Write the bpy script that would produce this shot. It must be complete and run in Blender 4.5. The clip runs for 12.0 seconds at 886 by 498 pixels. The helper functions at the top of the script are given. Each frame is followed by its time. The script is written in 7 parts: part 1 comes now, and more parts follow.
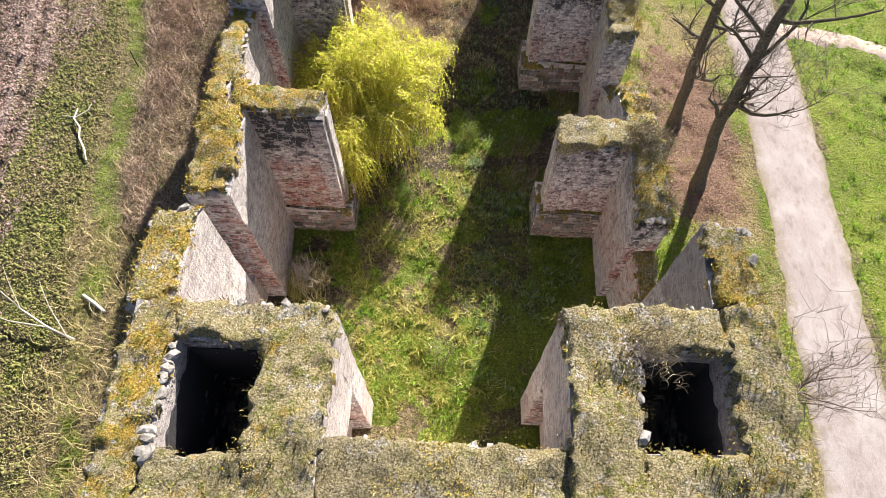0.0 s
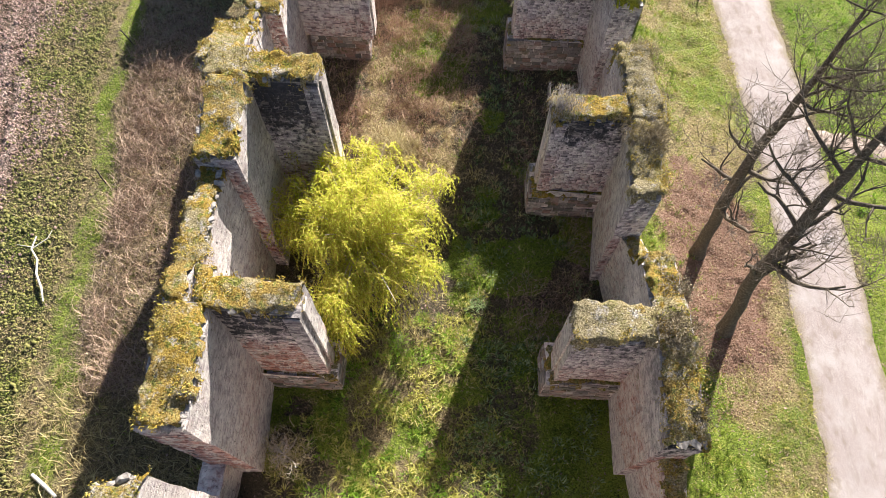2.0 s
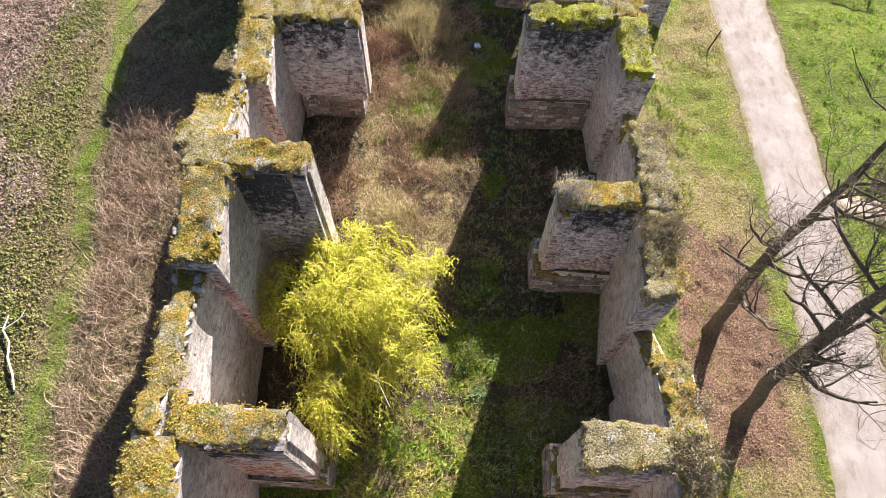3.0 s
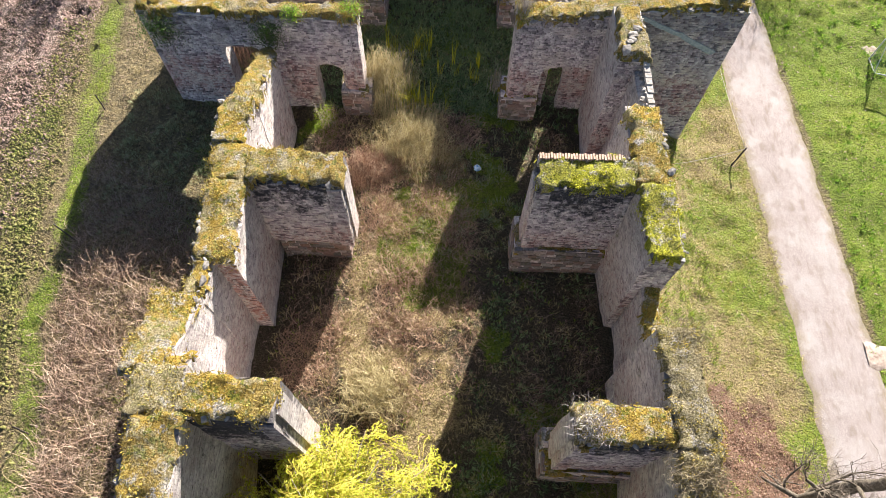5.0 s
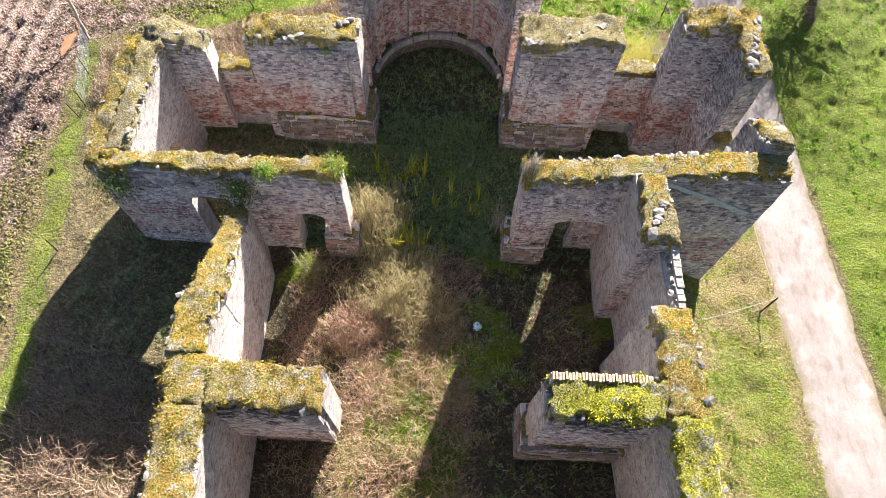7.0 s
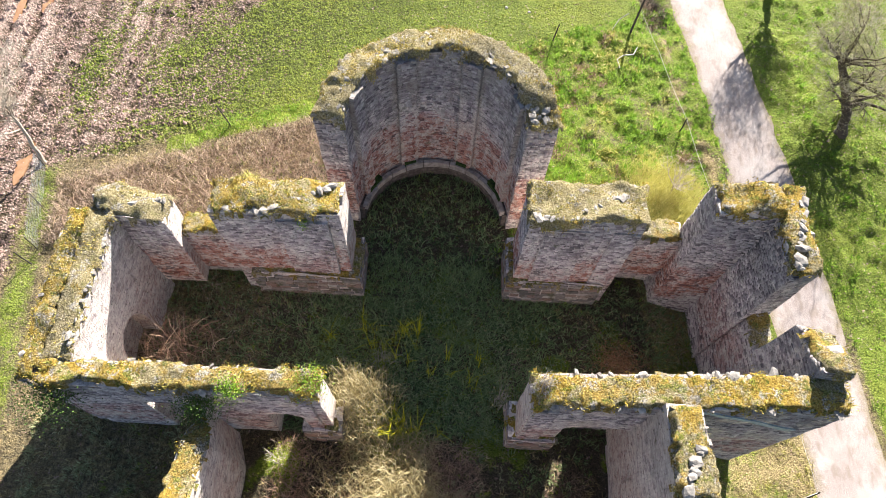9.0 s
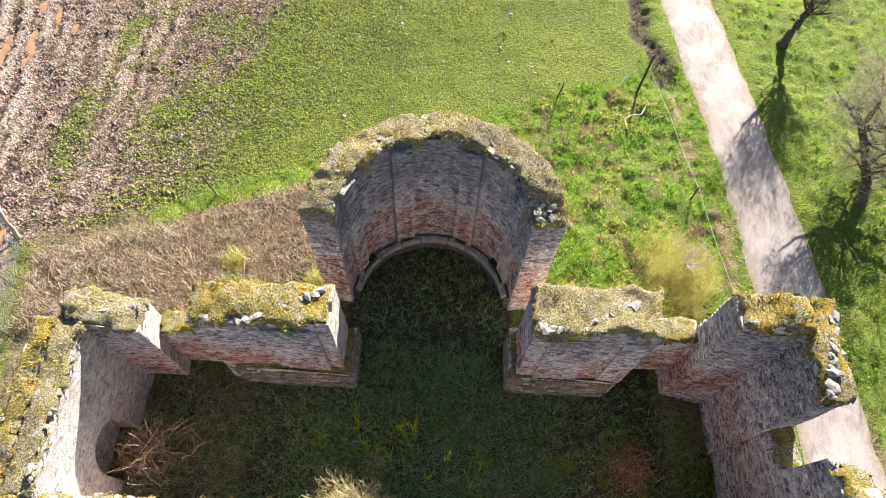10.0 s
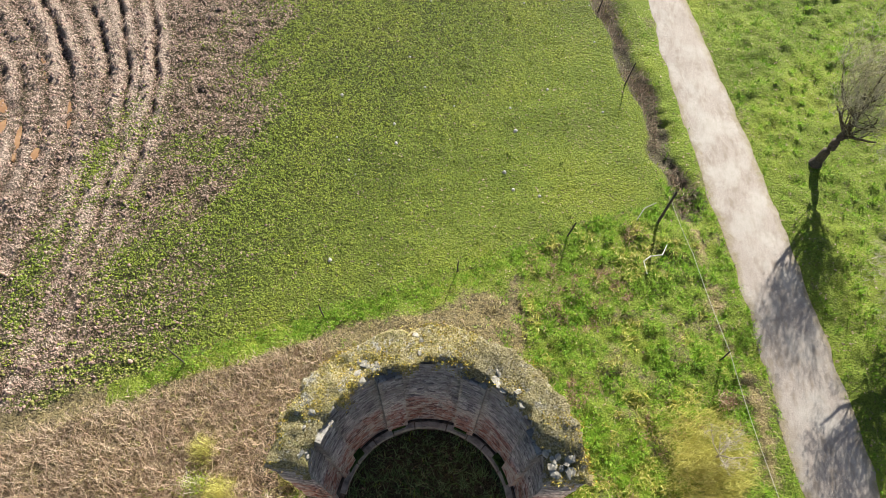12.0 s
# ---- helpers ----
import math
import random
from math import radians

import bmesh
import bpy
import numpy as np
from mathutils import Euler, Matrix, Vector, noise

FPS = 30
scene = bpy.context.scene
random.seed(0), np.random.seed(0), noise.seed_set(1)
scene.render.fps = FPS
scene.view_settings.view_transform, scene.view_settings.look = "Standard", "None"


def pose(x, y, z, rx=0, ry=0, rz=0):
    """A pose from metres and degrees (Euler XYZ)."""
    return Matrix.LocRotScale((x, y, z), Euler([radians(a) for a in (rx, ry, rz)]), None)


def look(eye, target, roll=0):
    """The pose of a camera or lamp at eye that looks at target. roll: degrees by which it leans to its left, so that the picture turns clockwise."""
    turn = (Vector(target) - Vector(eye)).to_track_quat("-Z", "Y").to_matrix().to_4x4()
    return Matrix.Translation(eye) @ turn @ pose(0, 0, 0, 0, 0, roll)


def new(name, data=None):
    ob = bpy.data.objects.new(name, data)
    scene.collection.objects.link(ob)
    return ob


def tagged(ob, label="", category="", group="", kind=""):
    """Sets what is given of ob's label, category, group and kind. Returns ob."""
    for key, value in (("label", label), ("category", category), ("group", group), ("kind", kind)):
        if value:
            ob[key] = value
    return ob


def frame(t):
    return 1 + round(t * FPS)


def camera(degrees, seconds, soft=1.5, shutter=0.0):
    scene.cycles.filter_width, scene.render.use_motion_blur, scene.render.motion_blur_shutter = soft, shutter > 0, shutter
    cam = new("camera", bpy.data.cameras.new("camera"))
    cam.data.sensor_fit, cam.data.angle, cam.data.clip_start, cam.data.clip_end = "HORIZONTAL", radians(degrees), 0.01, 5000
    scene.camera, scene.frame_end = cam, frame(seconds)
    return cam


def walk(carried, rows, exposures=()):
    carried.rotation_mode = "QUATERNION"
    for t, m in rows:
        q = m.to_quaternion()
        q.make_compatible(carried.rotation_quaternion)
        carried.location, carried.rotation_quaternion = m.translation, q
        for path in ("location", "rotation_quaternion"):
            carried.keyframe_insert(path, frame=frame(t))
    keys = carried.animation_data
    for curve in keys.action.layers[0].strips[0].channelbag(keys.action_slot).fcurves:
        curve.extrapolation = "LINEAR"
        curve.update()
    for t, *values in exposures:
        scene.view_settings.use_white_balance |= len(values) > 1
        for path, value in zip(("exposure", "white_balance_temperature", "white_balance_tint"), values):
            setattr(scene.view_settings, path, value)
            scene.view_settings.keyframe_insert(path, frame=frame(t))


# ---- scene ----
cam = camera(72.60, 12.0, soft=0.5)
PATH = [
    (0.0, (0.914, 4.612, 24.273), (0.591, 13.904, 6.566), 0.45),
    (0.5, (0.890, 6.433, 24.377), (0.535, 15.724, 6.669), 0.39),
    (1.0, (0.847, 8.293, 24.477), (0.477, 17.581, 6.768), 0.39),
    (1.5, (0.788, 10.188, 24.576), (0.416, 19.469, 6.864), 0.45),
    (2.0, (0.715, 12.113, 24.672), (0.353, 21.388, 6.957), 0.56),
    (2.5, (0.632, 14.064, 24.768), (0.288, 23.332, 7.049), 0.72),
    (3.0, (0.539, 16.038, 24.863), (0.223, 25.301, 7.140), 0.91),
    (3.5, (0.440, 18.032, 24.958), (0.157, 27.290, 7.232), 1.13),
    (4.0, (0.337, 20.042, 25.053), (0.090, 29.298, 7.325), 1.37),
    (4.5, (0.231, 22.067, 25.148), (0.023, 31.322, 7.420), 1.62),
    (5.0, (0.124, 24.103, 25.245), (-0.044, 33.361, 7.517), 1.88),
    (5.5, (0.017, 26.149, 25.343), (-0.111, 35.412, 7.618), 2.14),
    (6.0, (-0.088, 28.203, 25.442), (-0.178, 37.474, 7.721), 2.39),
    (6.5, (-0.190, 30.263, 25.544), (-0.244, 39.547, 7.829), 2.63),
    (7.0, (-0.288, 32.327, 25.647), (-0.309, 41.628, 7.941), 2.85),
    (7.5, (-0.382, 34.395, 25.752), (-0.374, 43.717, 8.058), 3.04),
    (8.0, (-0.470, 36.465, 25.859), (-0.439, 45.814, 8.178), 3.21),
    (8.5, (-0.553, 38.538, 25.968), (-0.503, 47.918, 8.304), 3.35),
    (9.0, (-0.630, 40.613, 26.079), (-0.567, 50.029, 8.434), 3.44),
    (9.5, (-0.701, 42.690, 26.192), (-0.632, 52.146, 8.569), 3.50),
    (10.0, (-0.767, 44.768, 26.308), (-0.697, 54.270, 8.709), 3.51),
    (10.5, (-0.827, 46.850, 26.424), (-0.764, 56.401, 8.853), 3.47),
    (11.0, (-0.881, 48.935, 26.543), (-0.832, 58.541, 9.000), 3.39),
    (11.5, (-0.932, 51.024, 26.662), (-0.902, 60.688, 9.152), 3.25),
    (12.0, (-0.978, 53.120, 26.782), (-0.975, 62.846, 9.307), 3.05),
]
walk(cam, [(t, look(eye, target, roll)) for t, eye, target, roll in PATH], [(0.0, 1.88, 6250, 14), (3.5, 1.93, 6250, 14), (5.5, 2.00, 6250, 13), (6.5, 2.14, 6250, 13), (9.5, 2.22, 6250, 11), (10.5, 1.96, 6350, 7), (12.0, 1.69, 6450, 3)])

from mathutils import geometry

# ---- world and light ----
SUN_AZ, SUN_EL = 18.5, 29.0  # degrees from +y towards +x, and above the horizon
world = bpy.data.worlds.new("sky")
scene.world = world
world.use_nodes = True
wn = world.node_tree
sky = wn.nodes.new("ShaderNodeTexSky")
sky.sky_type, sky.sun_disc = "NISHITA", False
sky.sun_elevation, sky.sun_rotation = radians(SUN_EL), radians(SUN_AZ)
wn.links.new(sky.outputs[0], wn.nodes["Background"].inputs[0])
wn.nodes["Background"].inputs[1].default_value = 0.042
sun_data = bpy.data.lights.new("sun", "SUN")
sun_data.energy, sun_data.angle, sun_data.color = 5.0, radians(0.55), (1.0, 0.94, 0.82)
sun = new("sun", sun_data)
sd = Vector((math.sin(radians(SUN_AZ)) * math.cos(radians(SUN_EL)), math.cos(radians(SUN_AZ)) * math.cos(radians(SUN_EL)), math.sin(radians(SUN_EL))))
sun.matrix_world = look(sd * 60, (0, 0, 0))

TABLE = np.random.default_rng(3).random((256, 256))


# ---- numbers: noise and the lie of the land ----
def vnoise(x, y, s=1.0, seed=0):
    """Smooth value noise in 0..1 at a grain of s metres."""
    x, y = np.asarray(x, float) / s + 17.3 * seed, np.asarray(y, float) / s - 9.1 * seed
    xi, yi = np.floor(x).astype(int), np.floor(y).astype(int)
    fx, fy = x - xi, y - yi
    fx, fy = fx * fx * (3 - 2 * fx), fy * fy * (3 - 2 * fy)
    a, b = TABLE[xi % 256, yi % 256], TABLE[(xi + 1) % 256, yi % 256]
    c, d = TABLE[xi % 256, (yi + 1) % 256], TABLE[(xi + 1) % 256, (yi + 1) % 256]
    return (a * (1 - fx) + b * fx) * (1 - fy) + (c * (1 - fx) + d * fx) * fy


def fbm(x, y, s, seed=0):
    return 0.55 * vnoise(x, y, s, seed) + 0.3 * vnoise(x, y, s * 0.45, seed + 1) + 0.15 * vnoise(x, y, s * 0.2, seed + 2)


def sstep(a, b, v):
    t = np.clip((np.asarray(v, float) - a) / (b - a), 0, 1)
    return t * t * (3 - 2 * t)


def land(x, y):
    """The height of the ground without its fine relief."""
    x, y = np.asarray(x, float), np.asarray(y, float)
    nave, left, right = -0.7 + 0.65 * sstep(16, 36, y), -0.25 + 0.35 * sstep(24, 42, y), -1.35 + 1.0 * sstep(50, 68, y)
    base = left + (nave - left) * sstep(-13, -8, x)
    return base + (right - base) * sstep(9, 13.5, x)


def verge(y):
    return -15.2 - 0.139 * (np.asarray(y, float) - 19)


def fence_y(x):
    return 66.9 + 0.43 * np.asarray(x, float)


def soil_at(x, y):
    """How much of the field is bare soil, 0 to 1."""
    edge = np.interp(y, [10, 30, 42, 50, 58, 66, 73, 86, 100], [19.8, 21.6, 22.4, 20.6, 18.8, 18.5, 16.2, 15.5, 16])
    x, y = np.asarray(x, float), np.asarray(y, float)
    skew = sstep(58, 64, y)
    u, w = x * (1 - 0.2 * skew) - y * 0.55 * skew, y * (1 - 0.2 * skew) + x * 0.55 * skew
    n = (fbm(u * 1.7, w * 0.55, 2.6, 5) - 0.5) * (6 + 7 * skew)
    soil = sstep(-2.2 - 5.3 * skew, 2.4 + 0.6 * skew, -x - edge + n)
    far = sstep(60, 62, y)
    torn = sstep(0.32, 0.6, fbm(u * 1.3, w * 0.8, 1.1, 6))
    green = np.exp(-(((x - np.interp(y, [61, 64, 67.7, 72, 77], [-20.5, -21, -21, -20, -19.3])) / 0.9) ** 2)) * sstep(79, 75, y)
    strip = np.exp(-(((x - np.interp(y, [60, 62, 66, 70.5, 74.8, 78], [-18, -18.5, -19, -16.3, -13.2, -11.5])) / 1.5) ** 2)) * sstep(79, 75, y)
    soil = soil * (1 - 0.75 * far * green * (0.4 + 0.6 * torn))
    return np.maximum(soil, far * strip * torn)


def trodden(x, y):
    """How rough the meadow is: churned near the soil, smoother towards the fence."""
    return 0.3 + 0.7 * sstep(4, -12, x - (y - 72) * 0.6)


RUT_Y = [-40, 29, 36, 44, 56, 66, 73, 76.3, 79.6, 82.5, 85, 98]
RUT_X = [8.0, 3.4, 1.7, 0.0, -0.3, 0.2, 0.0, -0.35, -0.9, -1.8, -3.0, -9.0]


def rut_mid(off, y):
    """Where the rut that starts at off runs; the outer ruts sweep wider beyond the chancel."""
    y = np.asarray(y, float)
    swing = sum(np.interp(y + d, RUT_Y, RUT_X) for d in (-4, -2, 0, 2, 4)) / 5
    wider = 1 + (np.clip(0.85 + 0.24 * (off - 17.9), 0.8, 2.3) - 1) * sstep(68, 74, y)
    return -off + swing * wider + 0.7 * (vnoise(y, 0 * y, 7.0, int(off)) - 0.5)


def ruts(x, y):
    """Wheel ruts over the bare soil: depth of the troughs and height of the ridges, each 0 to 1."""
    trough, ridge = 0.0 * x, 0.0 * x
    soften = 0.45 + 0.55 * sstep(50, 62, y)
    for off, wide in ((17.8, 0.22), (19.2, 0.22), (20.3, 0.26), (22.0, 0.30), (23.4, 0.34), (24.5, 0.30), (25.6, 0.3), (26.8, 0.3), (28.0, 0.3), (29.8, 0.3), (31.5, 0.3)):
        bend = rut_mid(off, y) + 0.3 * (vnoise(x, y, 1.2, int(off)) - 0.5)
        deep = 0.3 + 0.7 * sstep(0.4, 0.65, vnoise(x, y, 5.5, 37 + int(off)))
        trough = np.maximum(trough, deep * np.exp(-(((x - bend) / wide) ** 2)))
        for s in (-1, 1):
            ridge = np.maximum(ridge, deep * np.exp(-(((x - bend - s * wide * 2.0) / (wide * 1.25)) ** 2)))
    return trough * soften, ridge * soften


ROAD_Y = [-60, 0, 16, 24, 33, 41, 46, 58, 67, 71, 76, 88, 110, 200]
ROAD_X = [16.0, 17.5, 18.1, 18.4, 18.4, 18.0, 17.9, 17.1, 15.65, 15.5, 14.8, 12.95, 9.5, -5]


def road_x(y):
    y = np.asarray(y, float)
    return sum(np.interp(y + d, ROAD_Y, ROAD_X) for d in (-6, -4, -2, 0, 2, 4, 6)) / 7


ROAD_HALF = 1.75


# ---- materials ----
class Nodes:
    """Short calls for one material's nodes."""

    def __init__(self, name, rough=0.9):
        self.m = bpy.data.materials.new(name)
        self.m.use_nodes = True
        self.t = self.m.node_tree
        self.b = self.t.nodes["Principled BSDF"]
        self.b.inputs["Roughness"].default_value = rough
        self.b.inputs["Specular IOR Level"].default_value = 0.25
        self.geo = self.t.nodes.new("ShaderNodeNewGeometry")

    def put(self, sock, v):
        if hasattr(v, "is_output"):
            self.t.links.new(v, sock)
        elif v is not None:
            sock.default_value = v

    def node(self, kind, **ins):
        n = self.t.nodes.new(kind)
        for k, v in ins.items():
            self.put(n.inputs[k], v)
        return n

    def pos(self, sx=1, sy=1, sz=1):
        n = self.node("ShaderNodeVectorMath")
        n.operation = "MULTIPLY"
        self.put(n.inputs[0], self.geo.outputs["Position"])
        n.inputs[1].default_value = (sx, sy, sz)
        return n.outputs[0]

    def noise(self, scale, detail=4, rough=0.6, vec=None):
        n = self.node("ShaderNodeTexNoise", Vector=vec or self.geo.outputs["Position"], Scale=scale, Detail=detail, Roughness=rough)
        return n.outputs["Fac"]

    def ramp(self, fac, *stops):
        n = self.node("ShaderNodeValToRGB", Fac=fac)
        r = n.color_ramp
        while len(r.elements) < len(stops):
            r.elements.new(0.5)
        for e, (p, c) in zip(r.elements, stops):
            e.position = p
            e.color = (c, c, c, 1) if isinstance(c, (int, float)) else (*c, 1)
        return n.outputs[0]

    def mix(self, fac, a, b, kind="MIX"):
        n = self.t.nodes.new("ShaderNodeMix")
        n.data_type, n.blend_type = "RGBA", kind
        self.put(n.inputs[0], fac)
        for i, v in ((6, a), (7, b)):
            self.put(n.inputs[i], (*v, 1) if isinstance(v, tuple) and len(v) == 3 else v)
        return n.outputs[2]

    def math(self, op, a, b=None, clamp=False):
        n = self.t.nodes.new("ShaderNodeMath")
        n.operation, n.use_clamp = op, clamp
        self.put(n.inputs[0], a)
        if b is not None:
            self.put(n.inputs[1], b)
        return n.outputs[0]

    def bump(self, height, dist=0.02, strength=0.8, after=None):
        n = self.node("ShaderNodeBump", Height=height, Distance=dist, Strength=strength)
        if after is not None:
            self.put(n.inputs["Normal"], after)
        return n.outputs[0]

    def done(self, color, normal=None, rough=None):
        self.put(self.b.inputs["Base Color"], (*color, 1) if isinstance(color, tuple) else color)
        if normal is not None:
            self.put(self.b.inputs["Normal"], normal)
        if rough is not None:
            self.put(self.b.inputs["Roughness"], rough)
        return self.m

    def island(self):
        return self.geo.outputs["Random Per Island"]


def masonry(name, curved=False, red_z=(1.0, 2.9), red=1.0, black=0.0, pieces=False):
    """Old brickwork, red low down, weathered to mauve grey above, with pale salts, black lichen and, higher up, painted
    shade.
    pieces: for bricks that are separate meshes, each with a tone of its own."""
    n = Nodes(name, 0.92)
    sep = n.node("ShaderNodeSeparateXYZ", Vector=n.geo.outputs["Position"])
    x, y, z = sep.outputs
    if curved:
        u = n.math("MULTIPLY", n.math("ARCTAN2", n.math("SUBTRACT", y, 55.6), n.math("ADD", x, 1.1)), 3.7)
    else:
        nn = n.node("ShaderNodeSeparateXYZ", Vector=n.geo.outputs["Normal"])
        side = n.math("GREATER_THAN", n.math("ABSOLUTE", nn.outputs[0]), n.math("ABSOLUTE", nn.outputs[1]))
        u = n.math("ADD", n.math("MULTIPLY", side, y), n.math("MULTIPLY", n.math("SUBTRACT", 1.0, side), x))
    wob = n.math("MULTIPLY", n.math("SUBTRACT", n.noise(1.3, 2), 0.5), 0.10)
    comb = n.node("ShaderNodeCombineXYZ", X=u, Y=n.math("ADD", z, wob), Z=0.0)
    bt = n.node("ShaderNodeTexBrick", Vector=comb.outputs[0], Color1=(0.0, 0, 0, 1), Color2=(1, 1, 1, 1), Mortar=(0.5, 0.5, 0.5, 1), Scale=1.0)
    bt.inputs["Mortar Size"].default_value = 0.011
    bt.inputs["Mortar Smooth"].default_value = 0.5
    bt.inputs["Brick Width"].default_value = 0.27
    bt.inputs["Row Height"].default_value = 0.088
    brick, mortar = (n.island(), 0.0) if pieces else (bt.outputs["Color"], bt.outputs["Fac"])
    grey = n.ramp(brick, (0.0, (0.25, 0.205, 0.225)), (0.35, (0.47, 0.395, 0.405)), (0.7, (0.62, 0.54, 0.535)), (1.0, (0.78, 0.705, 0.675)))
    reds = n.ramp(brick, (0.0, (0.25, 0.085, 0.06)), (0.5, (0.45, 0.175, 0.12)), (1.0, (0.56, 0.30, 0.23)))
    big = n.noise(0.55, 5, 0.65)
    zz = n.math("ADD", z, n.math("MULTIPLY", n.math("SUBTRACT", big, 0.5), 3.6))
    redness = n.math("MULTIPLY", n.ramp(n.math("DIVIDE", zz, 8.0), (red_z[0] / 8 - 0.07, 0.12), (red_z[0] / 8, 0.85), (red_z[1] / 8, 0.7), (red_z[1] / 8 + 0.10, 0.03)), red)
    col = n.mix(redness, grey, reds)
    if not pieces:
        col = n.mix(n.math("MULTIPLY", mortar, 0.6), col, (0.17, 0.145, 0.13))
    course = n.noise(1.0, 6, 0.8, n.node("ShaderNodeCombineXYZ", X=n.math("MULTIPLY", u, 0.9), Y=n.math("MULTIPLY", n.math("ADD", z, wob), 9.0), Z=0.0).outputs[0])
    col = n.mix(n.ramp(course, (0.30, 0.5 if pieces else 0.12), (0.40, 0.0)), col, (0.12, 0.095, 0.09))
    col = n.mix(n.ramp(course, (0.58, 0.0), (0.72, 0.35 if pieces else 0.12)), col, (0.74, 0.68, 0.63))
    if not pieces:
        col = n.mix(n.ramp(n.noise(3.4, 7, 0.8), (0.40, 0.0), (0.60, 0.85)), col, (0.76, 0.69, 0.62))
        col = n.mix(n.ramp(n.noise(1.1, 6, 0.75), (0.52, 0.0), (0.66, 0.5)), col, (0.50, 0.36, 0.31))
    pale = n.ramp(n.noise(2.2, 7, 0.78, n.pos(1, 1, 0.7)), (0.47, 0.0), (0.58, 0.7))
    col = n.mix(pale, col, n.ramp(brick, (0.0, (0.46, 0.41, 0.39)), (0.4, (0.70, 0.65, 0.60)), (1.0, (0.82, 0.77, 0.71))))
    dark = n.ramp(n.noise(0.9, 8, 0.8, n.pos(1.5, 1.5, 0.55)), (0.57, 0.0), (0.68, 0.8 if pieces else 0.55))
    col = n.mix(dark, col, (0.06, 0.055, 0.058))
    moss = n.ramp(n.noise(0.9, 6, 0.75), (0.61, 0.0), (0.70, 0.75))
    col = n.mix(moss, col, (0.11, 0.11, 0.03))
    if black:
        # Blacker with height: lichen together with the painted shade of the upper faces.
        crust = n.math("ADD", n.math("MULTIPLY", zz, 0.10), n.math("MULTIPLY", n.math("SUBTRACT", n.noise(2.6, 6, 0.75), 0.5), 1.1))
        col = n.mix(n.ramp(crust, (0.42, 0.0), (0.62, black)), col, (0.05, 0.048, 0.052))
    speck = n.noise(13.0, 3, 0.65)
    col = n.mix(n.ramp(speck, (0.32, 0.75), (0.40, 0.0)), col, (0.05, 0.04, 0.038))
    if pieces:
        soot = n.ramp(n.math("ADD", n.math("MULTIPLY", n.noise(0.75, 5, 0.7, n.pos(1, 1, 2.2)), 1.0), n.math("MULTIPLY", brick, 0.22)), (0.40, 0.62), (0.54, 0.0))
        col = n.mix(soot, col, (0.085, 0.075, 0.078))
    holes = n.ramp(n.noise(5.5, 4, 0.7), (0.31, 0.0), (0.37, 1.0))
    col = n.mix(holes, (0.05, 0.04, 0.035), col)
    h = n.math("SUBTRACT", n.math("MULTIPLY", n.noise(6.0, 7, 0.75), 2.0), n.math("MULTIPLY", mortar, 0.6))
    h = n.math("ADD", h, n.math("MULTIPLY", holes, 1.3))
    h = n.math("ADD", h, n.math("MULTIPLY", course, 0.7 if pieces else 0.15))
    h = n.math("ADD", h, n.math("MULTIPLY", brick, 0.5))
    return n.done(col, n.bump(h, 0.038, 1.0))


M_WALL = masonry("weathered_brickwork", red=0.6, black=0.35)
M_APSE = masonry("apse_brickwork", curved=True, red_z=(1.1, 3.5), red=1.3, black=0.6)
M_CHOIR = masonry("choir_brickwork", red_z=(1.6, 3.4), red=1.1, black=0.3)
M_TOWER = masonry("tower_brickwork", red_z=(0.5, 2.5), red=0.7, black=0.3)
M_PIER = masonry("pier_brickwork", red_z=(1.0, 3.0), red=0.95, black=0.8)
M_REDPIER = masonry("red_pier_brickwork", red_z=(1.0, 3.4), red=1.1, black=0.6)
# Near-black brickwork: the shade of shafts and cavities put into the colour.
M_SHADEDARK = masonry("sooty_brickwork", red=0.0, black=1.4)
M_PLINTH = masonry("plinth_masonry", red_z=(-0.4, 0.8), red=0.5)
BRICK_OF = {
    "weathered_brickwork": masonry("wall_bricks", red=0.7, black=0.55, pieces=True),
    "apse_brickwork": masonry("apse_bricks", red_z=(1.1, 3.9), red=1.1, black=0.45, pieces=True),
    "choir_brickwork": masonry("choir_bricks", red_z=(1.6, 3.6), red=1.15, black=0.45, pieces=True),
    "tower_brickwork": masonry("tower_bricks", red_z=(0.5, 2.5), red=0.7, black=0.35, pieces=True),
    "jamb_brickwork": masonry("jamb_bricks", red_z=(0.7, 6.4), red=1.0, black=0.3, pieces=True),
    "pier_brickwork": masonry("pier_bricks", red_z=(0.8, 2.6), red=0.5, black=1.1, pieces=True),
    "red_pier_brickwork": masonry("red_pier_bricks", red_z=(0.9, 4.0), red=1.1, black=1.1, pieces=True),
}


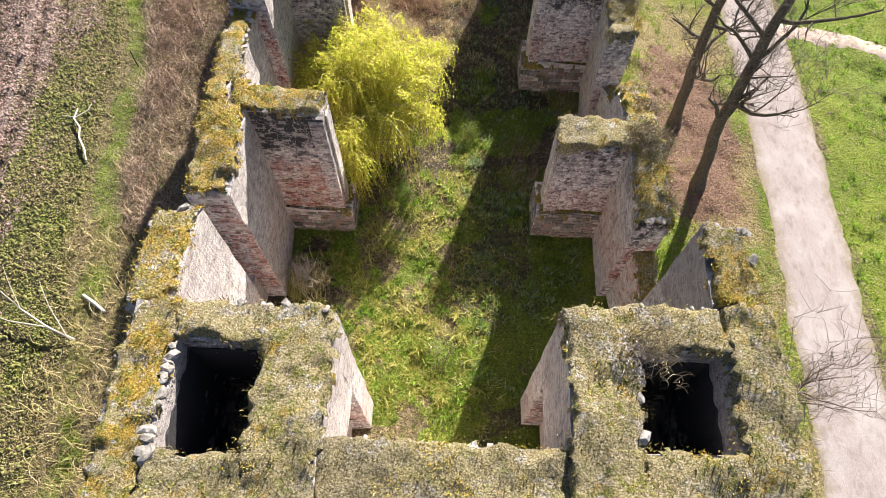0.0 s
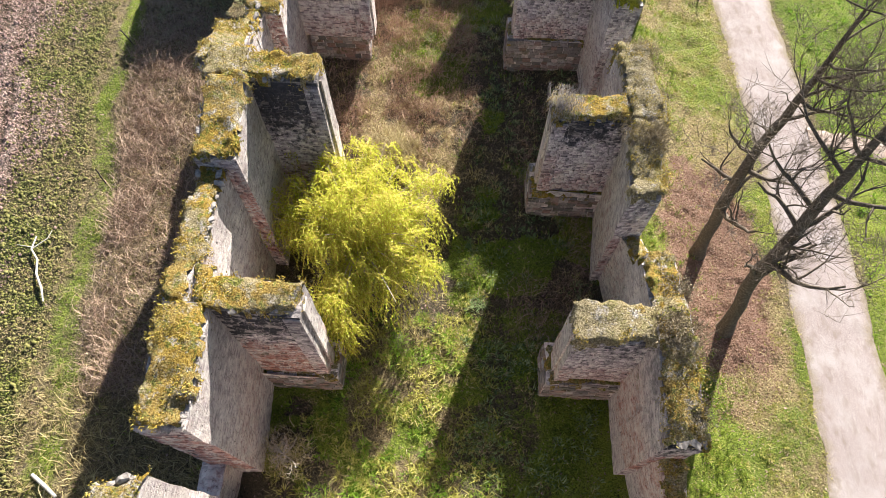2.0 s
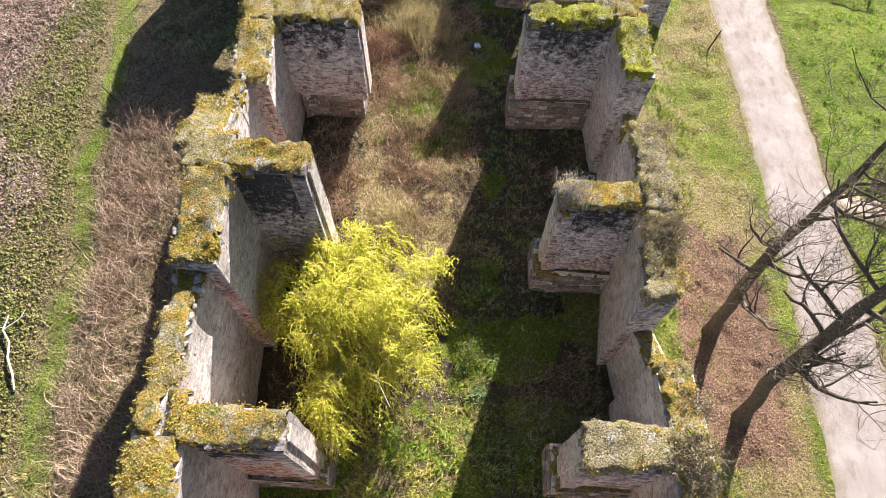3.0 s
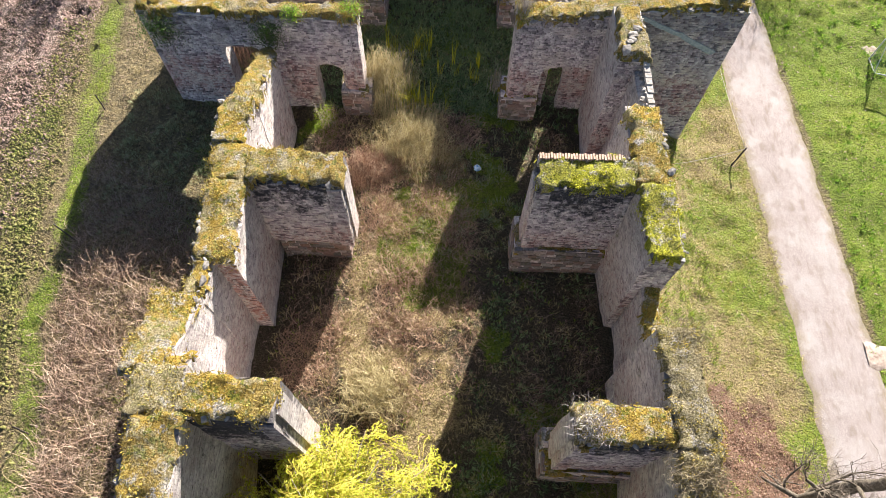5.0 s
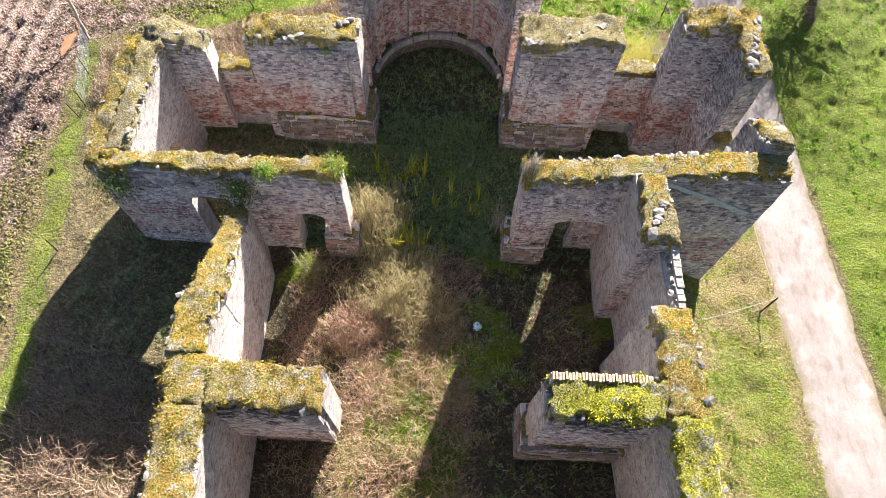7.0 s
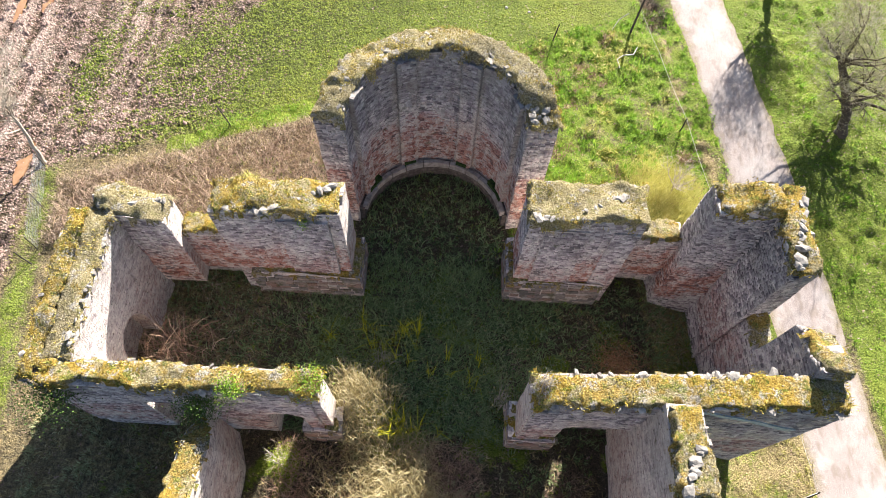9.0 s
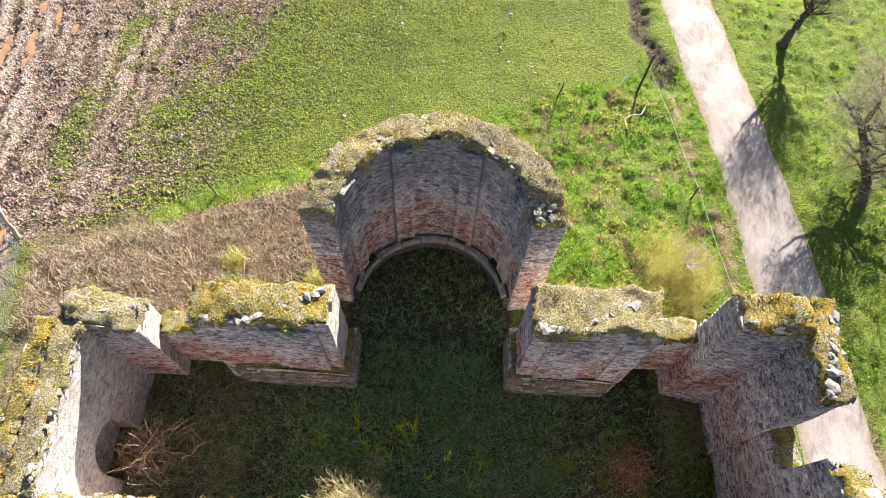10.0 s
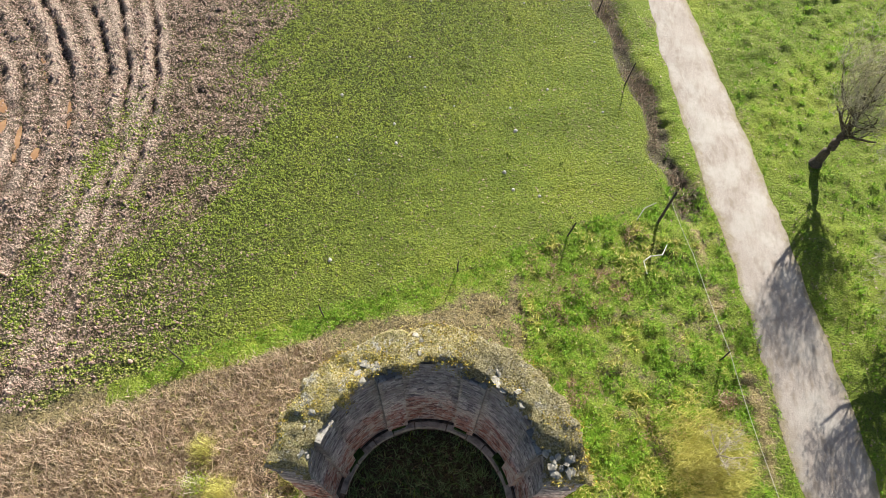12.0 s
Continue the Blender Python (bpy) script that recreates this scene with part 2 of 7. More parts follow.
def moss_material(name, yellow, seed, bright=False, lively=0.95):
    n = Nodes(name, 1.0)
    v = n.pos(1, 1, 0.3)
    a = n.noise(0.9 + seed * 0.07, 8, 0.75, v)
    b = n.noise(3.2, 7, 0.78)
    c = n.noise(17.0, 5, 0.75)
    straw = n.ramp(c, (0.34, (0.10, 0.08, 0.04)), (0.5, (0.34, 0.275, 0.135)), (0.66, (0.60, 0.52, 0.33)))
    gold = n.ramp(c, (0.34, (0.11, 0.062, 0.009)), (0.5, (0.37, 0.235, 0.030)), (0.66, (0.58, 0.42, 0.09)))
    if bright:
        gold = n.ramp(c, (0.36, (0.06, 0.06, 0.006)), (0.5, (0.34, 0.34, 0.012)), (0.64, (0.62, 0.58, 0.04)))
    green = n.ramp(c, (0.34, (0.03, 0.04, 0.01)), (0.52, (0.17, 0.185, 0.022)), (0.68, (0.40, 0.38, 0.06)))
    rubble = n.ramp(c, (0.36, (0.06, 0.055, 0.055)), (0.5, (0.36, 0.33, 0.30)), (0.62, (0.72, 0.67, 0.60)))
    col = n.mix(n.ramp(a, (0.58 - yellow * 0.17, 0.0), (0.63 - yellow * 0.17, 0.95)), straw, gold)
    col = n.mix(n.ramp(b, (0.52, 0.0), (0.57, lively)), col, green)
    col = n.mix(n.ramp(n.noise(1.9, 8, 0.8), (0.54, 0.0), (0.59, 0.95)), col, rubble)
    col = n.mix(n.ramp(n.noise(6.5, 4, 0.7), (0.30, 0.55), (0.38, 0.0)), col, (0.05, 0.04, 0.022))
    col = n.mix(n.ramp(n.noise(0.45, 4, 0.6), (0.42, 0.55 - 0.3 * yellow), (0.56, 0.0)), col, n.ramp(c, (0.36, (0.035, 0.03, 0.022)), (0.5, (0.16, 0.135, 0.085)), (0.64, (0.38, 0.33, 0.23))))
    h = n.math("ADD", n.math("MULTIPLY", b, 1.2), n.math("MULTIPLY", c, 1.2))
    return n.done(col, n.bump(h, 0.15, 1.0))


M_MOSS = [moss_material("wall_top_turf", 0.7, 0), moss_material("golden_moss", 0.72, 2), moss_material("dry_turf", -0.2, 4, lively=0.4), moss_material("bright_moss", 1.0, 6, True), moss_material("grassy_turf", 0.1, 8, lively=0.85)]


def plain(name, a, b, c, scale=12.0, rough=0.85, bump=0.01):
    """A grainy surface between three tones."""
    n = Nodes(name, rough)
    f = n.noise(scale, 6, 0.7)
    col = n.ramp(f, (0.3, a), (0.5, b), (0.72, c))
    return n.done(col, n.bump(f, bump, 0.9))


def leafy(name, *tones, rough=0.7, thin=0.4):
    """Blades, leaves or stems: each piece its own tone; light shines through thin ones."""
    n = Nodes(name, rough)
    k = len(tones) - 1
    col = n.ramp(n.island(), *[(i / k, c) for i, c in enumerate(tones)])
    col = n.mix(n.ramp(n.noise(0.35, 3), (0.4, 0.0), (0.6, 0.5)), col, tones[len(tones) // 2])
    n.done(col)
    if thin:
        tr = n.node("ShaderNodeBsdfTranslucent", Color=col)
        mixed = n.node("ShaderNodeMixShader", Fac=thin)
        n.t.links.new(n.b.outputs[0], mixed.inputs[1])
        n.t.links.new(tr.outputs[0], mixed.inputs[2])
        n.t.links.new(mixed.outputs[0], n.t.nodes["Material Output"].inputs[0])
    return n.m


M_STONE = plain("rubble_stone", (0.10, 0.09, 0.082), (0.25, 0.225, 0.20), (0.44, 0.40, 0.355), 6.0, 0.9, 0.02)
M_BRICK = plain("loose_brick", (0.25, 0.16, 0.115), (0.42, 0.29, 0.215), (0.52, 0.40, 0.32), 9.0, 0.9, 0.01)
M_BARK = plain("grey_bark", (0.045, 0.037, 0.027), (0.11, 0.089, 0.066), (0.24, 0.205, 0.155), 14.0, 0.95, 0.03)
M_DARKBARK = plain("dark_bark", (0.035, 0.027, 0.02), (0.08, 0.062, 0.048), (0.17, 0.14, 0.11), 12.0, 0.95, 0.03)
M_TWIG = plain("bare_twigs", (0.09, 0.07, 0.055), (0.17, 0.135, 0.105), (0.28, 0.24, 0.19), 9.0, 0.9, 0.005)
M_PALETWIG = plain("pale_twigs", (0.24, 0.20, 0.15), (0.38, 0.33, 0.27), (0.52, 0.47, 0.40), 9.0, 0.9, 0.005)
M_POST = plain("fence_post_wood", (0.03, 0.027, 0.025), (0.06, 0.05, 0.045), (0.10, 0.09, 0.08), 20.0, 0.9, 0.006)
M_DEAD = plain("bleached_wood", (0.35, 0.32, 0.28), (0.52, 0.48, 0.43), (0.65, 0.62, 0.57), 16.0, 0.85, 0.01)
M_STRAW = leafy("straw_blades", (0.16, 0.12, 0.05), (0.38, 0.30, 0.13), (0.53, 0.44, 0.21), (0.64, 0.56, 0.33))
M_TOPGRASS = leafy("wall_top_grass", (0.09, 0.07, 0.025), (0.20, 0.155, 0.05), (0.32, 0.26, 0.09), (0.46, 0.39, 0.19))
M_GREEN = leafy("green_blades", (0.05, 0.10, 0.012), (0.13, 0.22, 0.022), (0.24, 0.33, 0.035), (0.42, 0.44, 0.09), thin=0.5)
M_MEADOW = leafy("meadow_blades", (0.13, 0.17, 0.010), (0.26, 0.325, 0.020), (0.38, 0.435, 0.035), (0.53, 0.54, 0.09), thin=0.4)
M_LUSH = leafy("lush_blades", (0.06, 0.14, 0.012), (0.14, 0.29, 0.022), (0.26, 0.43, 0.04), (0.46, 0.54, 0.10), thin=0.5)
M_BRAMBLE = leafy("bramble_stems", (0.115, 0.07, 0.052), (0.28, 0.185, 0.138), (0.44, 0.32, 0.24), (0.60, 0.49, 0.38), thin=0.0)
M_CANE = leafy("bramble_canes", (0.14, 0.082, 0.057), (0.27, 0.17, 0.116), (0.40, 0.28, 0.195), (0.55, 0.43, 0.32), thin=0.0)
M_REDSTEM = leafy("red_stems", (0.14, 0.072, 0.050), (0.30, 0.175, 0.122), (0.445, 0.30, 0.205), (0.60, 0.47, 0.33), thin=0.0)
M_WILLOW = leafy("willow_leaves", (0.20, 0.25, 0.015), (0.45, 0.50, 0.035), (0.62, 0.645, 0.08), (0.76, 0.76, 0.24), thin=0.6)
M_WILLOWTWIG = leafy("willow_withies", (0.28, 0.21, 0.03), (0.46, 0.37, 0.05), (0.55, 0.46, 0.10), thin=0.0)
M_LITTER = leafy("fallen_leaves", (0.11, 0.05, 0.03), (0.22, 0.115, 0.075), (0.33, 0.20, 0.14), (0.44, 0.30, 0.23), thin=0.2)
M_MOSSTUFT = leafy("moss_tufts", (0.14, 0.095, 0.016), (0.38, 0.25, 0.03), (0.46, 0.34, 0.06), (0.24, 0.25, 0.04), (0.52, 0.44, 0.18), thin=0.2)
M_YELLOWGREEN = leafy("bright_tufts", (0.30, 0.31, 0.008), (0.46, 0.45, 0.012), (0.52, 0.48, 0.03), thin=0.0)


# ---- building blocks ----
def mesh_object(name, verts, faces, material, parent=None, smooth=False):
    me = bpy.data.meshes.new(name)
    me.from_pydata(verts, [], faces)
    me.materials.append(material)
    if smooth:
        me.polygons.foreach_set("use_smooth", [True] * len(me.polygons))
    me.update()
    ob = new(name, me)
    ob.parent = parent
    return ob


def soup(name, verts, quads, material, parent=None, tris=None, smooth=False):
    """A mesh from numpy arrays of corners and of quads (and triangles)."""
    me = bpy.data.meshes.new(name)
    q = np.asarray(quads, np.int32).reshape(-1, 4) if quads is not None and len(quads) else np.zeros((0, 4), np.int32)
    t = np.asarray(tris, np.int32).reshape(-1, 3) if tris is not None and len(tris) else np.zeros((0, 3), np.int32)
    me.vertices.add(len(verts))
    me.vertices.foreach_set("co", np.asarray(verts, np.float32).ravel())
    me.loops.add(q.size + t.size)
    me.loops.foreach_set("vertex_index", np.concatenate([q.ravel(), t.ravel()]))
    me.polygons.add(len(q) + len(t))
    me.polygons.foreach_set("loop_start", np.concatenate([np.arange(len(q)) * 4, q.size + np.arange(len(t)) * 3]).astype(np.int32))
    if smooth:
        me.polygons.foreach_set("use_smooth", np.ones(len(q) + len(t), bool))
    me.update(calc_edges=True)
    me.materials.append(material)
    ob = new(name, me)
    ob.parent = parent
    return ob


def wob(p, amount=0.04, s=0.9):
    v = Vector(p)
    return v + noise.noise_vector(v / s) * amount + noise.noise_vector(v / (s * 0.3)) * amount * 0.4


def densify(pts, step):
    out = []
    for i, a in enumerate(pts):
        b = pts[(i + 1) % len(pts)]
        k = max(1, round(math.dist(a, b) / step))
        out += [(a[0] + (b[0] - a[0]) * j / k, a[1] + (b[1] - a[1]) * j / k) for j in range(k)]
    return out


def height(top, x, y):
    return top(x, y) if callable(top) else top


PANELS = []
FACES = []  # every stretch of masonry that is later faced with bricks


def prism(name, outline, top, material, parent, z0=-1.2, step=0.3, amount=0.05, rag=0.14):
    """A wall from its plan outline (anticlockwise), with uneven faces and a ragged top."""
    if material.name in BRICK_OF or name == "plinth":
        FACES.append((parent, outline, top, z0, amount, material))
    ring = densify(outline, step)
    n = len(ring)
    tops = [height(top, x, y) + rag * (noise.noise(Vector((x * 2.3, y * 2.3, 3.1))) + 0.6 * noise.noise(Vector((x * 6, y * 6, 1.7)))) for x, y in ring]
    rows = max(3, round((max(tops) - z0) / 0.5))
    verts = []
    for k in range(rows + 1):
        for (x, y), zt in zip(ring, tops):
            z = z0 + (zt - z0) * k / rows
            p = wob((x, y, z), amount)
            verts.append((p.x, p.y, zt if k == rows else p.z))
    faces = [(k * n + i, k * n + (i + 1) % n, (k + 1) * n + (i + 1) % n, (k + 1) * n + i) for k in range(rows) for i in range(n)]
    from_top = [Vector((verts[rows * n + i][0], verts[rows * n + i][1], 0)) for i in range(n)]
    faces += [tuple(rows * n + i for i in tri) for tri in tessellate([from_top])]
    faces += [tuple(i for i in reversed(tri)) for tri in tessellate([[Vector((*ring[i], 0)) for i in range(n)]])]
    return mesh_object(name, verts, faces, material, parent)


def tessellate(loops):
    tris = geometry.tessellate_polygon(loops)
    flat = [p for loop in loops for p in loop]
    out = []
    for a, b, c in tris:
        up = (flat[b] - flat[a]).cross(flat[c] - flat[a]).z
        out.append((a, b, c) if up >= 0 else (a, c, b))
    return out


def upright(name, a, b, thick, profile, material, parent, step=0.4, amount=0.03):
    """A wall from its face's outline (distance along a to b, height), made thick to the left of the way from a to b."""
    if material.name in BRICK_OF:
        PANELS.append((parent, a, b, profile, amount, material))
    a, b = Vector((*a, 0)), Vector((*b, 0))
    way = (b - a).normalized()
    side = Vector((-way.y, way.x, 0)) * thick
    ring = densify(profile, step)
    n = len(ring)
    flat = [Vector((s + 0.03 * noise.noise(Vector((s * 3, z * 3, a.x))), z + 0.06 * noise.noise(Vector((s * 3, z * 2, a.y + 5))), 0)) for s, z in ring]
    verts = []
    for layer in (0, 1):
        for p in flat:
            q = wob(a + way * p.x + Vector((0, 0, p.y)) + side * layer, amount)
            verts.append(tuple(q))
    tri = tessellate([flat])
    faces = [(i, j, k) for i, j, k in tri] + [(n + i, n + k, n + j) for i, j, k in tri]
    faces += [(i, n + i, n + (i + 1) % n, (i + 1) % n) for i in range(n)]
    ob = mesh_object(name, verts, faces, material, parent)
    bm = bmesh.new()
    bm.from_mesh(ob.data)
    bmesh.ops.recalc_face_normals(bm, faces=bm.faces)
    bm.to_mesh(ob.data)
    bm.free()
    return ob


def arch(s0, s1, spring, rise, k=8):
    """The outline of an arched opening from its foot at s0 to its foot at s1, as points (s, z)."""
    mid, half = (s0 + s1) / 2, (s1 - s0) / 2
    return [(mid - half * math.cos(math.pi * i / k), spring + rise * math.sin(math.pi * i / k)) for i in range(k + 1)]


def inside(outline, px, py):
    """Signed distance into a polygon, for arrays of points."""
    d, odd = np.full(px.shape, 1e9), np.zeros(px.shape, bool)
    for (ax, ay), (bx, by) in zip(outline, outline[1:] + outline[:1]):
        ex, ey = bx - ax, by - ay
        t = np.clip(((px - ax) * ex + (py - ay) * ey) / (ex * ex + ey * ey), 0, 1)
        d = np.minimum(d, np.hypot(px - ax - t * ex, py - ay - t * ey))
        if ay != by:
            odd ^= ((ay > py) != (by > py)) & (px < ex * (py - ay) / ey + ax)
    return np.where(odd, d, -d)


def turf(parent, outline, top, kind=0, thick=0.2, tufts=26, cushions=10, straw=M_TOPGRASS, seed=0):
    """The growth on a wall top: an uneven mat of turf and moss, blades of grass, cushions of moss."""
    g = 0.105
    xs = np.arange(min(p[0] for p in outline) - 0.2, max(p[0] for p in outline) + 0.3, g)
    ys = np.arange(min(p[1] for p in outline) - 0.2, max(p[1] for p in outline) + 0.3, g)
    gx, gy = np.meshgrid(xs, ys, indexing="ij")
    gx = gx + (vnoise(gx, gy, 0.21, seed + 3) - 0.5) * 0.12
    gy = gy + (vnoise(gx, gy, 0.23, seed + 4) - 0.5) * 0.12
    d = inside(outline, gx, gy) + (vnoise(gx, gy, 0.6, seed + 5) - 0.30) * 0.24 + (vnoise(gx, gy, 0.2, seed + 7) - 0.46) * 0.20
    d = d + (0.07 if kind in (2, 4) else 0.0)
    base = np.vectorize(lambda x, y: height(top, x, y))(gx, gy)
    body = thick * (0.1 + 1.3 * fbm(gx, gy, 1.1, seed) + 0.5 * (vnoise(gx, gy, 0.3, seed + 8) - 0.5))
    z = base - 0.14 + sstep(-0.02, 0.16, d) * (np.maximum(body, 0.02) + 0.24)
    keep = d > -0.02
    cell = keep[:-1, :-1] & keep[1:, :-1] & keep[1:, 1:] & keep[:-1, 1:]
    ids = np.arange(gx.size).reshape(gx.shape)
    quads = np.stack([ids[:-1, :-1], ids[1:, :-1], ids[1:, 1:], ids[:-1, 1:]], -1)[cell]
    used, quads = np.unique(quads, return_inverse=True)
    verts = np.stack([gx, gy, z], -1).reshape(-1, 3)[used]
    ob = soup("moss_cap", verts, quads.reshape(-1, 4), M_MOSS[kind], parent, smooth=True)
    tagged(ob, ("mossy green and straw turf", "golden yellow moss", "dry grey-brown turf", "bright yellow-green moss", "grey-green grassy turf")[kind])
    area = max(1.0, cell.sum() * g * g)
    r = np.random.default_rng(seed + 100)
    spots = verts[r.integers(0, len(verts), int(area * tufts * 0.4))]
    v, q, t = blades(spots, 0.05, 0.18, 0.011, 5, r)
    tagged(soup("dry_grass", v, q, straw, parent, t), "tufts of dry grass", kind="stuff")
    if cushions:
        spots = verts[r.integers(0, len(verts), int(area * cushions * (9 if kind == 3 else 4)))]
        spots = spots[vnoise(spots[:, 0], spots[:, 1], 0.8, seed + 9) > 0.55]
        if len(spots):
            v, q, t = blades(spots, 0.04, 0.11, 0.015, 9, r, 0.07, 0.8)
            tagged(soup("moss_tufts", v, q, M_YELLOWGREEN if kind == 3 else M_MOSSTUFT, parent, t), "fuzzy tufts of moss", kind="stuff")
    return ob


def blades(spots, low, high, width, per, r, spread=0.10, lean=0.55):
    """Bent grass blades, per of them round each spot: corners, quads, triangles."""
    n = len(spots) * per
    base = np.repeat(np.asarray(spots, float), per, 0)
    base[:, :2] += r.normal(0, spread, (n, 2))
    h = r.uniform(low, high, n)
    a = r.uniform(0, 2 * np.pi, n)
    out = np.stack([np.cos(a), np.sin(a)], 1)
    wide = np.stack([-np.sin(a), np.cos(a)], 1) * (width * r.uniform(0.6, 1.4, n))[:, None]
    k = r.uniform(0.15, 1.0, n) * lean
    v = np.zeros((n, 5, 3))
    base[:, 2] -= 0.04
    for i, (f, w) in enumerate(((0, 1.0), (0.55, 0.8))):
        mid = base.copy()
        mid[:, :2] += out * (h * k * f * f * 1.2)[:, None]
        mid[:, 2] += h * f
        for j, s in enumerate((-1, 1)):
            v[:, i * 2 + j] = mid
            v[:, i * 2 + j, :2] += wide * s * w
    v[:, 4] = base
    v[:, 4, :2] += out * (h * k * 1.5)[:, None]
    v[:, 4, 2] += h * (1.0 - 0.35 * k)
    o = np.arange(n)[:, None] * 5
    return v.reshape(-1, 3), o + np.array([0, 1, 3, 2]), o + np.array([2, 3, 4])




def lumps(spots, low, high, r):
    """Squat uneven lumps."""
    k, rings = 6, 2
    n = len(spots)
    size = r.uniform(low, high, n)
    v = np.zeros((n, k * rings + 1, 3))
    for i, (rad, up) in enumerate(((1.0, -0.15), (0.75, 0.5))):
        for j in range(k):
            a = 2 * np.pi * j / k + i * 0.4
            s = size * rad * r.uniform(0.75, 1.2, n)
            v[:, i * k + j] = spots + np.stack([s * np.cos(a), s * np.sin(a), size * up], 1)
    v[:, -1] = spots + np.stack([0 * size, 0 * size, size * r.uniform(0.65, 0.95, n)], 1)
    q = [(j, (j + 1) % k, k + (j + 1) % k, k + j) for j in range(k)]
    q += [(k + j, k + (j + 1) % k, k + (j + 2) % k, 2 * k) for j in range(0, k, 2)]
    return v.reshape(-1, 3), (np.arange(n)[:, None, None] * (2 * k + 1) + np.array(q)).reshape(-1, 4)


STONES = []
for i in range(7):
    bm = bmesh.new()
    bmesh.ops.create_icosphere(bm, subdivisions=1, radius=1.0)
    for v in bm.verts:
        c = v.co
        m = max(abs(c.x), abs(c.y), abs(c.z))
        v.co = Vector(c.lerp(c / m, 0.8)) * (1 + 0.34 * noise.noise(c * 1.3 + Vector((i * 7, 0, 0))))
    me = bpy.data.meshes.new("stone")
    bm.to_mesh(me)
    bm.free()
    me.materials.append(M_STONE)
    STONES.append(me)


def stone(parent, x, y, z, a, b, c, r):
    ob = new("stone", r.choice(STONES))
    ob.parent = parent
    ob.matrix_basis = Matrix.LocRotScale((x, y, z), Euler((r.uniform(-0.3, 0.3), r.uniform(-0.3, 0.3), r.uniform(0, 6.3))), (a, b, c))
    return ob


def edge_stones(parent, a, b, top, count, seed, size=(0.09, 0.2)):
    """Loose pale stones along the edge of a wall top from a to b."""
    r = random.Random(seed)
    for _ in range(count):
        t = r.random()
        x, y = a[0] + (b[0] - a[0]) * t + r.uniform(-0.07, 0.07), a[1] + (b[1] - a[1]) * t + r.uniform(-0.07, 0.07)
        s = r.uniform(*size) * r.uniform(0.35, 1.05)
        stone(parent, x, y, height(top, x, y) + 0.05 + s * 0.25, s, s * r.uniform(0.5, 0.9), s * r.uniform(0.3, 0.5), r)


def tubes(paths, sides=5):
    """Tapered tubes along paths of (point, radius): corners and quads."""
    verts, quads = [], []
    for path in paths:
        n0 = len(verts)
        for i, (p, rad) in enumerate(path):
            d = (path[min(i + 1, len(path) - 1)][0] - path[max(i - 1, 0)][0]).normalized()
            e = d.orthogonal().normalized() if abs(d.z) > 0.95 else d.cross(Vector((0, 0, 1))).normalized()
            f = d.cross(e)
            for j in range(sides):
                t = 2 * math.pi * j / sides
                verts.append(tuple(p + (e * math.cos(t) + f * math.sin(t)) * rad))
        for i in range(len(path) - 1):
            for j in range(sides):
                k = (j + 1) % sides
                quads.append((n0 + i * sides + j, n0 + i * sides + k, n0 + (i + 1) * sides + k, n0 + (i + 1) * sides + j))
        last = n0 + (len(path) - 1) * sides
        if sides >= 4:
            quads.append((last, last + 1, last + 2, last + 3))
    return verts, quads


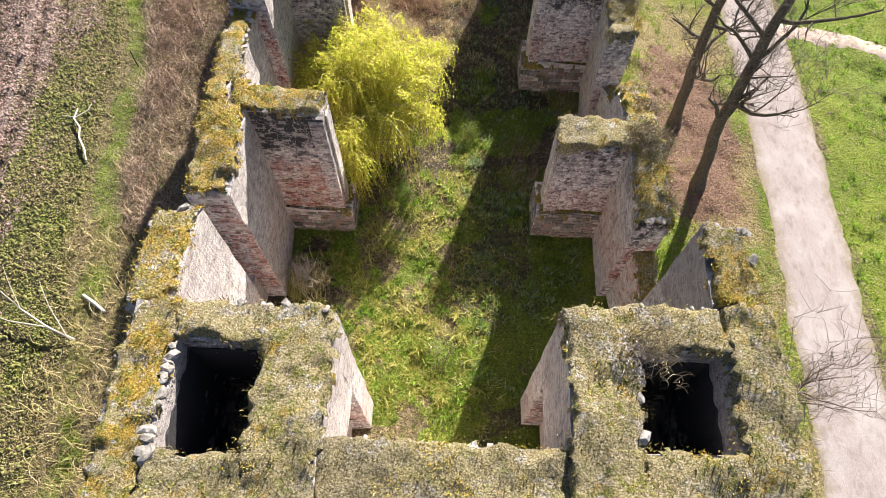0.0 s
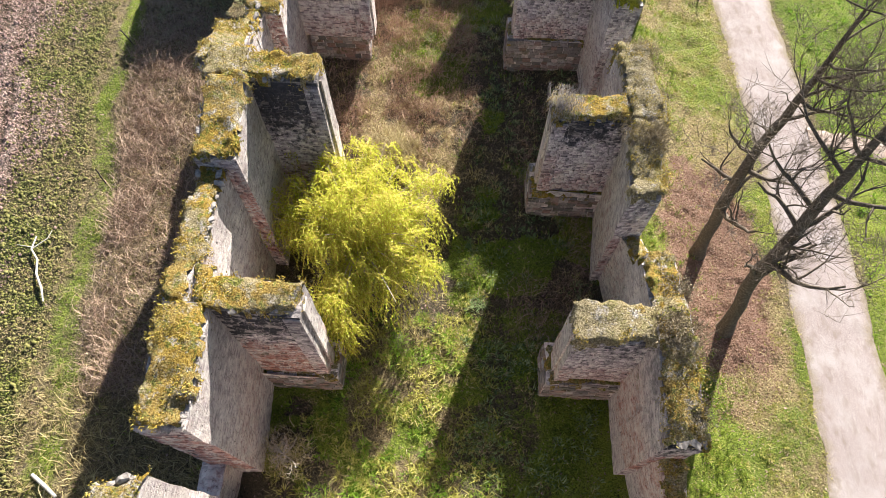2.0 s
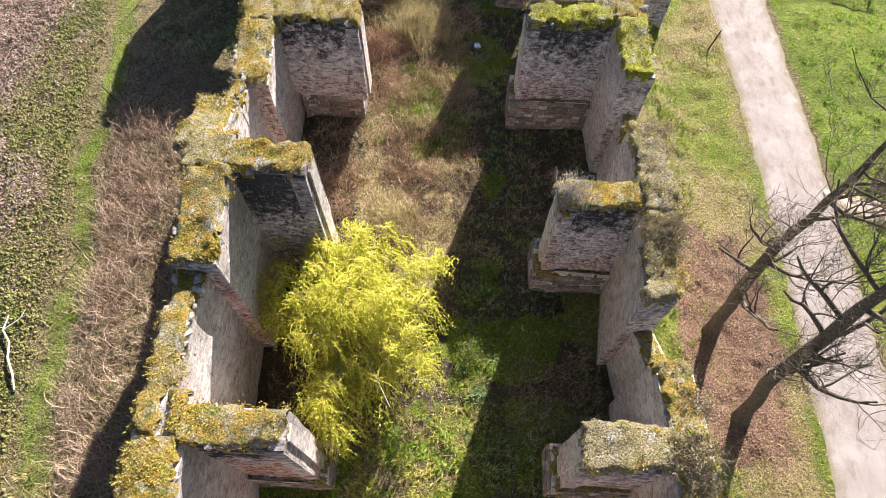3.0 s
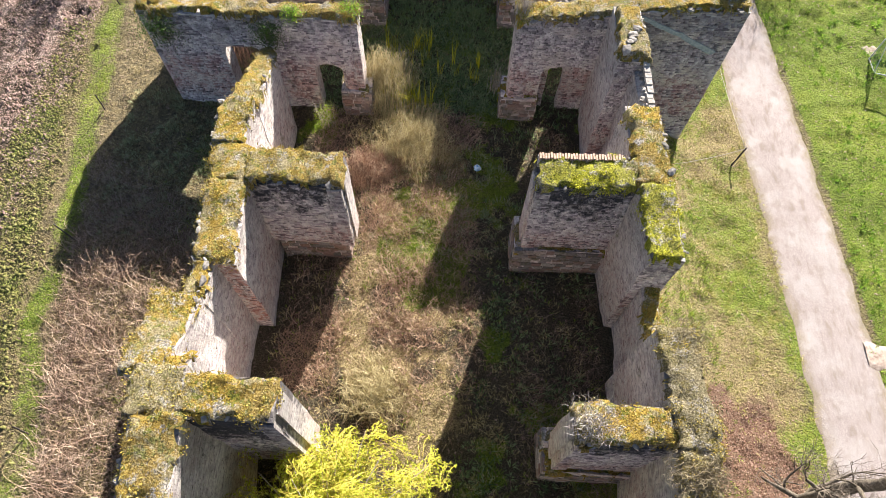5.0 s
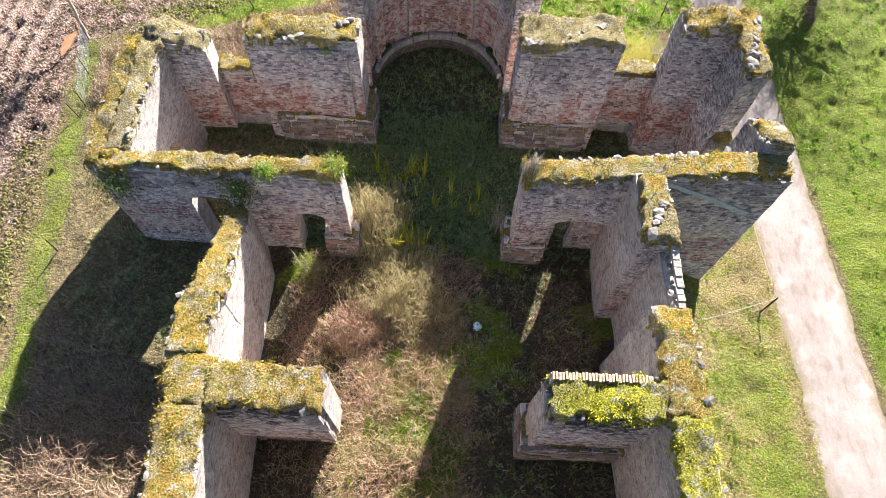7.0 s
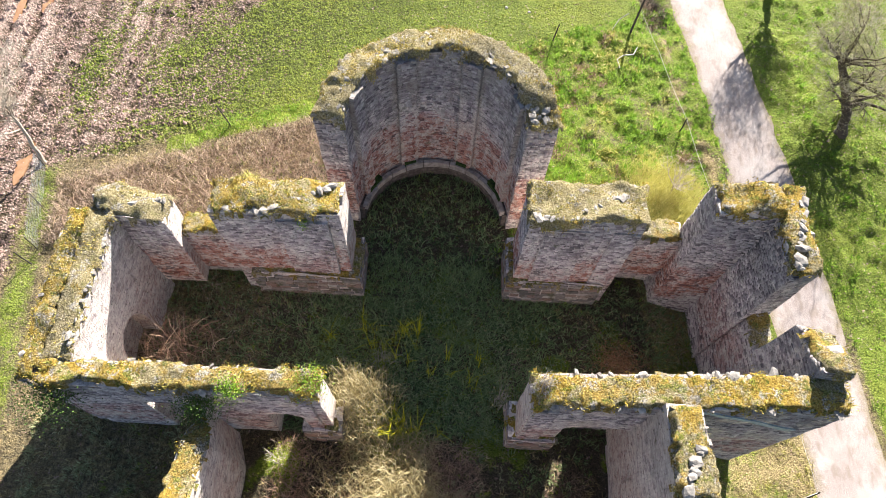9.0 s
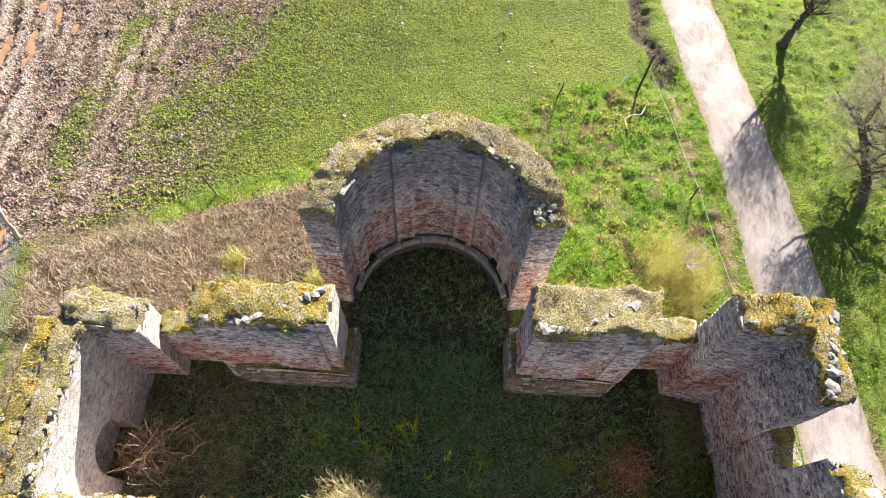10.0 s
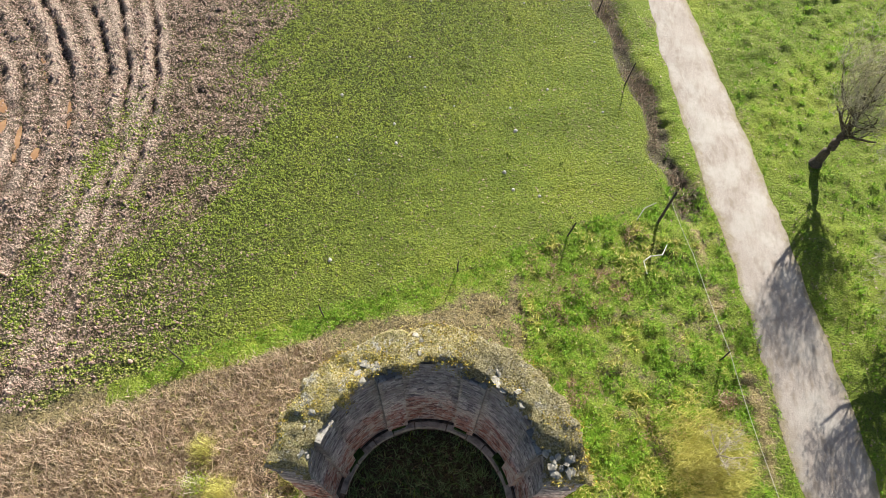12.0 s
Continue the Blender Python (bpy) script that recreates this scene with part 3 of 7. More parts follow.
# ---- ground ----
def zones(x, y):
    """Soil, lushness, leaf litter and dryness of the ground, each 0 to 1."""
    n1, n2 = fbm(x, y, 4.0, 11), fbm(x, y, 1.6, 15)
    left_field = sstep(0.5, -0.8, x - verge(y) + 1.1 + (n2 - 0.5) * 1.5) * (y < 62)
    meadow = sstep(-0.4, 0.6, y - fence_y(x) + (n2 - 0.5) * 1.2) * sstep(11.2, 10.6, x)
    field = np.maximum(left_field, meadow)
    soil = field * soil_at(x, y)
    church = sstep(-8.6, -7.6, x) * sstep(9.2, 8.2, x) * sstep(5, 7, y) * sstep(60, 58, y)
    lush = sstep(8.8, 9.6, x) * (0.26 + 0.45 * sstep(0.35, 0.65, n1))
    lush = np.maximum(lush, sstep(road_x(y) + 1.6, road_x(y) + 2.6, x))
    lush = np.maximum(lush, sstep(2.2, 3.8, x) * sstep(54, 56, y) * (0.45 + 0.55 * sstep(0.35, 0.5, n2)) * (1 - meadow))
    lush = np.maximum(lush, church * sstep(23, 17, y) * (0.05 + 0.75 * sstep(0.42, 0.60, n2)))
    lush = np.maximum(lush, church * sstep(0.60, 0.72, n1))
    lush = np.maximum(lush, church * sstep(44, 48, y) * (0.05 + 0.45 * sstep(0.4, 0.65, n2)))
    lush = np.maximum(lush, sstep(1.3, 0.2, np.abs(x - verge(y) + 0.5 + (n1 - 0.5) * 1.5)) * (y < 62) * (0.25 + 0.5 * n2))
    lush = np.maximum(lush, meadow * (0.50 + 0.5 * n1))
    lush = np.maximum(lush, left_field * (0.26 + 0.30 * sstep(0.35, 0.7, n2)))
    strip = sstep(1.5, 0.5, (fence_y(x) - y) / (1 + 0.9 * sstep(-5, 0, x)) + (n2 - 0.5) * 1.3) * (x > -15.5) * (x < 11.5) * (y > 57)
    lush = np.maximum(lush, strip * (1 - meadow) * 0.95)
    litter = sstep(2.6, 1.4, np.hypot((x - 13.2) / 1.25, (y - 25.5) / 3.1) + (n2 - 0.5) * 1.2)
    # Nave's shaded side: greener, less straw, its shade put into the ground colour.
    shady = church * sstep(0.2, 2.0, x + (n2 - 0.5) * 2) * sstep(20, 23, y) * (y < 46)
    lush = np.maximum(lush, shady * 0.75 * sstep(0.45, 0.7, n2))
    lush = np.maximum(lush, church * sstep(0.2, 2.0, x) * sstep(24, 21, y) * (0.35 + 0.5 * sstep(0.3, 0.55, n2)))
    # Church floor darkened outside its sunlit middle; shade carried by the earth tone.
    dry = np.clip(0.42 - 0.17 * church + 0.25 * left_field + 0.3 * sstep(9, 10, x) * sstep(16.5, 15.5, x) * (y < 56) - 0.25 * church + 0.45 * church * sstep(24, 20, y) * sstep(2.5, 0.5, x) * sstep(-5.6, -3.5, x + (n2 - 0.5) * 2) + 0.75 * church * sstep(22, 30, y) * sstep(47, 42, y) * sstep(0.35, 0.6, n2 + 0.05) * (1 - shady) * sstep(-5.8, -3.6, x + (n1 - 0.5) * 3), 0, 1)
    worn = sstep(0.6, 0.2, np.abs(x - np.interp(y, [56, 59.5, 61, 63.5, 67, 71.7], [14.6, 14.1, 13.8, 13.1, 12.5, 12.0]) + (n2 - 0.5) * 0.5)) * sstep(56, 58, y) * sstep(72.5, 71.5, y)
    # Apse floor cut to dark earth, its deep shade put into the colour.
    apse_floor = sstep(4.0, 3.6, np.hypot(x + 1.1, y - 55.6)) * sstep(53.0, 54.5, y)
    return soil, np.clip(lush * (1 - 0.55 * worn) * (1 - 0.75 * apse_floor), 0, 1), litter, np.maximum(dry, 0.6 * worn), field


def ditch_at(x, y):
    """The ditch between the meadow and the track."""
    mid = np.interp(y, [68, 72, 73.7, 76, 79, 84, 92, 110], [12.8, 12.3, 11.7, 11.05, 10.7, 9.7, 8.0, 3.6])
    return np.exp(-(((x - mid + (vnoise(x, y, 1.5, 61) - 0.5)) / 0.7) ** 2)) * sstep(69.5, 72, y)


def relief(x, y):
    soil, lush, litter, dry, field = zones(x, y)
    rows = np.sin((x * 0.98 + y * 0.14) * 2 * np.pi / 0.9)
    clod = (vnoise(x, y, 0.62, 31) - 0.5) * 0.16 + (vnoise(x, y, 1.3, 32) - 0.5) * 0.16
    trough, ridge = ruts(x, y)
    rut = 0.15 * ridge - 0.22 * trough
    clod = clod + (vnoise(x, y, 0.34, 33) - 0.5) * 0.15
    ditch = ditch_at(x, y)
    rough = (fbm(x, y, 1.2, 41) - 0.5) * 0.34 + (vnoise(x, y, 0.42, 43) - 0.5) * (0.13 + 0.16 * sstep(2.5, 4, x) * sstep(54, 57, y)) + (vnoise(x, y, 0.9, 44) - 0.5) * 0.14
    calm = 1 - sstep(ROAD_HALF + 1.2, ROAD_HALF - 0.2, np.abs(x - road_x(y)))
    return (field * (clod * (0.45 + 0.75 * soil) + rut * soil + rows * 0.012) + (1 - field) * rough - 0.55 * ditch) * calm


xs = np.concatenate([-34 - np.geomspace(1, 1600, 18)[::-1], np.arange(-34, 32.1, 0.21), 32 + np.geomspace(1, 1600, 18)])
ys = np.concatenate([-2 - np.geomspace(1, 1600, 18)[::-1], np.arange(-2, 98.1, 0.2), 98 + np.geomspace(1, 1600, 18)])
gx, gy = np.meshgrid(xs, ys, indexing="ij")
near = (sstep(-36, -33, gx) * sstep(34, 31, gx) * sstep(-4, -1, gy) * sstep(100, 97, gy))
gz = land(gx, gy) + relief(gx, gy) * near
gz -= 0.05 * sstep(ROAD_HALF + 0.3, ROAD_HALF - 0.1, np.abs(gx - road_x(gy)))
ids = np.arange(gx.size).reshape(gx.shape)


def ground_material():
    n = Nodes("ground", 1.0)
    at = n.node("ShaderNodeAttribute")
    at.attribute_name = "zone"
    sep = n.node("ShaderNodeSeparateColor", Color=at.outputs["Color"])
    soil, lush, litter = sep.outputs[0], sep.outputs[1], sep.outputs[2]
    dry = at.outputs["Alpha"]
    f1, f2, f4 = n.noise(24, 4, 0.75), n.noise(5.0, 6, 0.75), n.noise(9.0, 4, 0.7)
    marks = n.node("ShaderNodeAttribute")
    marks.attribute_name = "marks"
    msep = n.node("ShaderNodeSeparateColor", Color=marks.outputs["Color"])
    trough, ridge, field, ditch = msep.outputs[0], msep.outputs[1], msep.outputs[2], marks.outputs["Alpha"]
    earth = n.ramp(f1, (0.36, (0.018, 0.015, 0.010)), (0.5, (0.095, 0.078, 0.050)), (0.66, (0.26, 0.22, 0.14)))
    straw = n.ramp(f1, (0.36, (0.07, 0.048, 0.022)), (0.5, (0.34, 0.26, 0.12)), (0.66, (0.60, 0.49, 0.28)))
    sward = n.ramp(f1, (0.36, (0.022, 0.04, 0.008)), (0.5, (0.185, 0.25, 0.026)), (0.66, (0.37, 0.43, 0.08)))
    broad = n.ramp(n.noise(0.16, 4, 0.6), (0.36, (0.74, 0.76, 0.70)), (0.5, (1.0, 1.0, 1.0)), (0.64, (1.24, 1.14, 1.10)))
    sward = n.mix(1.0, sward, broad, "MULTIPLY")
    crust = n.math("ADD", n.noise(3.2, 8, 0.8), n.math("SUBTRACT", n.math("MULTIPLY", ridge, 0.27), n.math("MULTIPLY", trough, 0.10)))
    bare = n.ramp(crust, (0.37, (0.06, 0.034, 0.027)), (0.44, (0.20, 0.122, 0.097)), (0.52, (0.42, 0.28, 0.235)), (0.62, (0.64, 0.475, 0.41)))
    leaf = n.ramp(f1, (0.32, (0.08, 0.04, 0.028)), (0.5, (0.22, 0.12, 0.085)), (0.68, (0.38, 0.26, 0.19)))
    col = n.mix(n.ramp(n.math("ADD", dry, n.math("MULTIPLY", n.math("SUBTRACT", f2, 0.5), 1.2)), (0.25, 0.0), (0.6, 1.0)), earth, straw)
    col = n.mix(n.ramp(n.math("ADD", lush, n.math("MULTIPLY", n.math("SUBTRACT", f2, 0.5), 1.4)), (0.3, 0.0), (0.6, 1.0)), col, sward)
    col = n.mix(n.ramp(n.math("ADD", litter, n.math("MULTIPLY", n.math("SUBTRACT", f2, 0.5), 0.8)), (0.35, 0.0), (0.6, 0.9)), col, leaf)
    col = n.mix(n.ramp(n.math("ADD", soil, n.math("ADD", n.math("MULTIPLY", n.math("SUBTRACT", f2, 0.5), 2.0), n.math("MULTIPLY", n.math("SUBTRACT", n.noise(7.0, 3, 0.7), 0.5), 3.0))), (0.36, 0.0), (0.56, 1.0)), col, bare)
    # Dark specks in the dips of the bump, painted as tiny shadows.
    col = n.mix(n.ramp(f4, (0.34, 0.75), (0.43, 0.0)), col, (0.035, 0.03, 0.015))
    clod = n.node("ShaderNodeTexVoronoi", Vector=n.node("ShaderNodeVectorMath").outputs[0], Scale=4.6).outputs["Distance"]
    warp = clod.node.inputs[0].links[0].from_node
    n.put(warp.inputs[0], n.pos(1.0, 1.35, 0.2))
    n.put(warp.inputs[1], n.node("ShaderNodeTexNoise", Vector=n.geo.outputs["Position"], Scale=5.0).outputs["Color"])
    # Dark between the clods: their small shadows painted into the colour.
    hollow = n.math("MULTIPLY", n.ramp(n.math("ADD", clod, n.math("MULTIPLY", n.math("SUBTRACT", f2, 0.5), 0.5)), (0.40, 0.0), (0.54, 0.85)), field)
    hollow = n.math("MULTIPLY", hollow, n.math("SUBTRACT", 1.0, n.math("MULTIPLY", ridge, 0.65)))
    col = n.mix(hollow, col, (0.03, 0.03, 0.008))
    col = n.mix(n.ramp(n.math("ADD", ditch, n.math("MULTIPLY", n.math("SUBTRACT", f2, 0.5), 0.8)), (0.3, 0.0), (0.6, 0.9)), col, n.ramp(f1, (0.35, (0.025, 0.018, 0.014)), (0.5, (0.10, 0.075, 0.055)), (0.65, (0.26, 0.21, 0.17))))
    h = n.math("ADD", n.math("MULTIPLY", f2, 1.6), n.math("MULTIPLY", f4, 1.2))
    h = n.math("SUBTRACT", h, n.math("MULTIPLY", n.math("MULTIPLY", clod, field), 2.2))
    h = n.math("ADD", h, n.math("MULTIPLY", n.math("MULTIPLY", n.noise(4.2, 2, 0.5), field), 2.0))
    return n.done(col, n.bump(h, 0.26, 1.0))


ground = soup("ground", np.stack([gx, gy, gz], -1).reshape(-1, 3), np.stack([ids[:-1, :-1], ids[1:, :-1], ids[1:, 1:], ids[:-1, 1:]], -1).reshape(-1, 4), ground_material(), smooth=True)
tagged(ground, "rough grassland, crop field and bare soil", "ground", kind="structure")
zs = zones(gx, gy)
attr = ground.data.color_attributes.new("zone", "FLOAT_COLOR", "POINT")
attr.data.foreach_set("color", np.stack([zs[0], zs[1], zs[2], zs[3]], -1).astype(np.float32).ravel())

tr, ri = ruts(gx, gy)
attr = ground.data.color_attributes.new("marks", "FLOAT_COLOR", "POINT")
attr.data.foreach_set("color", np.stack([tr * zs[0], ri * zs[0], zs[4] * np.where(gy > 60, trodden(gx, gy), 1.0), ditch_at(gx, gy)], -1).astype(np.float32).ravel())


def full_land(x, y):
    return land(x, y) + relief(x, y)


# the farm track
def road_material():
    n = Nodes("gravel_road", 0.95)
    f1, f2, f3 = n.noise(30, 5, 0.75), n.noise(3.0, 5, 0.7, n.pos(1, 0.35, 1)), n.noise(0.6, 4, 0.6)
    col = n.ramp(f1, (0.36, (0.14, 0.12, 0.112)), (0.5, (0.27, 0.225, 0.21)), (0.64, (0.40, 0.345, 0.325)))
    col = n.mix(n.ramp(f2, (0.50, 0.0), (0.62, 0.7)), col, (0.19, 0.15, 0.125))
    col = n.mix(n.ramp(f3, (0.45, 0.0), (0.65, 0.5)), col, (0.38, 0.35, 0.335))
    uv = n.node("ShaderNodeAttribute")
    uv.attribute_name = "lane"
    lane = n.node("ShaderNodeSeparateColor", Color=uv.outputs["Color"]).outputs[0]
    rim = n.math("ADD", lane, n.math("MULTIPLY", n.math("SUBTRACT", n.noise(1.6, 6, 0.75), 0.5), 0.9))
    col = n.mix(n.ramp(rim, (0.72, 0.0), (0.98, 0.85)), col, n.ramp(f1, (0.36, (0.07, 0.055, 0.035)), (0.5, (0.19, 0.15, 0.10)), (0.64, (0.33, 0.27, 0.18))))
    col = n.mix(n.ramp(n.noise(0.9, 7, 0.8, n.pos(1, 0.4, 1)), (0.56, 0.0), (0.68, 0.3)), col, (0.20, 0.17, 0.15))
    col = n.mix(n.ramp(n.noise(7.0, 5, 0.75, n.pos(1, 0.25, 1)), (0.58, 0.0), (0.70, 0.4)), col, (0.16, 0.13, 0.11))
    return n.done(col, n.bump(n.math("ADD", f1, f2), 0.02, 0.9))


ry = np.arange(-150, 200, 0.4)
across = np.linspace(-1, 1, 9)
half = ROAD_HALF + (vnoise(ry, 0 * ry, 1.1, 51) - 0.5) * 0.34
half2 = ROAD_HALF + (vnoise(ry, 0 * ry, 1.1, 53) - 0.5) * 0.34
rx = road_x(ry)[:, None] + np.where(across < 0, across * half[:, None], across * half2[:, None])
rz = land(road_x(ry), ry)[:, None] + 0.05 - 0.09 * np.abs(across) ** 3 - 0.025 * np.exp(-(((np.abs(across) - 0.5) / 0.15) ** 2)) + (vnoise(rx, ry[:, None] + 0 * rx, 0.8, 55) - 0.5) * 0.03
rid = np.arange(rx.size).reshape(rx.shape)
road = soup("road", np.stack([rx, ry[:, None] + 0 * rx, rz], -1).reshape(-1, 3), np.stack([rid[:-1, :-1], rid[:-1, 1:], rid[1:, 1:], rid[1:, :-1]], -1).reshape(-1, 4), road_material(), smooth=True)
lanes = road.data.color_attributes.new("lane", "FLOAT_COLOR", "POINT")
lanes.data.foreach_set("color", np.repeat((np.abs(across)[None, :] + 0 * rx).astype(np.float32).ravel(), 4))
tagged(road, "pale worn gravel and concrete farm track", "road", kind="structure")

# a worn side path that leaves the track
pt = np.linspace(0, 1, 40)[:, None]
side = np.linspace(-1, 1, 7)[None, :]
sx, sy = 19.6 + 12.4 * pt + 0 * side, 33.6 - 3.6 * pt + side * (0.75 + 0.3 * vnoise(pt * 12, 0 * pt, 1.3, 57)) + 0.3 * np.sin(pt * 5)
sz = full_land(sx, sy) + 0.05 - 0.14 * np.abs(side) ** 3 + (vnoise(sx, sy, 0.4, 58) - 0.5) * 0.10
sid = np.arange(sx.size).reshape(sx.shape)
path = soup("path", np.stack([sx, sy, sz], -1).reshape(-1, 3), np.stack([sid[:-1, :-1], sid[:-1, 1:], sid[1:, 1:], sid[1:, :-1]], -1).reshape(-1, 4), plain("trodden_earth", (0.18, 0.13, 0.10), (0.36, 0.28, 0.23), (0.50, 0.42, 0.36), 5.0, 1.0, 0.03), smooth=True)
tagged(path, "worn pinkish earth path through the grass", "path", kind="structure")


# ---- the ruined church: plan, walls and piers ----
def masonry_wall(name, label, pieces, material=M_WALL):
    """A stretch of ruin: pieces are (outline, top, moss kind or None, options)."""
    root = new(name)
    tagged(root, label, "ruined wall", kind="structure")
    for i, (outline, top, kind, more) in enumerate(pieces):
        z0 = more.get("z0", -1.2)
        prism(more.get("part", "masonry"), outline, top, more.get("material", material), root, z0=z0, rag=more.get("rag", 0.1))
        if kind is not None:
            turf(root, outline, top, kind, more.get("thick", 0.2), more.get("tufts", 26), more.get("cushions", 10), seed=sum(map(ord, name)) + 13 * i)
    return root


def box(x0, x1, y0, y1):
    return [(x0, y0), (x1, y0), (x1, y1), (x0, y1)]


def ramp_y(y0, z0, y1, z1, bump=0.0, seed=0.0):
    """A top that falls or climbs along y."""
    def top(x, y):
        t = min(1, max(0, (y - y0) / (y1 - y0)))
        return z0 + (z1 - z0) * t + bump * noise.noise(Vector((x * 0.9, y * 0.9, seed)))
    return top


def ramp_x(x0, z0, x1, z1, bump=0.0, seed=0.0):
    def top(x, y):
        t = min(1, max(0, (x - x0) / (x1 - x0)))
        return z0 + (z1 - z0) * t + bump * noise.noise(Vector((x * 0.9, y * 0.9, seed)))
    return top


def plinth(parent, outline, top):
    """The wider foot of a pier, with a sloped mossy ledge."""
    prism("plinth", outline, top, M_PLINTH, parent, step=0.3, amount=0.07, rag=0.3)
    turf(parent, outline, (lambda x, y: top - 0.08), 0, 0.09, 5, 0, seed=int(abs(outline[0][0] * 31 + outline[0][1] * 7)))


def strips(parent, spots, z0, z1):
    """Flat pilaster strips standing proud of a face: each spot is an outline."""
    for outline in spots:
        prism("pilaster", outline, z1, M_WALL, parent, z0=z0, amount=0.012, rag=0.05)


# west towers and the wall between them
def tower(name, x0, x1, y0, y1, sx0, sx1, sy0, sy1, top, label, inner):
    root = new(name)
    tagged(root, label, "ruined tower", kind="structure")
    for k, (outline, kind) in enumerate((
        (box(x0, sx0, y0, y1), 0), (box(sx1, x1, y0, y1), 0),
        (box(sx0 - 0.05, sx1 + 0.05, y0, sy0), 0), (box(sx0 - 0.05, sx1 + 0.05, sy1, y1), 2))):
        if k == inner:
            face = x1 if inner == 1 else x0
            back = face - 0.75 if inner == 1 else face + 0.75
            rest = box(sx1, back, y0, y1) if inner == 1 else box(back, sx0, y0, y1)
            prism("masonry", rest, top, M_TOWER, root)
            a, b = min(face, back), max(face, back)
            prism("jamb", box(a - 0.03 if inner == 1 else a, b if inner == 1 else b + 0.03, y1 - 1.0, y1), top, M_TOWER, root)
            prism("jamb", box(a - 0.03 if inner == 1 else a, b if inner == 1 else b + 0.03, y0, y1 - 2.9), top, M_TOWER, root)
            prism("lintel", box(a - 0.03 if inner == 1 else a, b if inner == 1 else b + 0.03, y1 - 2.95, y1 - 0.95), top, M_TOWER, root, z0=5.2)
        else:
            prism("masonry", outline, top, M_TOWER, root)
        turf(root, outline, top, (1 if k == 0 and inner == 1 else 4 if kind == 0 and k < 3 else kind), 0.24, 60, 2, seed=k * 17 + int(abs(x0) * 10))
    # Added sheets inside the shaft, coloured dark to stand for its shade.
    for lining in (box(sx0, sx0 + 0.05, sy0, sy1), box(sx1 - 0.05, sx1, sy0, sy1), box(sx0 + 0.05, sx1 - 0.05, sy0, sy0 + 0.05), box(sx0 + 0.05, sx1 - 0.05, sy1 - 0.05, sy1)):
        tagged(prism("lining", lining, height(top, sx0, sy0) - 0.7, M_SHADEDARK, root, amount=0.008, rag=0.25), "added dark sheet that carries the shaft's shade")
    return root


lt = tower("wall_tower_left", -7.2, -2.1, 4.6, 10.4, -5.95, -3.8, 6.6, 9.45, ramp_x(-7.5, 9.75, -2.1, 9.4, 0.15), "hollow brick stair tower with a mossy broken top", 1)
edge_stones(lt, (-5.95, 6.6), (-5.95, 9.4), 9.8, 26, 1, (0.1, 0.24))
edge_stones(lt, (-5.9, 10.35), (-2.2, 10.4), 9.65, 14, 2)
edge_stones(lt, (-7.15, 7), (-7.15, 10), 9.75, 12, 3)
rt = tower("wall_tower_right", 3.95, 9.15, 4.6, 10.8, 5.65, 7.85, 7.15, 9.65, ramp_x(4, 9.35, 9.1, 9.7, 0.15, 3.0), "hollow brick stair tower with a grassy broken top", 0)
edge_stones(rt, (4.1, 10.75), (9.0, 10.75), 9.6, 7, 4)
edge_stones(rt, (9.1, 7), (9.1, 10.6), 9.7, 10, 5)
edge_stones(rt, (5.65, 7.15), (5.65, 9.6), 9.6, 9, 6)
wf = masonry_wall("wall_west_front", "thick brick front wall with turf on top", [(box(-2.15, 4.0, 4.6, 7.2), 9.0, 2, dict(thick=0.25, tufts=45))], M_TOWER)
edge_stones(wf, (-2.0, 7.15), (3.9, 7.15), 9.05, 9, 7)

# left side wall of the nave, bay by bay
w1 = masonry_wall("wall_left_bay_1", "tall brick nave wall with a fallen window and mossy top", [
    ([(-7.7, 10.3), (-6.5, 10.3), (-6.55, 13.7), (-7.8, 13.4)], ramp_y(10.4, 9.5, 13.9, 8.9, 0.35, 2.0), 1, dict(rag=0.25, tufts=14, cushions=14)),
    (box(-8.2, -7.3, 13.5, 15.2), 1.3, None, {}),
    ([(-7.9, 15.0), (-6.45, 15.05), (-6.62, 18.8), (-8.1, 18.8)], ramp_y(15, 7.5, 18.7, 7.7, 0.15, 1.0), 1, dict(cushions=22, thick=0.26)),
])
edge_stones(w1, (-7.6, 10.5), (-7.7, 13.3), 9.2, 12, 8, (0.12, 0.3))
edge_stones(w1, (-7.9, 13.3), (-6.7, 13.6), 9.0, 8, 9, (0.15, 0.33))
edge_stones(w1, (-7.8, 15.1), (-6.5, 15.1), 7.5, 8, 10)
edge_stones(w1, (-6.55, 15.2), (-6.65, 18.5), 7.6, 10, 11)
w2 = masonry_wall("wall_left_bay_2", "brick nave wall with a blind recess and a golden mossy top", [
    ([(-8.15, 18.75), (-7.35, 18.75), (-7.45, 24.2), (-8.35, 24.2)], ramp_y(19, 7.6, 24.2, 7.0, 0.2, 4.0), 1, dict(cushions=20)),
    ([(-7.38, 18.75), (-6.62, 18.75), (-6.72, 20.1), (-7.38, 20.1)], 7.5, 1, {}),
    ([(-8.35, 24.05), (-6.88, 24.05), (-7.05, 27.5), (-8.5, 27.5)], ramp_y(24, 7.7, 27.5, 8.25, 0.15, 5.0), 0, dict(thick=0.26)),
])
edge_stones(w2, (-8.02, 20), (-8.2, 24), 7.35, 9, 12)
edge_stones(w2, (-8.25, 24.4), (-8.4, 27), 7.95, 7, 112)
edge_stones(w2, (-7.4, 20.2), (-7.45, 24), 7.3, 10, 13)
edge_stones(w2, (-8.2, 24.1), (-6.9, 24.1), 7.75, 7, 14)
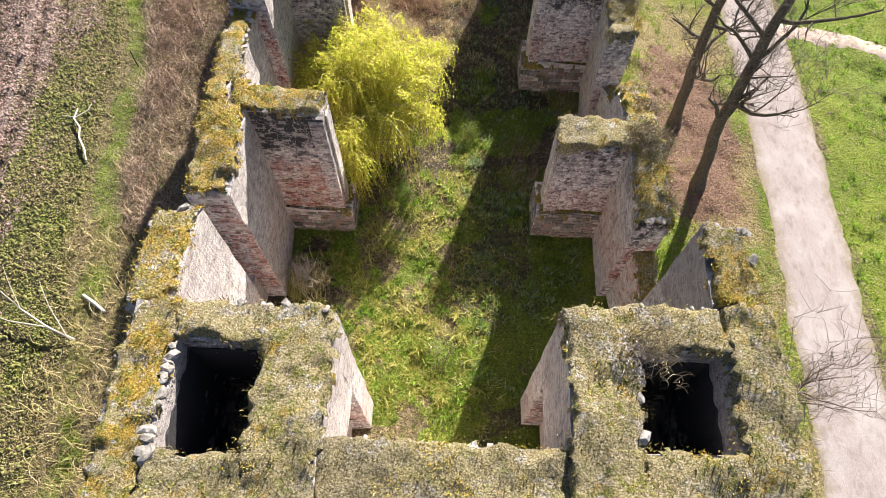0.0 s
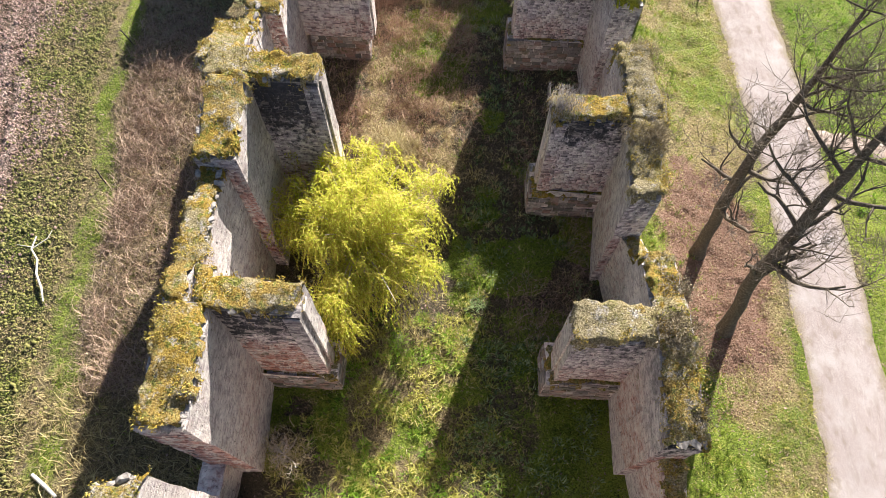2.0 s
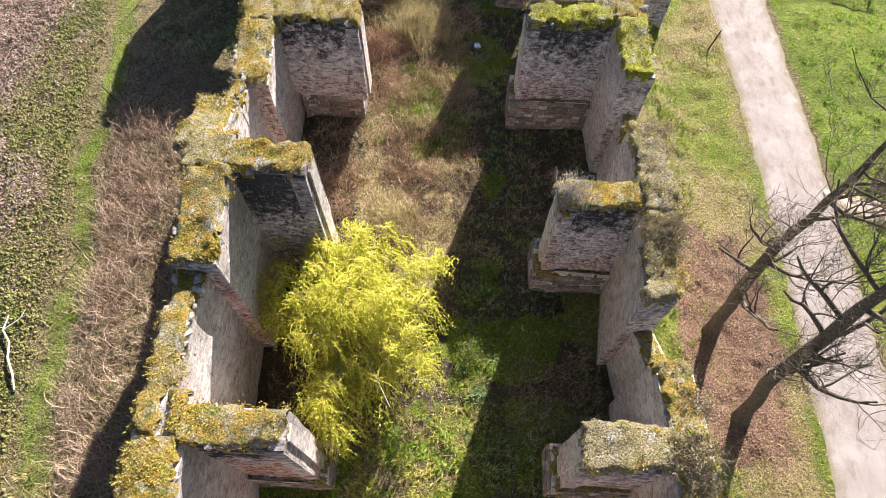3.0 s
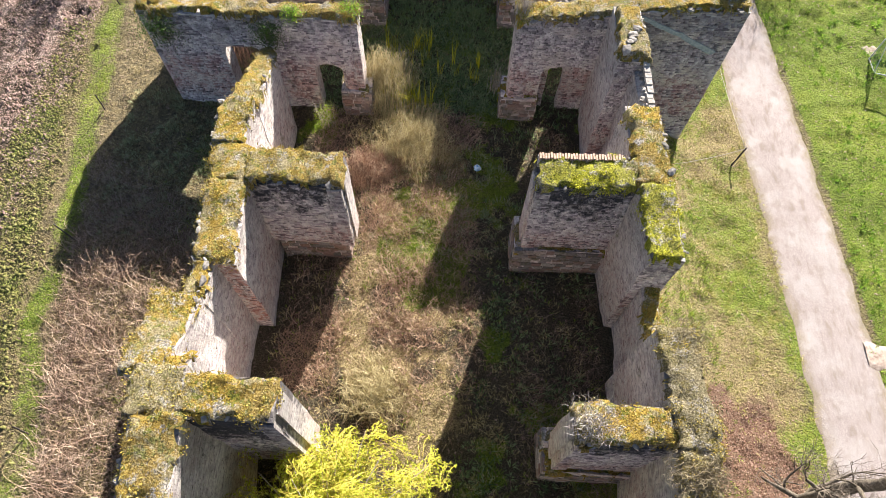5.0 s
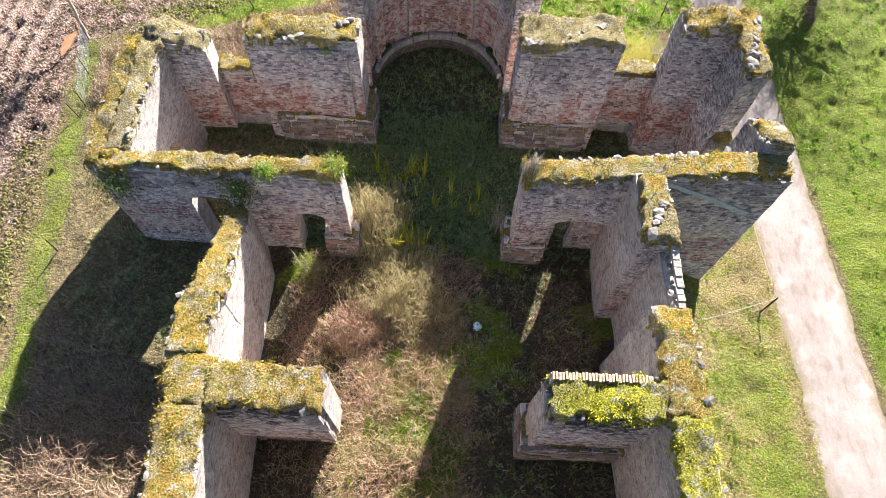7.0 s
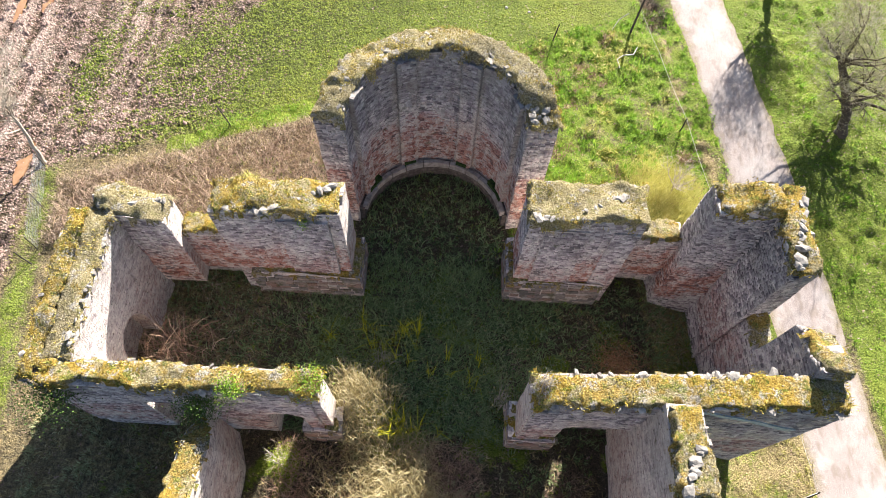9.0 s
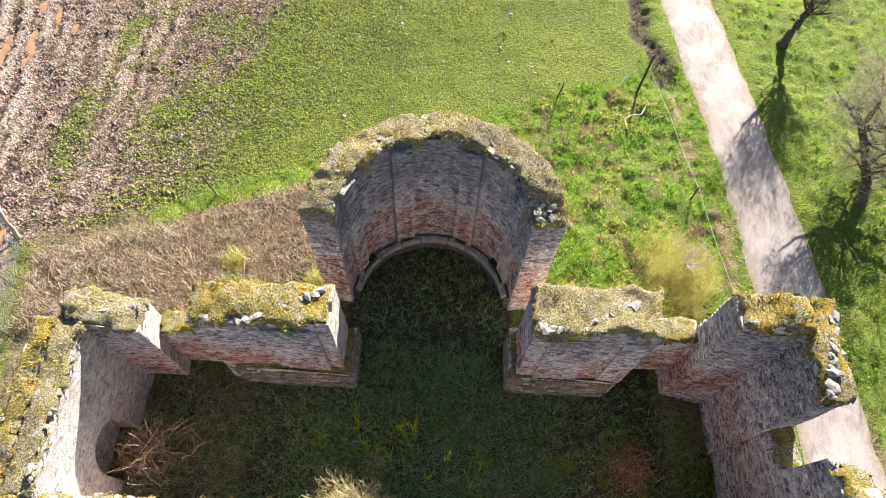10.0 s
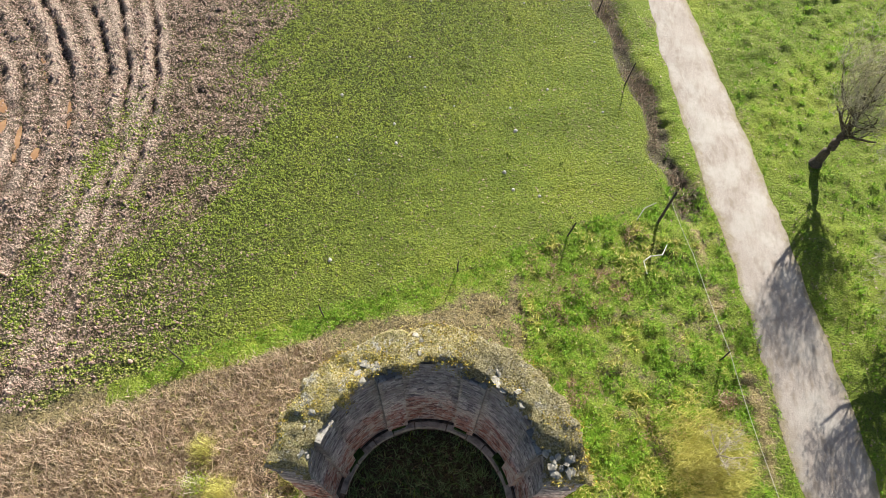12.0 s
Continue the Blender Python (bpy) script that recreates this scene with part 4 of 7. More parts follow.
w3 = masonry_wall("wall_left_bay_3", "brick nave wall with a recess and a golden mossy top", [
    ([(-9.5, 28.7), (-8.0, 28.7), (-8.05, 31.7), (-9.5, 31.7)], ramp_y(28.6, 7.6, 31.7, 6.6, 0.25, 6.0), 1, dict(cushions=22)),
    ([(-8.1, 28.5), (-7.25, 28.5), (-7.35, 29.3), (-8.1, 29.3)], 7.8, 1, {}),
    ([(-8.8, 31.6), (-8.02, 31.6), (-8.05, 33.2), (-8.8, 33.2)], 6.1, 0, {}),
    ([(-8.9, 33.1), (-7.35, 33.1), (-7.55, 36.5), (-8.95, 36.5)], ramp_y(33, 6.0, 36.5, 6.2, 0.12, 7.0), 0, dict(cushions=16)),
    ([(-8.55, 27.4), (-7.1, 27.4), (-7.2, 28.8), (-8.7, 28.8)], 8.2, 2, {}),
])
edge_stones(w3, (-8.05, 29.2), (-8.05, 33), 6.7, 14, 15)
edge_stones(w3, (-8.85, 33.2), (-7.4, 33.2), 6.1, 9, 16)
edge_stones(w3, (-8.9, 33.3), (-8.95, 36.3), 6.15, 9, 17)
w4 = masonry_wall("wall_left_bay_4", "brick nave wall falling away to a mossy tip", [
    ([(-8.95, 36.4), (-7.55, 36.4), (-7.62, 38.1), (-9.1, 38.1)], 6.2, 0, dict(cushions=16)),
    ([(-9.25, 38.0), (-7.98, 38.0), (-8.02, 40.4), (-9.3, 40.4)], ramp_y(38, 6.35, 40.4, 6.2, 0.15, 8.0), 1, dict(cushions=20)),
    ([(-9.15, 40.3), (-8.0, 40.3), (-8.1, 44.0), (-8.6, 45.3), (-9.0, 44.2)], ramp_y(40.3, 6.0, 45, 4.6, 0.15, 9.0), 1, dict(cushions=10)),
])
edge_stones(w4, (-9.2, 38.2), (-9.25, 40.3), 6.3, 7, 18)
edge_stones(w4, (-8.05, 38.2), (-8.05, 43), 5.8, 12, 19, (0.06, 0.14))

# right side wall of the nave
v1 = masonry_wall("wall_right_bay_1", "tall brick nave wall with a fallen window and turf on top", [
    ([(7.75, 10.7), (9.15, 10.7), (9.0, 13.3), (8.0, 13.55)], ramp_y(10.8, 9.6, 13.5, 9.4, 0.15, 10.0), 0, dict(thick=0.25)),
    ([(8.3, 13.2), (8.95, 13.2), (8.7, 15.7), (7.85, 15.7)], ramp_y(13.3, 2.6, 15.6, 3.6, 0.2, 41.0), 1, dict(tufts=40, cushions=14)),
    ([(7.45, 15.6), (8.65, 15.6), (8.65, 18.9), (7.45, 18.9)], ramp_y(15.6, 5.8, 18.9, 6.0, 0.12, 11.0), 0, dict(thick=0.3, tufts=50)),
], M_REDPIER)
edge_stones(v1, (8.05, 13.4), (9.0, 13.2), 9.5, 7, 20, (0.15, 0.3))
edge_stones(v1, (9.05, 10.9), (9.0, 13.2), 9.6, 8, 21)
edge_stones(v1, (7.6, 15.7), (8.6, 15.7), 5.9, 9, 22, (0.1, 0.22))
masonry_wall("wall_right_bay_2", "brick nave wall broken by a fallen window", [
    ([(7.45, 18.85), (8.65, 18.85), (8.6, 22.3), (7.4, 22.3)], ramp_y(19, 6.1, 22.3, 5.4, 0.2, 12.0), 0, dict(thick=0.3, tufts=50)),
    ([(7.75, 22.2), (8.5, 22.2), (8.2, 24.1), (7.4, 24.1)], ramp_y(22.3, 4.2, 24.0, 3.5, 0.2, 42.0), 1, dict(tufts=40, cushions=14)),
    ([(7.0, 24.0), (8.15, 24.2), (8.5, 27.6), (7.35, 27.6)], ramp_y(24, 6.2, 27.6, 6.4, 0.12, 13.0), 2, dict(thick=0.3, tufts=60)),
])
v3 = masonry_wall("wall_right_bay_3", "brick nave wall broken by a fallen window, tufted top", [
    ([(7.3, 27.5), (8.55, 27.5), (8.25, 31.3), (7.1, 31.3)], ramp_y(27.5, 6.5, 31.3, 6.5, 0.12, 14.0), 2, dict(thick=0.3, tufts=60)),
    ([(7.5, 31.2), (8.2, 31.2), (8.3, 34.0), (7.6, 34.0)], ramp_y(31.3, 3.9, 33.9, 4.1, 0.2, 43.0), 1, dict(tufts=40, cushions=14)),
    ([(7.2, 33.85), (8.4, 33.85), (8.25, 36.8), (6.95, 36.8)], ramp_y(33.8, 6.55, 36.8, 6.8, 0.1, 15.0), 3, dict(cushions=6)),
])
v4 = masonry_wall("wall_right_bay_4", "brick nave wall with stone-edged top and a deep recess", [
    ([(6.95, 36.7), (8.25, 36.7), (8.1, 40.4), (6.8, 40.4)], ramp_y(36.7, 6.8, 40.4, 6.9, 0.1, 16.0), 1, dict(cushions=12)),
    ([(7.55, 40.3), (8.05, 40.3), (7.98, 42.8), (7.5, 42.8)], 6.5, None, {}),
    ([(6.75, 42.7), (7.98, 42.7), (7.85, 45.6), (6.7, 45.6)], ramp_y(42.7, 7.0, 45.5, 7.25, 0.1, 17.0), 1, dict(cushions=10)),
])
edge_stones(v4, (7.75, 40.4), (7.75, 42.8), 6.6, 18, 23, (0.14, 0.26))
edge_stones(v4, (7.85, 42.8), (7.8, 45.2), 7.2, 10, 24, (0.1, 0.22))
edge_stones(v4, (6.9, 42.9), (7.7, 44.5), 7.3, 14, 25, (0.14, 0.28))
edge_stones(v4, (8.15, 37), (8.05, 40.2), 6.95, 12, 26)
edge_stones(v3, (8.35, 34), (8.25, 36.6), 6.75, 8, 27, (0.06, 0.12))


# piers
def pier(name, x0, x1, y0, y1, top, base, label, kind, seed, open_side, undercut=False, material=M_PIER):
    """A pier: its shaft, its foot (robbed of its facing where undercut), flat strips and a mossy cap."""
    root = new(name)
    tagged(root, label, "pier", group="nave piers", kind="structure")
    outline = box(x0, x1, y0, y1)
    prism("shaft", outline, top, material, root, z0=base - 0.1 if undercut else -1.2, step=0.3, rag=0.14)
    turf(root, outline, top, kind, 0.26, 34, 14, seed=seed)
    a, b = (x0 - 0.2, x1 + 0.28) if open_side > 0 else (x0 - 0.28, x1 + 0.2)
    if undercut:
        prism("plinth", box(x0 + 0.3, x1 - 0.35, y0 + 0.25, y1 - 0.25), base, M_PLINTH, root, step=0.3, amount=0.07, rag=0.3)
    else:
        plinth(root, box(a, b, y0 - 0.2, y1 + 0.2), base)
    edge = x1 if open_side > 0 else x0
    inner = -open_side
    e0, e1 = sorted((edge, edge + inner * 0.55))
    strips(root, [box(e0, e1, y0 - 0.07, y0 + 0.1)], base - 0.2, height(top, edge, y0) - 0.15)
    c0, c1 = sorted((edge, edge + open_side * 0.08))
    strips(root, [box(c0, c1, y0 + 0.3, y1 - 0.3)], base - 0.2, height(top, edge, y0) - 0.2)
    edge_stones(root, (x0 + 0.2, y0 + 0.08), (x1 - 0.1, y0 + 0.08), top, 5, seed)
    edge_stones(root, (x0 + 0.2, y1 - 0.08), (x1 - 0.1, y1 - 0.08), top, 5, seed + 1)
    return root


def lowering(x0, z0, x1, z1):
    return ramp_x(x0, z0, x1, z1, 0.12, x0)


pier("wall_pier_left_1", -6.8, -3.95, 18.66, 19.75, lowering(-6.7, 7.6, -4, 7.25), 1.15, "brick nave pier, red below and mossy on top", 1, 41, 1, material=M_REDPIER)
pier("wall_pier_left_2", -7.2, -4.5, 27.35, 28.6, 8.05, 1.25, "brick nave pier with a thick mossy cap", 0, 43, 1, True)
pier("wall_pier_left_3", -7.7, -4.0, 36.4, 37.85, 6.25, 1.9, "grey brick nave pier with a green mossy cap", 0, 45, 1, True)
pier("wall_pier_right_1", 4.85, 7.55, 18.8, 20.1, 5.85, 1.3, "brick nave pier with a shaggy grass cap", 2, 47, -1)
pier("wall_pier_right_2", 4.35, 7.45, 27.5, 28.75, 6.35, 1.5, "grey brick nave pier with tufted cap", 0, 49, -1)
pr3 = pier("wall_pier_right_3", 3.3, 7.05, 36.6, 37.95, lowering(3.3, 6.4, 7, 6.7), 1.9, "grey brick nave pier with bright moss and a brick course", 3, 51, -1)
prism("brick_bed", box(3.36, 6.62, 37.70, 38.0), ramp_x(3.4, 6.73, 6.6, 6.83), M_PLINTH, pr3, z0=5.6, amount=0.012, rag=0.02)
for i in range(30):
    bx = 3.42 + i * 0.105
    if i == 0:
        bm = bmesh.new()
        bmesh.ops.create_cube(bm, size=1.0)
        bmesh.ops.scale(bm, vec=(0.08, 0.26, 0.16), verts=bm.verts)
        bmesh.ops.bevel(bm, geom=bm.edges[:], offset=0.008, segments=1, affect="EDGES")
        BRICK = bpy.data.meshes.new("brick")
        bm.to_mesh(BRICK)
        bm.free()
        BRICK.materials.append(M_BRICK)
    ob = new("brick", BRICK)
    ob.parent = pr3
    ob.matrix_basis = pose(bx, 37.86 + 0.02 * math.sin(i * 2.1), 6.80 + 0.10 * i / 30 + 0.012 * math.sin(i * 3.7), 3 * math.sin(i), 0, 4 * math.sin(i * 1.7))

# transept, left arm
root = new("wall_transept_left_front")
tagged(root, "brick transept wall with two arched openings and mossy top", "ruined wall", kind="structure")
prof = [(0, -1.2)] + [(2.85, -1.2)] + arch(2.85, 4.6, 3.85, 0.3) + [(4.6, -1.2), (7.05, -1.2)] + arch(7.05, 8.45, 2.7, 0.5) + [(8.45, -1.2), (9.45, -1.2), (9.45, 5.75), (7.4, 5.95), (5.2, 5.8), (3.0, 5.9), (0.3, 5.85), (0, 5.6)]
upright("masonry", (-13.95, 45.5), (-4.5, 45.5), 0.9, prof, M_WALL, root)
turf(root, box(-13.95, -4.5, 45.5, 46.4), 5.85, 1, 0.24, 20, 20, seed=61)
plinth(root, box(-5.7, -4.2, 45.25, 46.6), 1.5)
strips(root, [box(-5.35, -4.85, 45.4, 45.6)], 1.2, 5.6)
edge_stones(root, (-13.7, 45.52), (-4.7, 45.52), 5.85, 18, 62)
edge_stones(root, (-13.7, 46.35), (-4.7, 46.35), 5.85, 14, 63)
tlo = masonry_wall("wall_transept_left_end", "thick brick end wall with an arched niche and golden moss", [
    ([(-14.5, 45.6), (-13.85, 45.6), (-13.7, 52.0), (-14.6, 52.0)], ramp_y(45.6, 5.9, 52, 6.5, 0.2, 21.0), 1, dict(cushions=16)),
])
prof = [(0, -1.2), (1.2, -1.2)] + arch(1.2, 3.3, 1.7, 1.5) + [(3.3, -1.2), (5.6, -1.2), (5.6, 6.45), (3.5, 6.2), (1.5, 6.15), (0, 5.95)]
upright("masonry", (-12.95, 46.3), (-13.0, 51.9), 0.9, prof, M_WALL, tlo)
turf(tlo, box(-13.9, -13.0, 46.3, 51.9), ramp_y(46, 5.95, 52, 6.4), 2, 0.15, 22, 6, seed=64)
edge_stones(tlo, (-13.0, 46.5), (-13.05, 51.8), 6.25, 22, 65, (0.08, 0.2))
edge_stones(tlo, (-14.45, 46), (-14.5, 51.8), 6.2, 10, 66)
tlb = masonry_wall("wall_transept_left_back", "brick transept wall broken down to a low sill", [
    ([(-13.6, 51.75), (-11.15, 51.75), (-11.3, 53.0), (-13.9, 53.0)], ramp_x(-13.6, 6.6, -11.1, 5.9, 0.6, 22.0), 2, dict(rag=0.5, tufts=10, cushions=4, z0=0.9)),
    (box(-11.25, -9.3, 52.3, 53.2), 4.25, 0, dict(rag=0.2, z0=1.3)),
    # Inset core in near-black: shade of the undercut painted on.
    (box(-13.5, -9.2, 52.75, 53.1), 1.5, None, dict(part="core", material=M_SHADEDARK, z0=-1.2)),
    ([(-9.45, 52.05), (-4.5, 52.15), (-4.5, 53.7), (-9.45, 53.6)], ramp_x(-9.4, 6.5, -4.5, 6.55, 0.2, 23.0), 1, dict(rag=0.2, cushions=14)),
], M_CHOIR)
edge_stones(tlb, (-13.6, 52.2), (-11.2, 52.5), 6.35, 30, 67, (0.1, 0.26))
edge_stones(tlb, (-7.0, 52.3), (-4.6, 53.5), 6.65, 20, 68, (0.1, 0.24))
edge_stones(tlb, (-9.3, 52.15), (-7, 52.15), 6.6, 12, 69, (0.1, 0.22))
plinth(tlb, box(-8.9, -4.15, 51.85, 53.9), 1.9)
strips(tlb, [box(-7.0, -5.0, 51.98, 52.2)], 1.8, 6.2)

# transept, right arm
root = new("wall_transept_right_front")
tagged(root, "long brick transept wall with a golden mossy top", "ruined wall", kind="structure")
crest = [(9.8, -2.4), (9.8, 7.35), (8.0, 7.25), (5.2, 7.1), (3.0, 6.6), (0.9, 6.35), (0, 6.1)]
upright("masonry", (2.7, 45.5), (12.5, 45.5), 0.78, [(0, -2.4), (1.55, -2.4)] + arch(1.55, 4.1, 3.3, 0.45) + [(4.1, -2.4)] + crest, M_WALL, root)
upright("recess_wall", (2.72, 46.27), (12.48, 46.27), 0.38, [(0, -2.4), (2.0, -2.4)] + arch(2.0, 2.75, 2.6, 0.4) + [(2.75, -2.4)] + crest, M_WALL, root)
top_tr = ramp_x(2.7, 6.15, 10.5, 7.35)
turf(root, box(2.7, 12.45, 45.5, 46.65), top_tr, 1, 0.2, 12, 16, seed=71)
plinth(root, box(2.45, 4.3, 45.3, 46.85), 1.6)
strips(root, [box(2.75, 3.6, 45.4, 45.6)], 1.4, 6.0)
edge_stones(root, (2.8, 45.54), (12.4, 45.54), top_tr, 26, 72, (0.09, 0.24))
edge_stones(root, (2.8, 46.6), (11.5, 46.6), top_tr, 24, 73, (0.09, 0.24))
scar = upright("roof_scar", (7.95, 45.44), (12.0, 45.44), 0.07, [(0, 7.0), (0.1, 6.75), (2.0, 5.9), (3.8, 4.95), (4.0, 5.15), (2.1, 6.1)], plain("blue_grey_plaster", (0.20, 0.24, 0.26), (0.30, 0.35, 0.37), (0.42, 0.46, 0.47), 7.0, 0.9, 0.01), root)
tagged(scar, "blue-grey strip of old roof plaster")
tro = masonry_wall("wall_transept_right_end", "tall broken brick end wall with a fallen window", [
    ([(11.45, 46.55), (12.5, 46.55), (12.45, 48.2), (11.45, 48.5)], ramp_y(46.6, 8.0, 48.4, 7.3, 0.25, 24.0), 1, dict(rag=0.25)),
    (box(11.5, 12.3, 48.0, 50.3), 4.3, 1, {}),
    ([(11.3, 49.9), (12.35, 50.1), (12.3, 53.4), (11.2, 53.4)], ramp_y(50, 7.9, 53.4, 8.3, 0.25, 25.0), 0, dict(rag=0.3, tufts=12, cushions=4)),
])
edge_stones(tro, (11.4, 50), (12.2, 53.2), 8.25, 30, 74, (0.12, 0.28))
r74 = random.Random(74)
tagged(stone(tro, 11.95, 47.3, 7.95, 0.24, 0.36, 0.17, r74), "large tan loose block")
trb = masonry_wall("wall_transept_right_back", "brick transept wall broken down to a low sill", [
    ([(2.65, 52.2), (6.95, 52.2), (7.0, 53.9), (2.65, 54.0)], ramp_x(2.7, 6.7, 7.0, 7.1, 0.2, 26.0), 2, dict(rag=0.22, tufts=45)),
    (box(6.9, 9.35, 53.0, 54.0), 4.55, 0, dict(z0=1.2)),
    # Core coloured near-black for the shade below the sill.
    (box(6.9, 9.35, 53.5, 53.95), 1.4, None, dict(part="core", material=M_SHADEDARK, z0=-1.2)),
    ([(9.25, 52.3), (11.4, 52.1), (11.4, 53.5), (9.25, 53.6)], ramp_x(9.25, 7.9, 11.3, 8.3, 0.2, 27.0), 1, dict(rag=0.25)),
], M_CHOIR)
edge_stones(trb, (2.8, 52.3), (6.9, 52.3), 6.95, 26, 75, (0.1, 0.25))
edge_stones(trb, (4.5, 52.6), (6.9, 53.6), 7.1, 20, 76, (0.1, 0.22))
plinth(trb, box(2.35, 6.6, 52.0, 54.2), 1.9)
strips(trb, [box(3.3, 5.0, 52.12, 52.3), box(5.9, 6.9, 52.12, 52.3)], 1.8, 6.4)

# apse
ACX, ACY = -1.1, 55.6


def ring(r0, r1, a0, a1, k=28):
    out = [(ACX + r1 * math.cos(radians(a0 + (a1 - a0) * i / k)), ACY + r1 * math.sin(radians(a0 + (a1 - a0) * i / k))) for i in range(k + 1)]
    return out + [(ACX + r0 * math.cos(radians(a1 + (a0 - a1) * i / k)), ACY + r0 * math.sin(radians(a1 + (a0 - a1) * i / k))) for i in range(k + 1)]


apse = masonry_wall("wall_apse", "half-round brick apse with a ragged overgrown top", [
    (ring(3.65, 4.85, 5, 175), (lambda x, y: 8.05 + 0.1 * (x + 1.1) / 4.8 - 0.5 * max(0.0, 57.6 - y) / 1.6 + 0.12 * noise.noise(Vector((x, y, 1)))), 2, dict(rag=0.25, tufts=55, cushions=12, thick=0.28)),
], M_APSE)
APSE_STRIPS = ((18, 31), (60, 74), (106, 120), (149, 162))
for a0, a1 in APSE_STRIPS:
    prism("pilaster", ring(3.43, 3.7, a0, a1, 6), 7.95, M_APSE, apse, z0=1.2, amount=0.01, rag=0.05)
M_BENCH = plain("pale_bench_stone", (0.15, 0.135, 0.125), (0.33, 0.295, 0.275), (0.50, 0.455, 0.43), 3.0, 0.9, 0.02)
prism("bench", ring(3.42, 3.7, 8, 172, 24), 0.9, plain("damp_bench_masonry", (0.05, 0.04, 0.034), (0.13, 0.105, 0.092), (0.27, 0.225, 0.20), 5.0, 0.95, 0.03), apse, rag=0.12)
for a0, a1 in ((9, 30), (31, 49), (50, 62), (63, 78), (79, 101), (102, 117), (118, 131), (132, 149), (150, 171)):
    prism("coping", ring(3.27, 3.5, a0, a1, 5), 1.10 + 0.04 * math.sin(a0), M_BENCH, apse, z0=0.75, amount=0.015, rag=0.04)
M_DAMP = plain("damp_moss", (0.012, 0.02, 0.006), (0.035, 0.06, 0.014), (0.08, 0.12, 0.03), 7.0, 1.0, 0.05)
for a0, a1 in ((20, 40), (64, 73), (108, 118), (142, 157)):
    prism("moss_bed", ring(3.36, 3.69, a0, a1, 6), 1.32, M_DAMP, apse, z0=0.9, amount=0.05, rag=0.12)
r = random.Random(5)
for _ in range(190):
    a, rad = radians(r.uniform(8, 172)), r.triangular(3.68, 4.8, 3.8)
    s = r.uniform(0.06, 0.20)
    x, y = ACX + rad * math.cos(a), ACY + rad * math.sin(a)
    stone(apse, x, y, 8.1 + 0.1 * (x + 1.1) / 4.8 - 0.5 * max(0.0, 57.6 - y) / 1.6 + 0.12, s, s * r.uniform(0.6, 0.9), s * r.uniform(0.35, 0.6), r)


# ---- growing things ----
def scatter(x0, x1, y0, y1, per_m2, r, mask=None, clump=0.0):
    """Random spots on the ground, thinned by a mask of (x, y)."""
    n = int((x1 - x0) * (y1 - y0) * per_m2)
    x, y = r.uniform(x0, x1, n), r.uniform(y0, y1, n)
    if clump:
        keep = r.random(n) < sstep(0.38, 0.62, vnoise(x, y, clump, 63))
        x, y = x[keep], y[keep]
        n = len(x)
    if mask is not None:
        keep = r.random(n) < mask(x, y)
        x, y = x[keep], y[keep]
    return np.stack([x, y, full_land(x, y)], 1)


def built(x, y):
    """1 where masonry stands, 0 elsewhere."""
    d = np.hypot(x - ACX, y - ACY)
    on = ((y > ACY) & (d > 3.3) & (d < 4.9)) | ((y > 45.4) & (y < 46.7) & (x > -14) & (x < 12.6) & ((x < -4.4) | (x > 2.6)))
    on |= (y > 4) & (y < 7.2) & (x > -7.6) & (x < 9.2)
    on |= ((x > -7.6) & (x < -2.0) | (x > 3.9) & (x < 9.2)) & (y > 4) & (y < 10.6)
    on |= (np.abs(x + 7.6 + 0.047 * (y - 18)) < 0.8) & (y > 10) & (y < 45) | (np.abs(x - 7.7 + 0.02 * (y - 30)) < 0.7) & (y > 10) & (y < 45.5)
    return on


def off_road(x, y):
    return np.abs(x - road_x(y)) > ROAD_HALF - 0.30 + 0.45 * vnoise(x, y, 0.6, 71)


def in_church(x, y):
    return ((x > -7.2) & (x < 7.4) & (y > 7) & (y < 46)) | ((x > -13) & (x < 11.5) & (y > 46) & (y < 53)) | ((np.hypot(x - ACX, y - ACY) < 3.6) & (y > 52))


def grass(name, label, spots, low, high, width, per, material, r, lean=0.6):
    v, q, t = blades(spots, low, high, width, per, r, 0.07, lean)
    return tagged(soup(name, v, q, material, None, t), label, "grass", kind="stuff")


r = np.random.default_rng(21)


def lush_of(x, y):
    return zones(x, y)[1]


def wild(x, y):
    """Where grass grows long: not on fields, masonry, litter or road."""
    z = zones(x, y)
    apse_floor = (np.hypot(x - ACX, y - ACY) < 3.7) & (y > 53.4)
    return (1 - z[4]) * (1 - 0.8 * z[2]) * ~built(x, y) * off_road(x, y) * (1 - 0.6 * apse_floor)


grass("green_grass", "long fresh green grass among the walls", scatter(-14, 13, 4, 60, 46, r, lambda x, y: wild(x, y) * (1 - 0.7 * (in_church(x, y) & (y > 45.5)) * (np.abs(x + 1) > 4)) * np.clip(lush_of(x, y) * 1.15, 0.10, 1), 0.4), 0.10, 0.38, 0.014, 5, M_GREEN, r)
grass("dry_grass", "matted straw-coloured dead grass among the walls", scatter(-18, 16.5, 4, 66, 17, r, lambda x, y: wild(x, y) * np.clip(0.95 - lush_of(x, y), 0.10, 1), 0.45), 0.06, 0.26, 0.012, 5, M_STRAW, r, 1.1)
grass("lush_grass", "bright green roadside grass", scatter(9, 31, 0, 98, 15, r, lambda x, y: wild(x, y) * np.clip(lush_of(x, y) * 1.2 - 0.2, 0.1, 1) * np.where((x > road_x(y)) | (y > 57), 1.0, 0.15), 0.28), 0.05, 0.18, 0.022, 3, M_LUSH, r, 0.8)
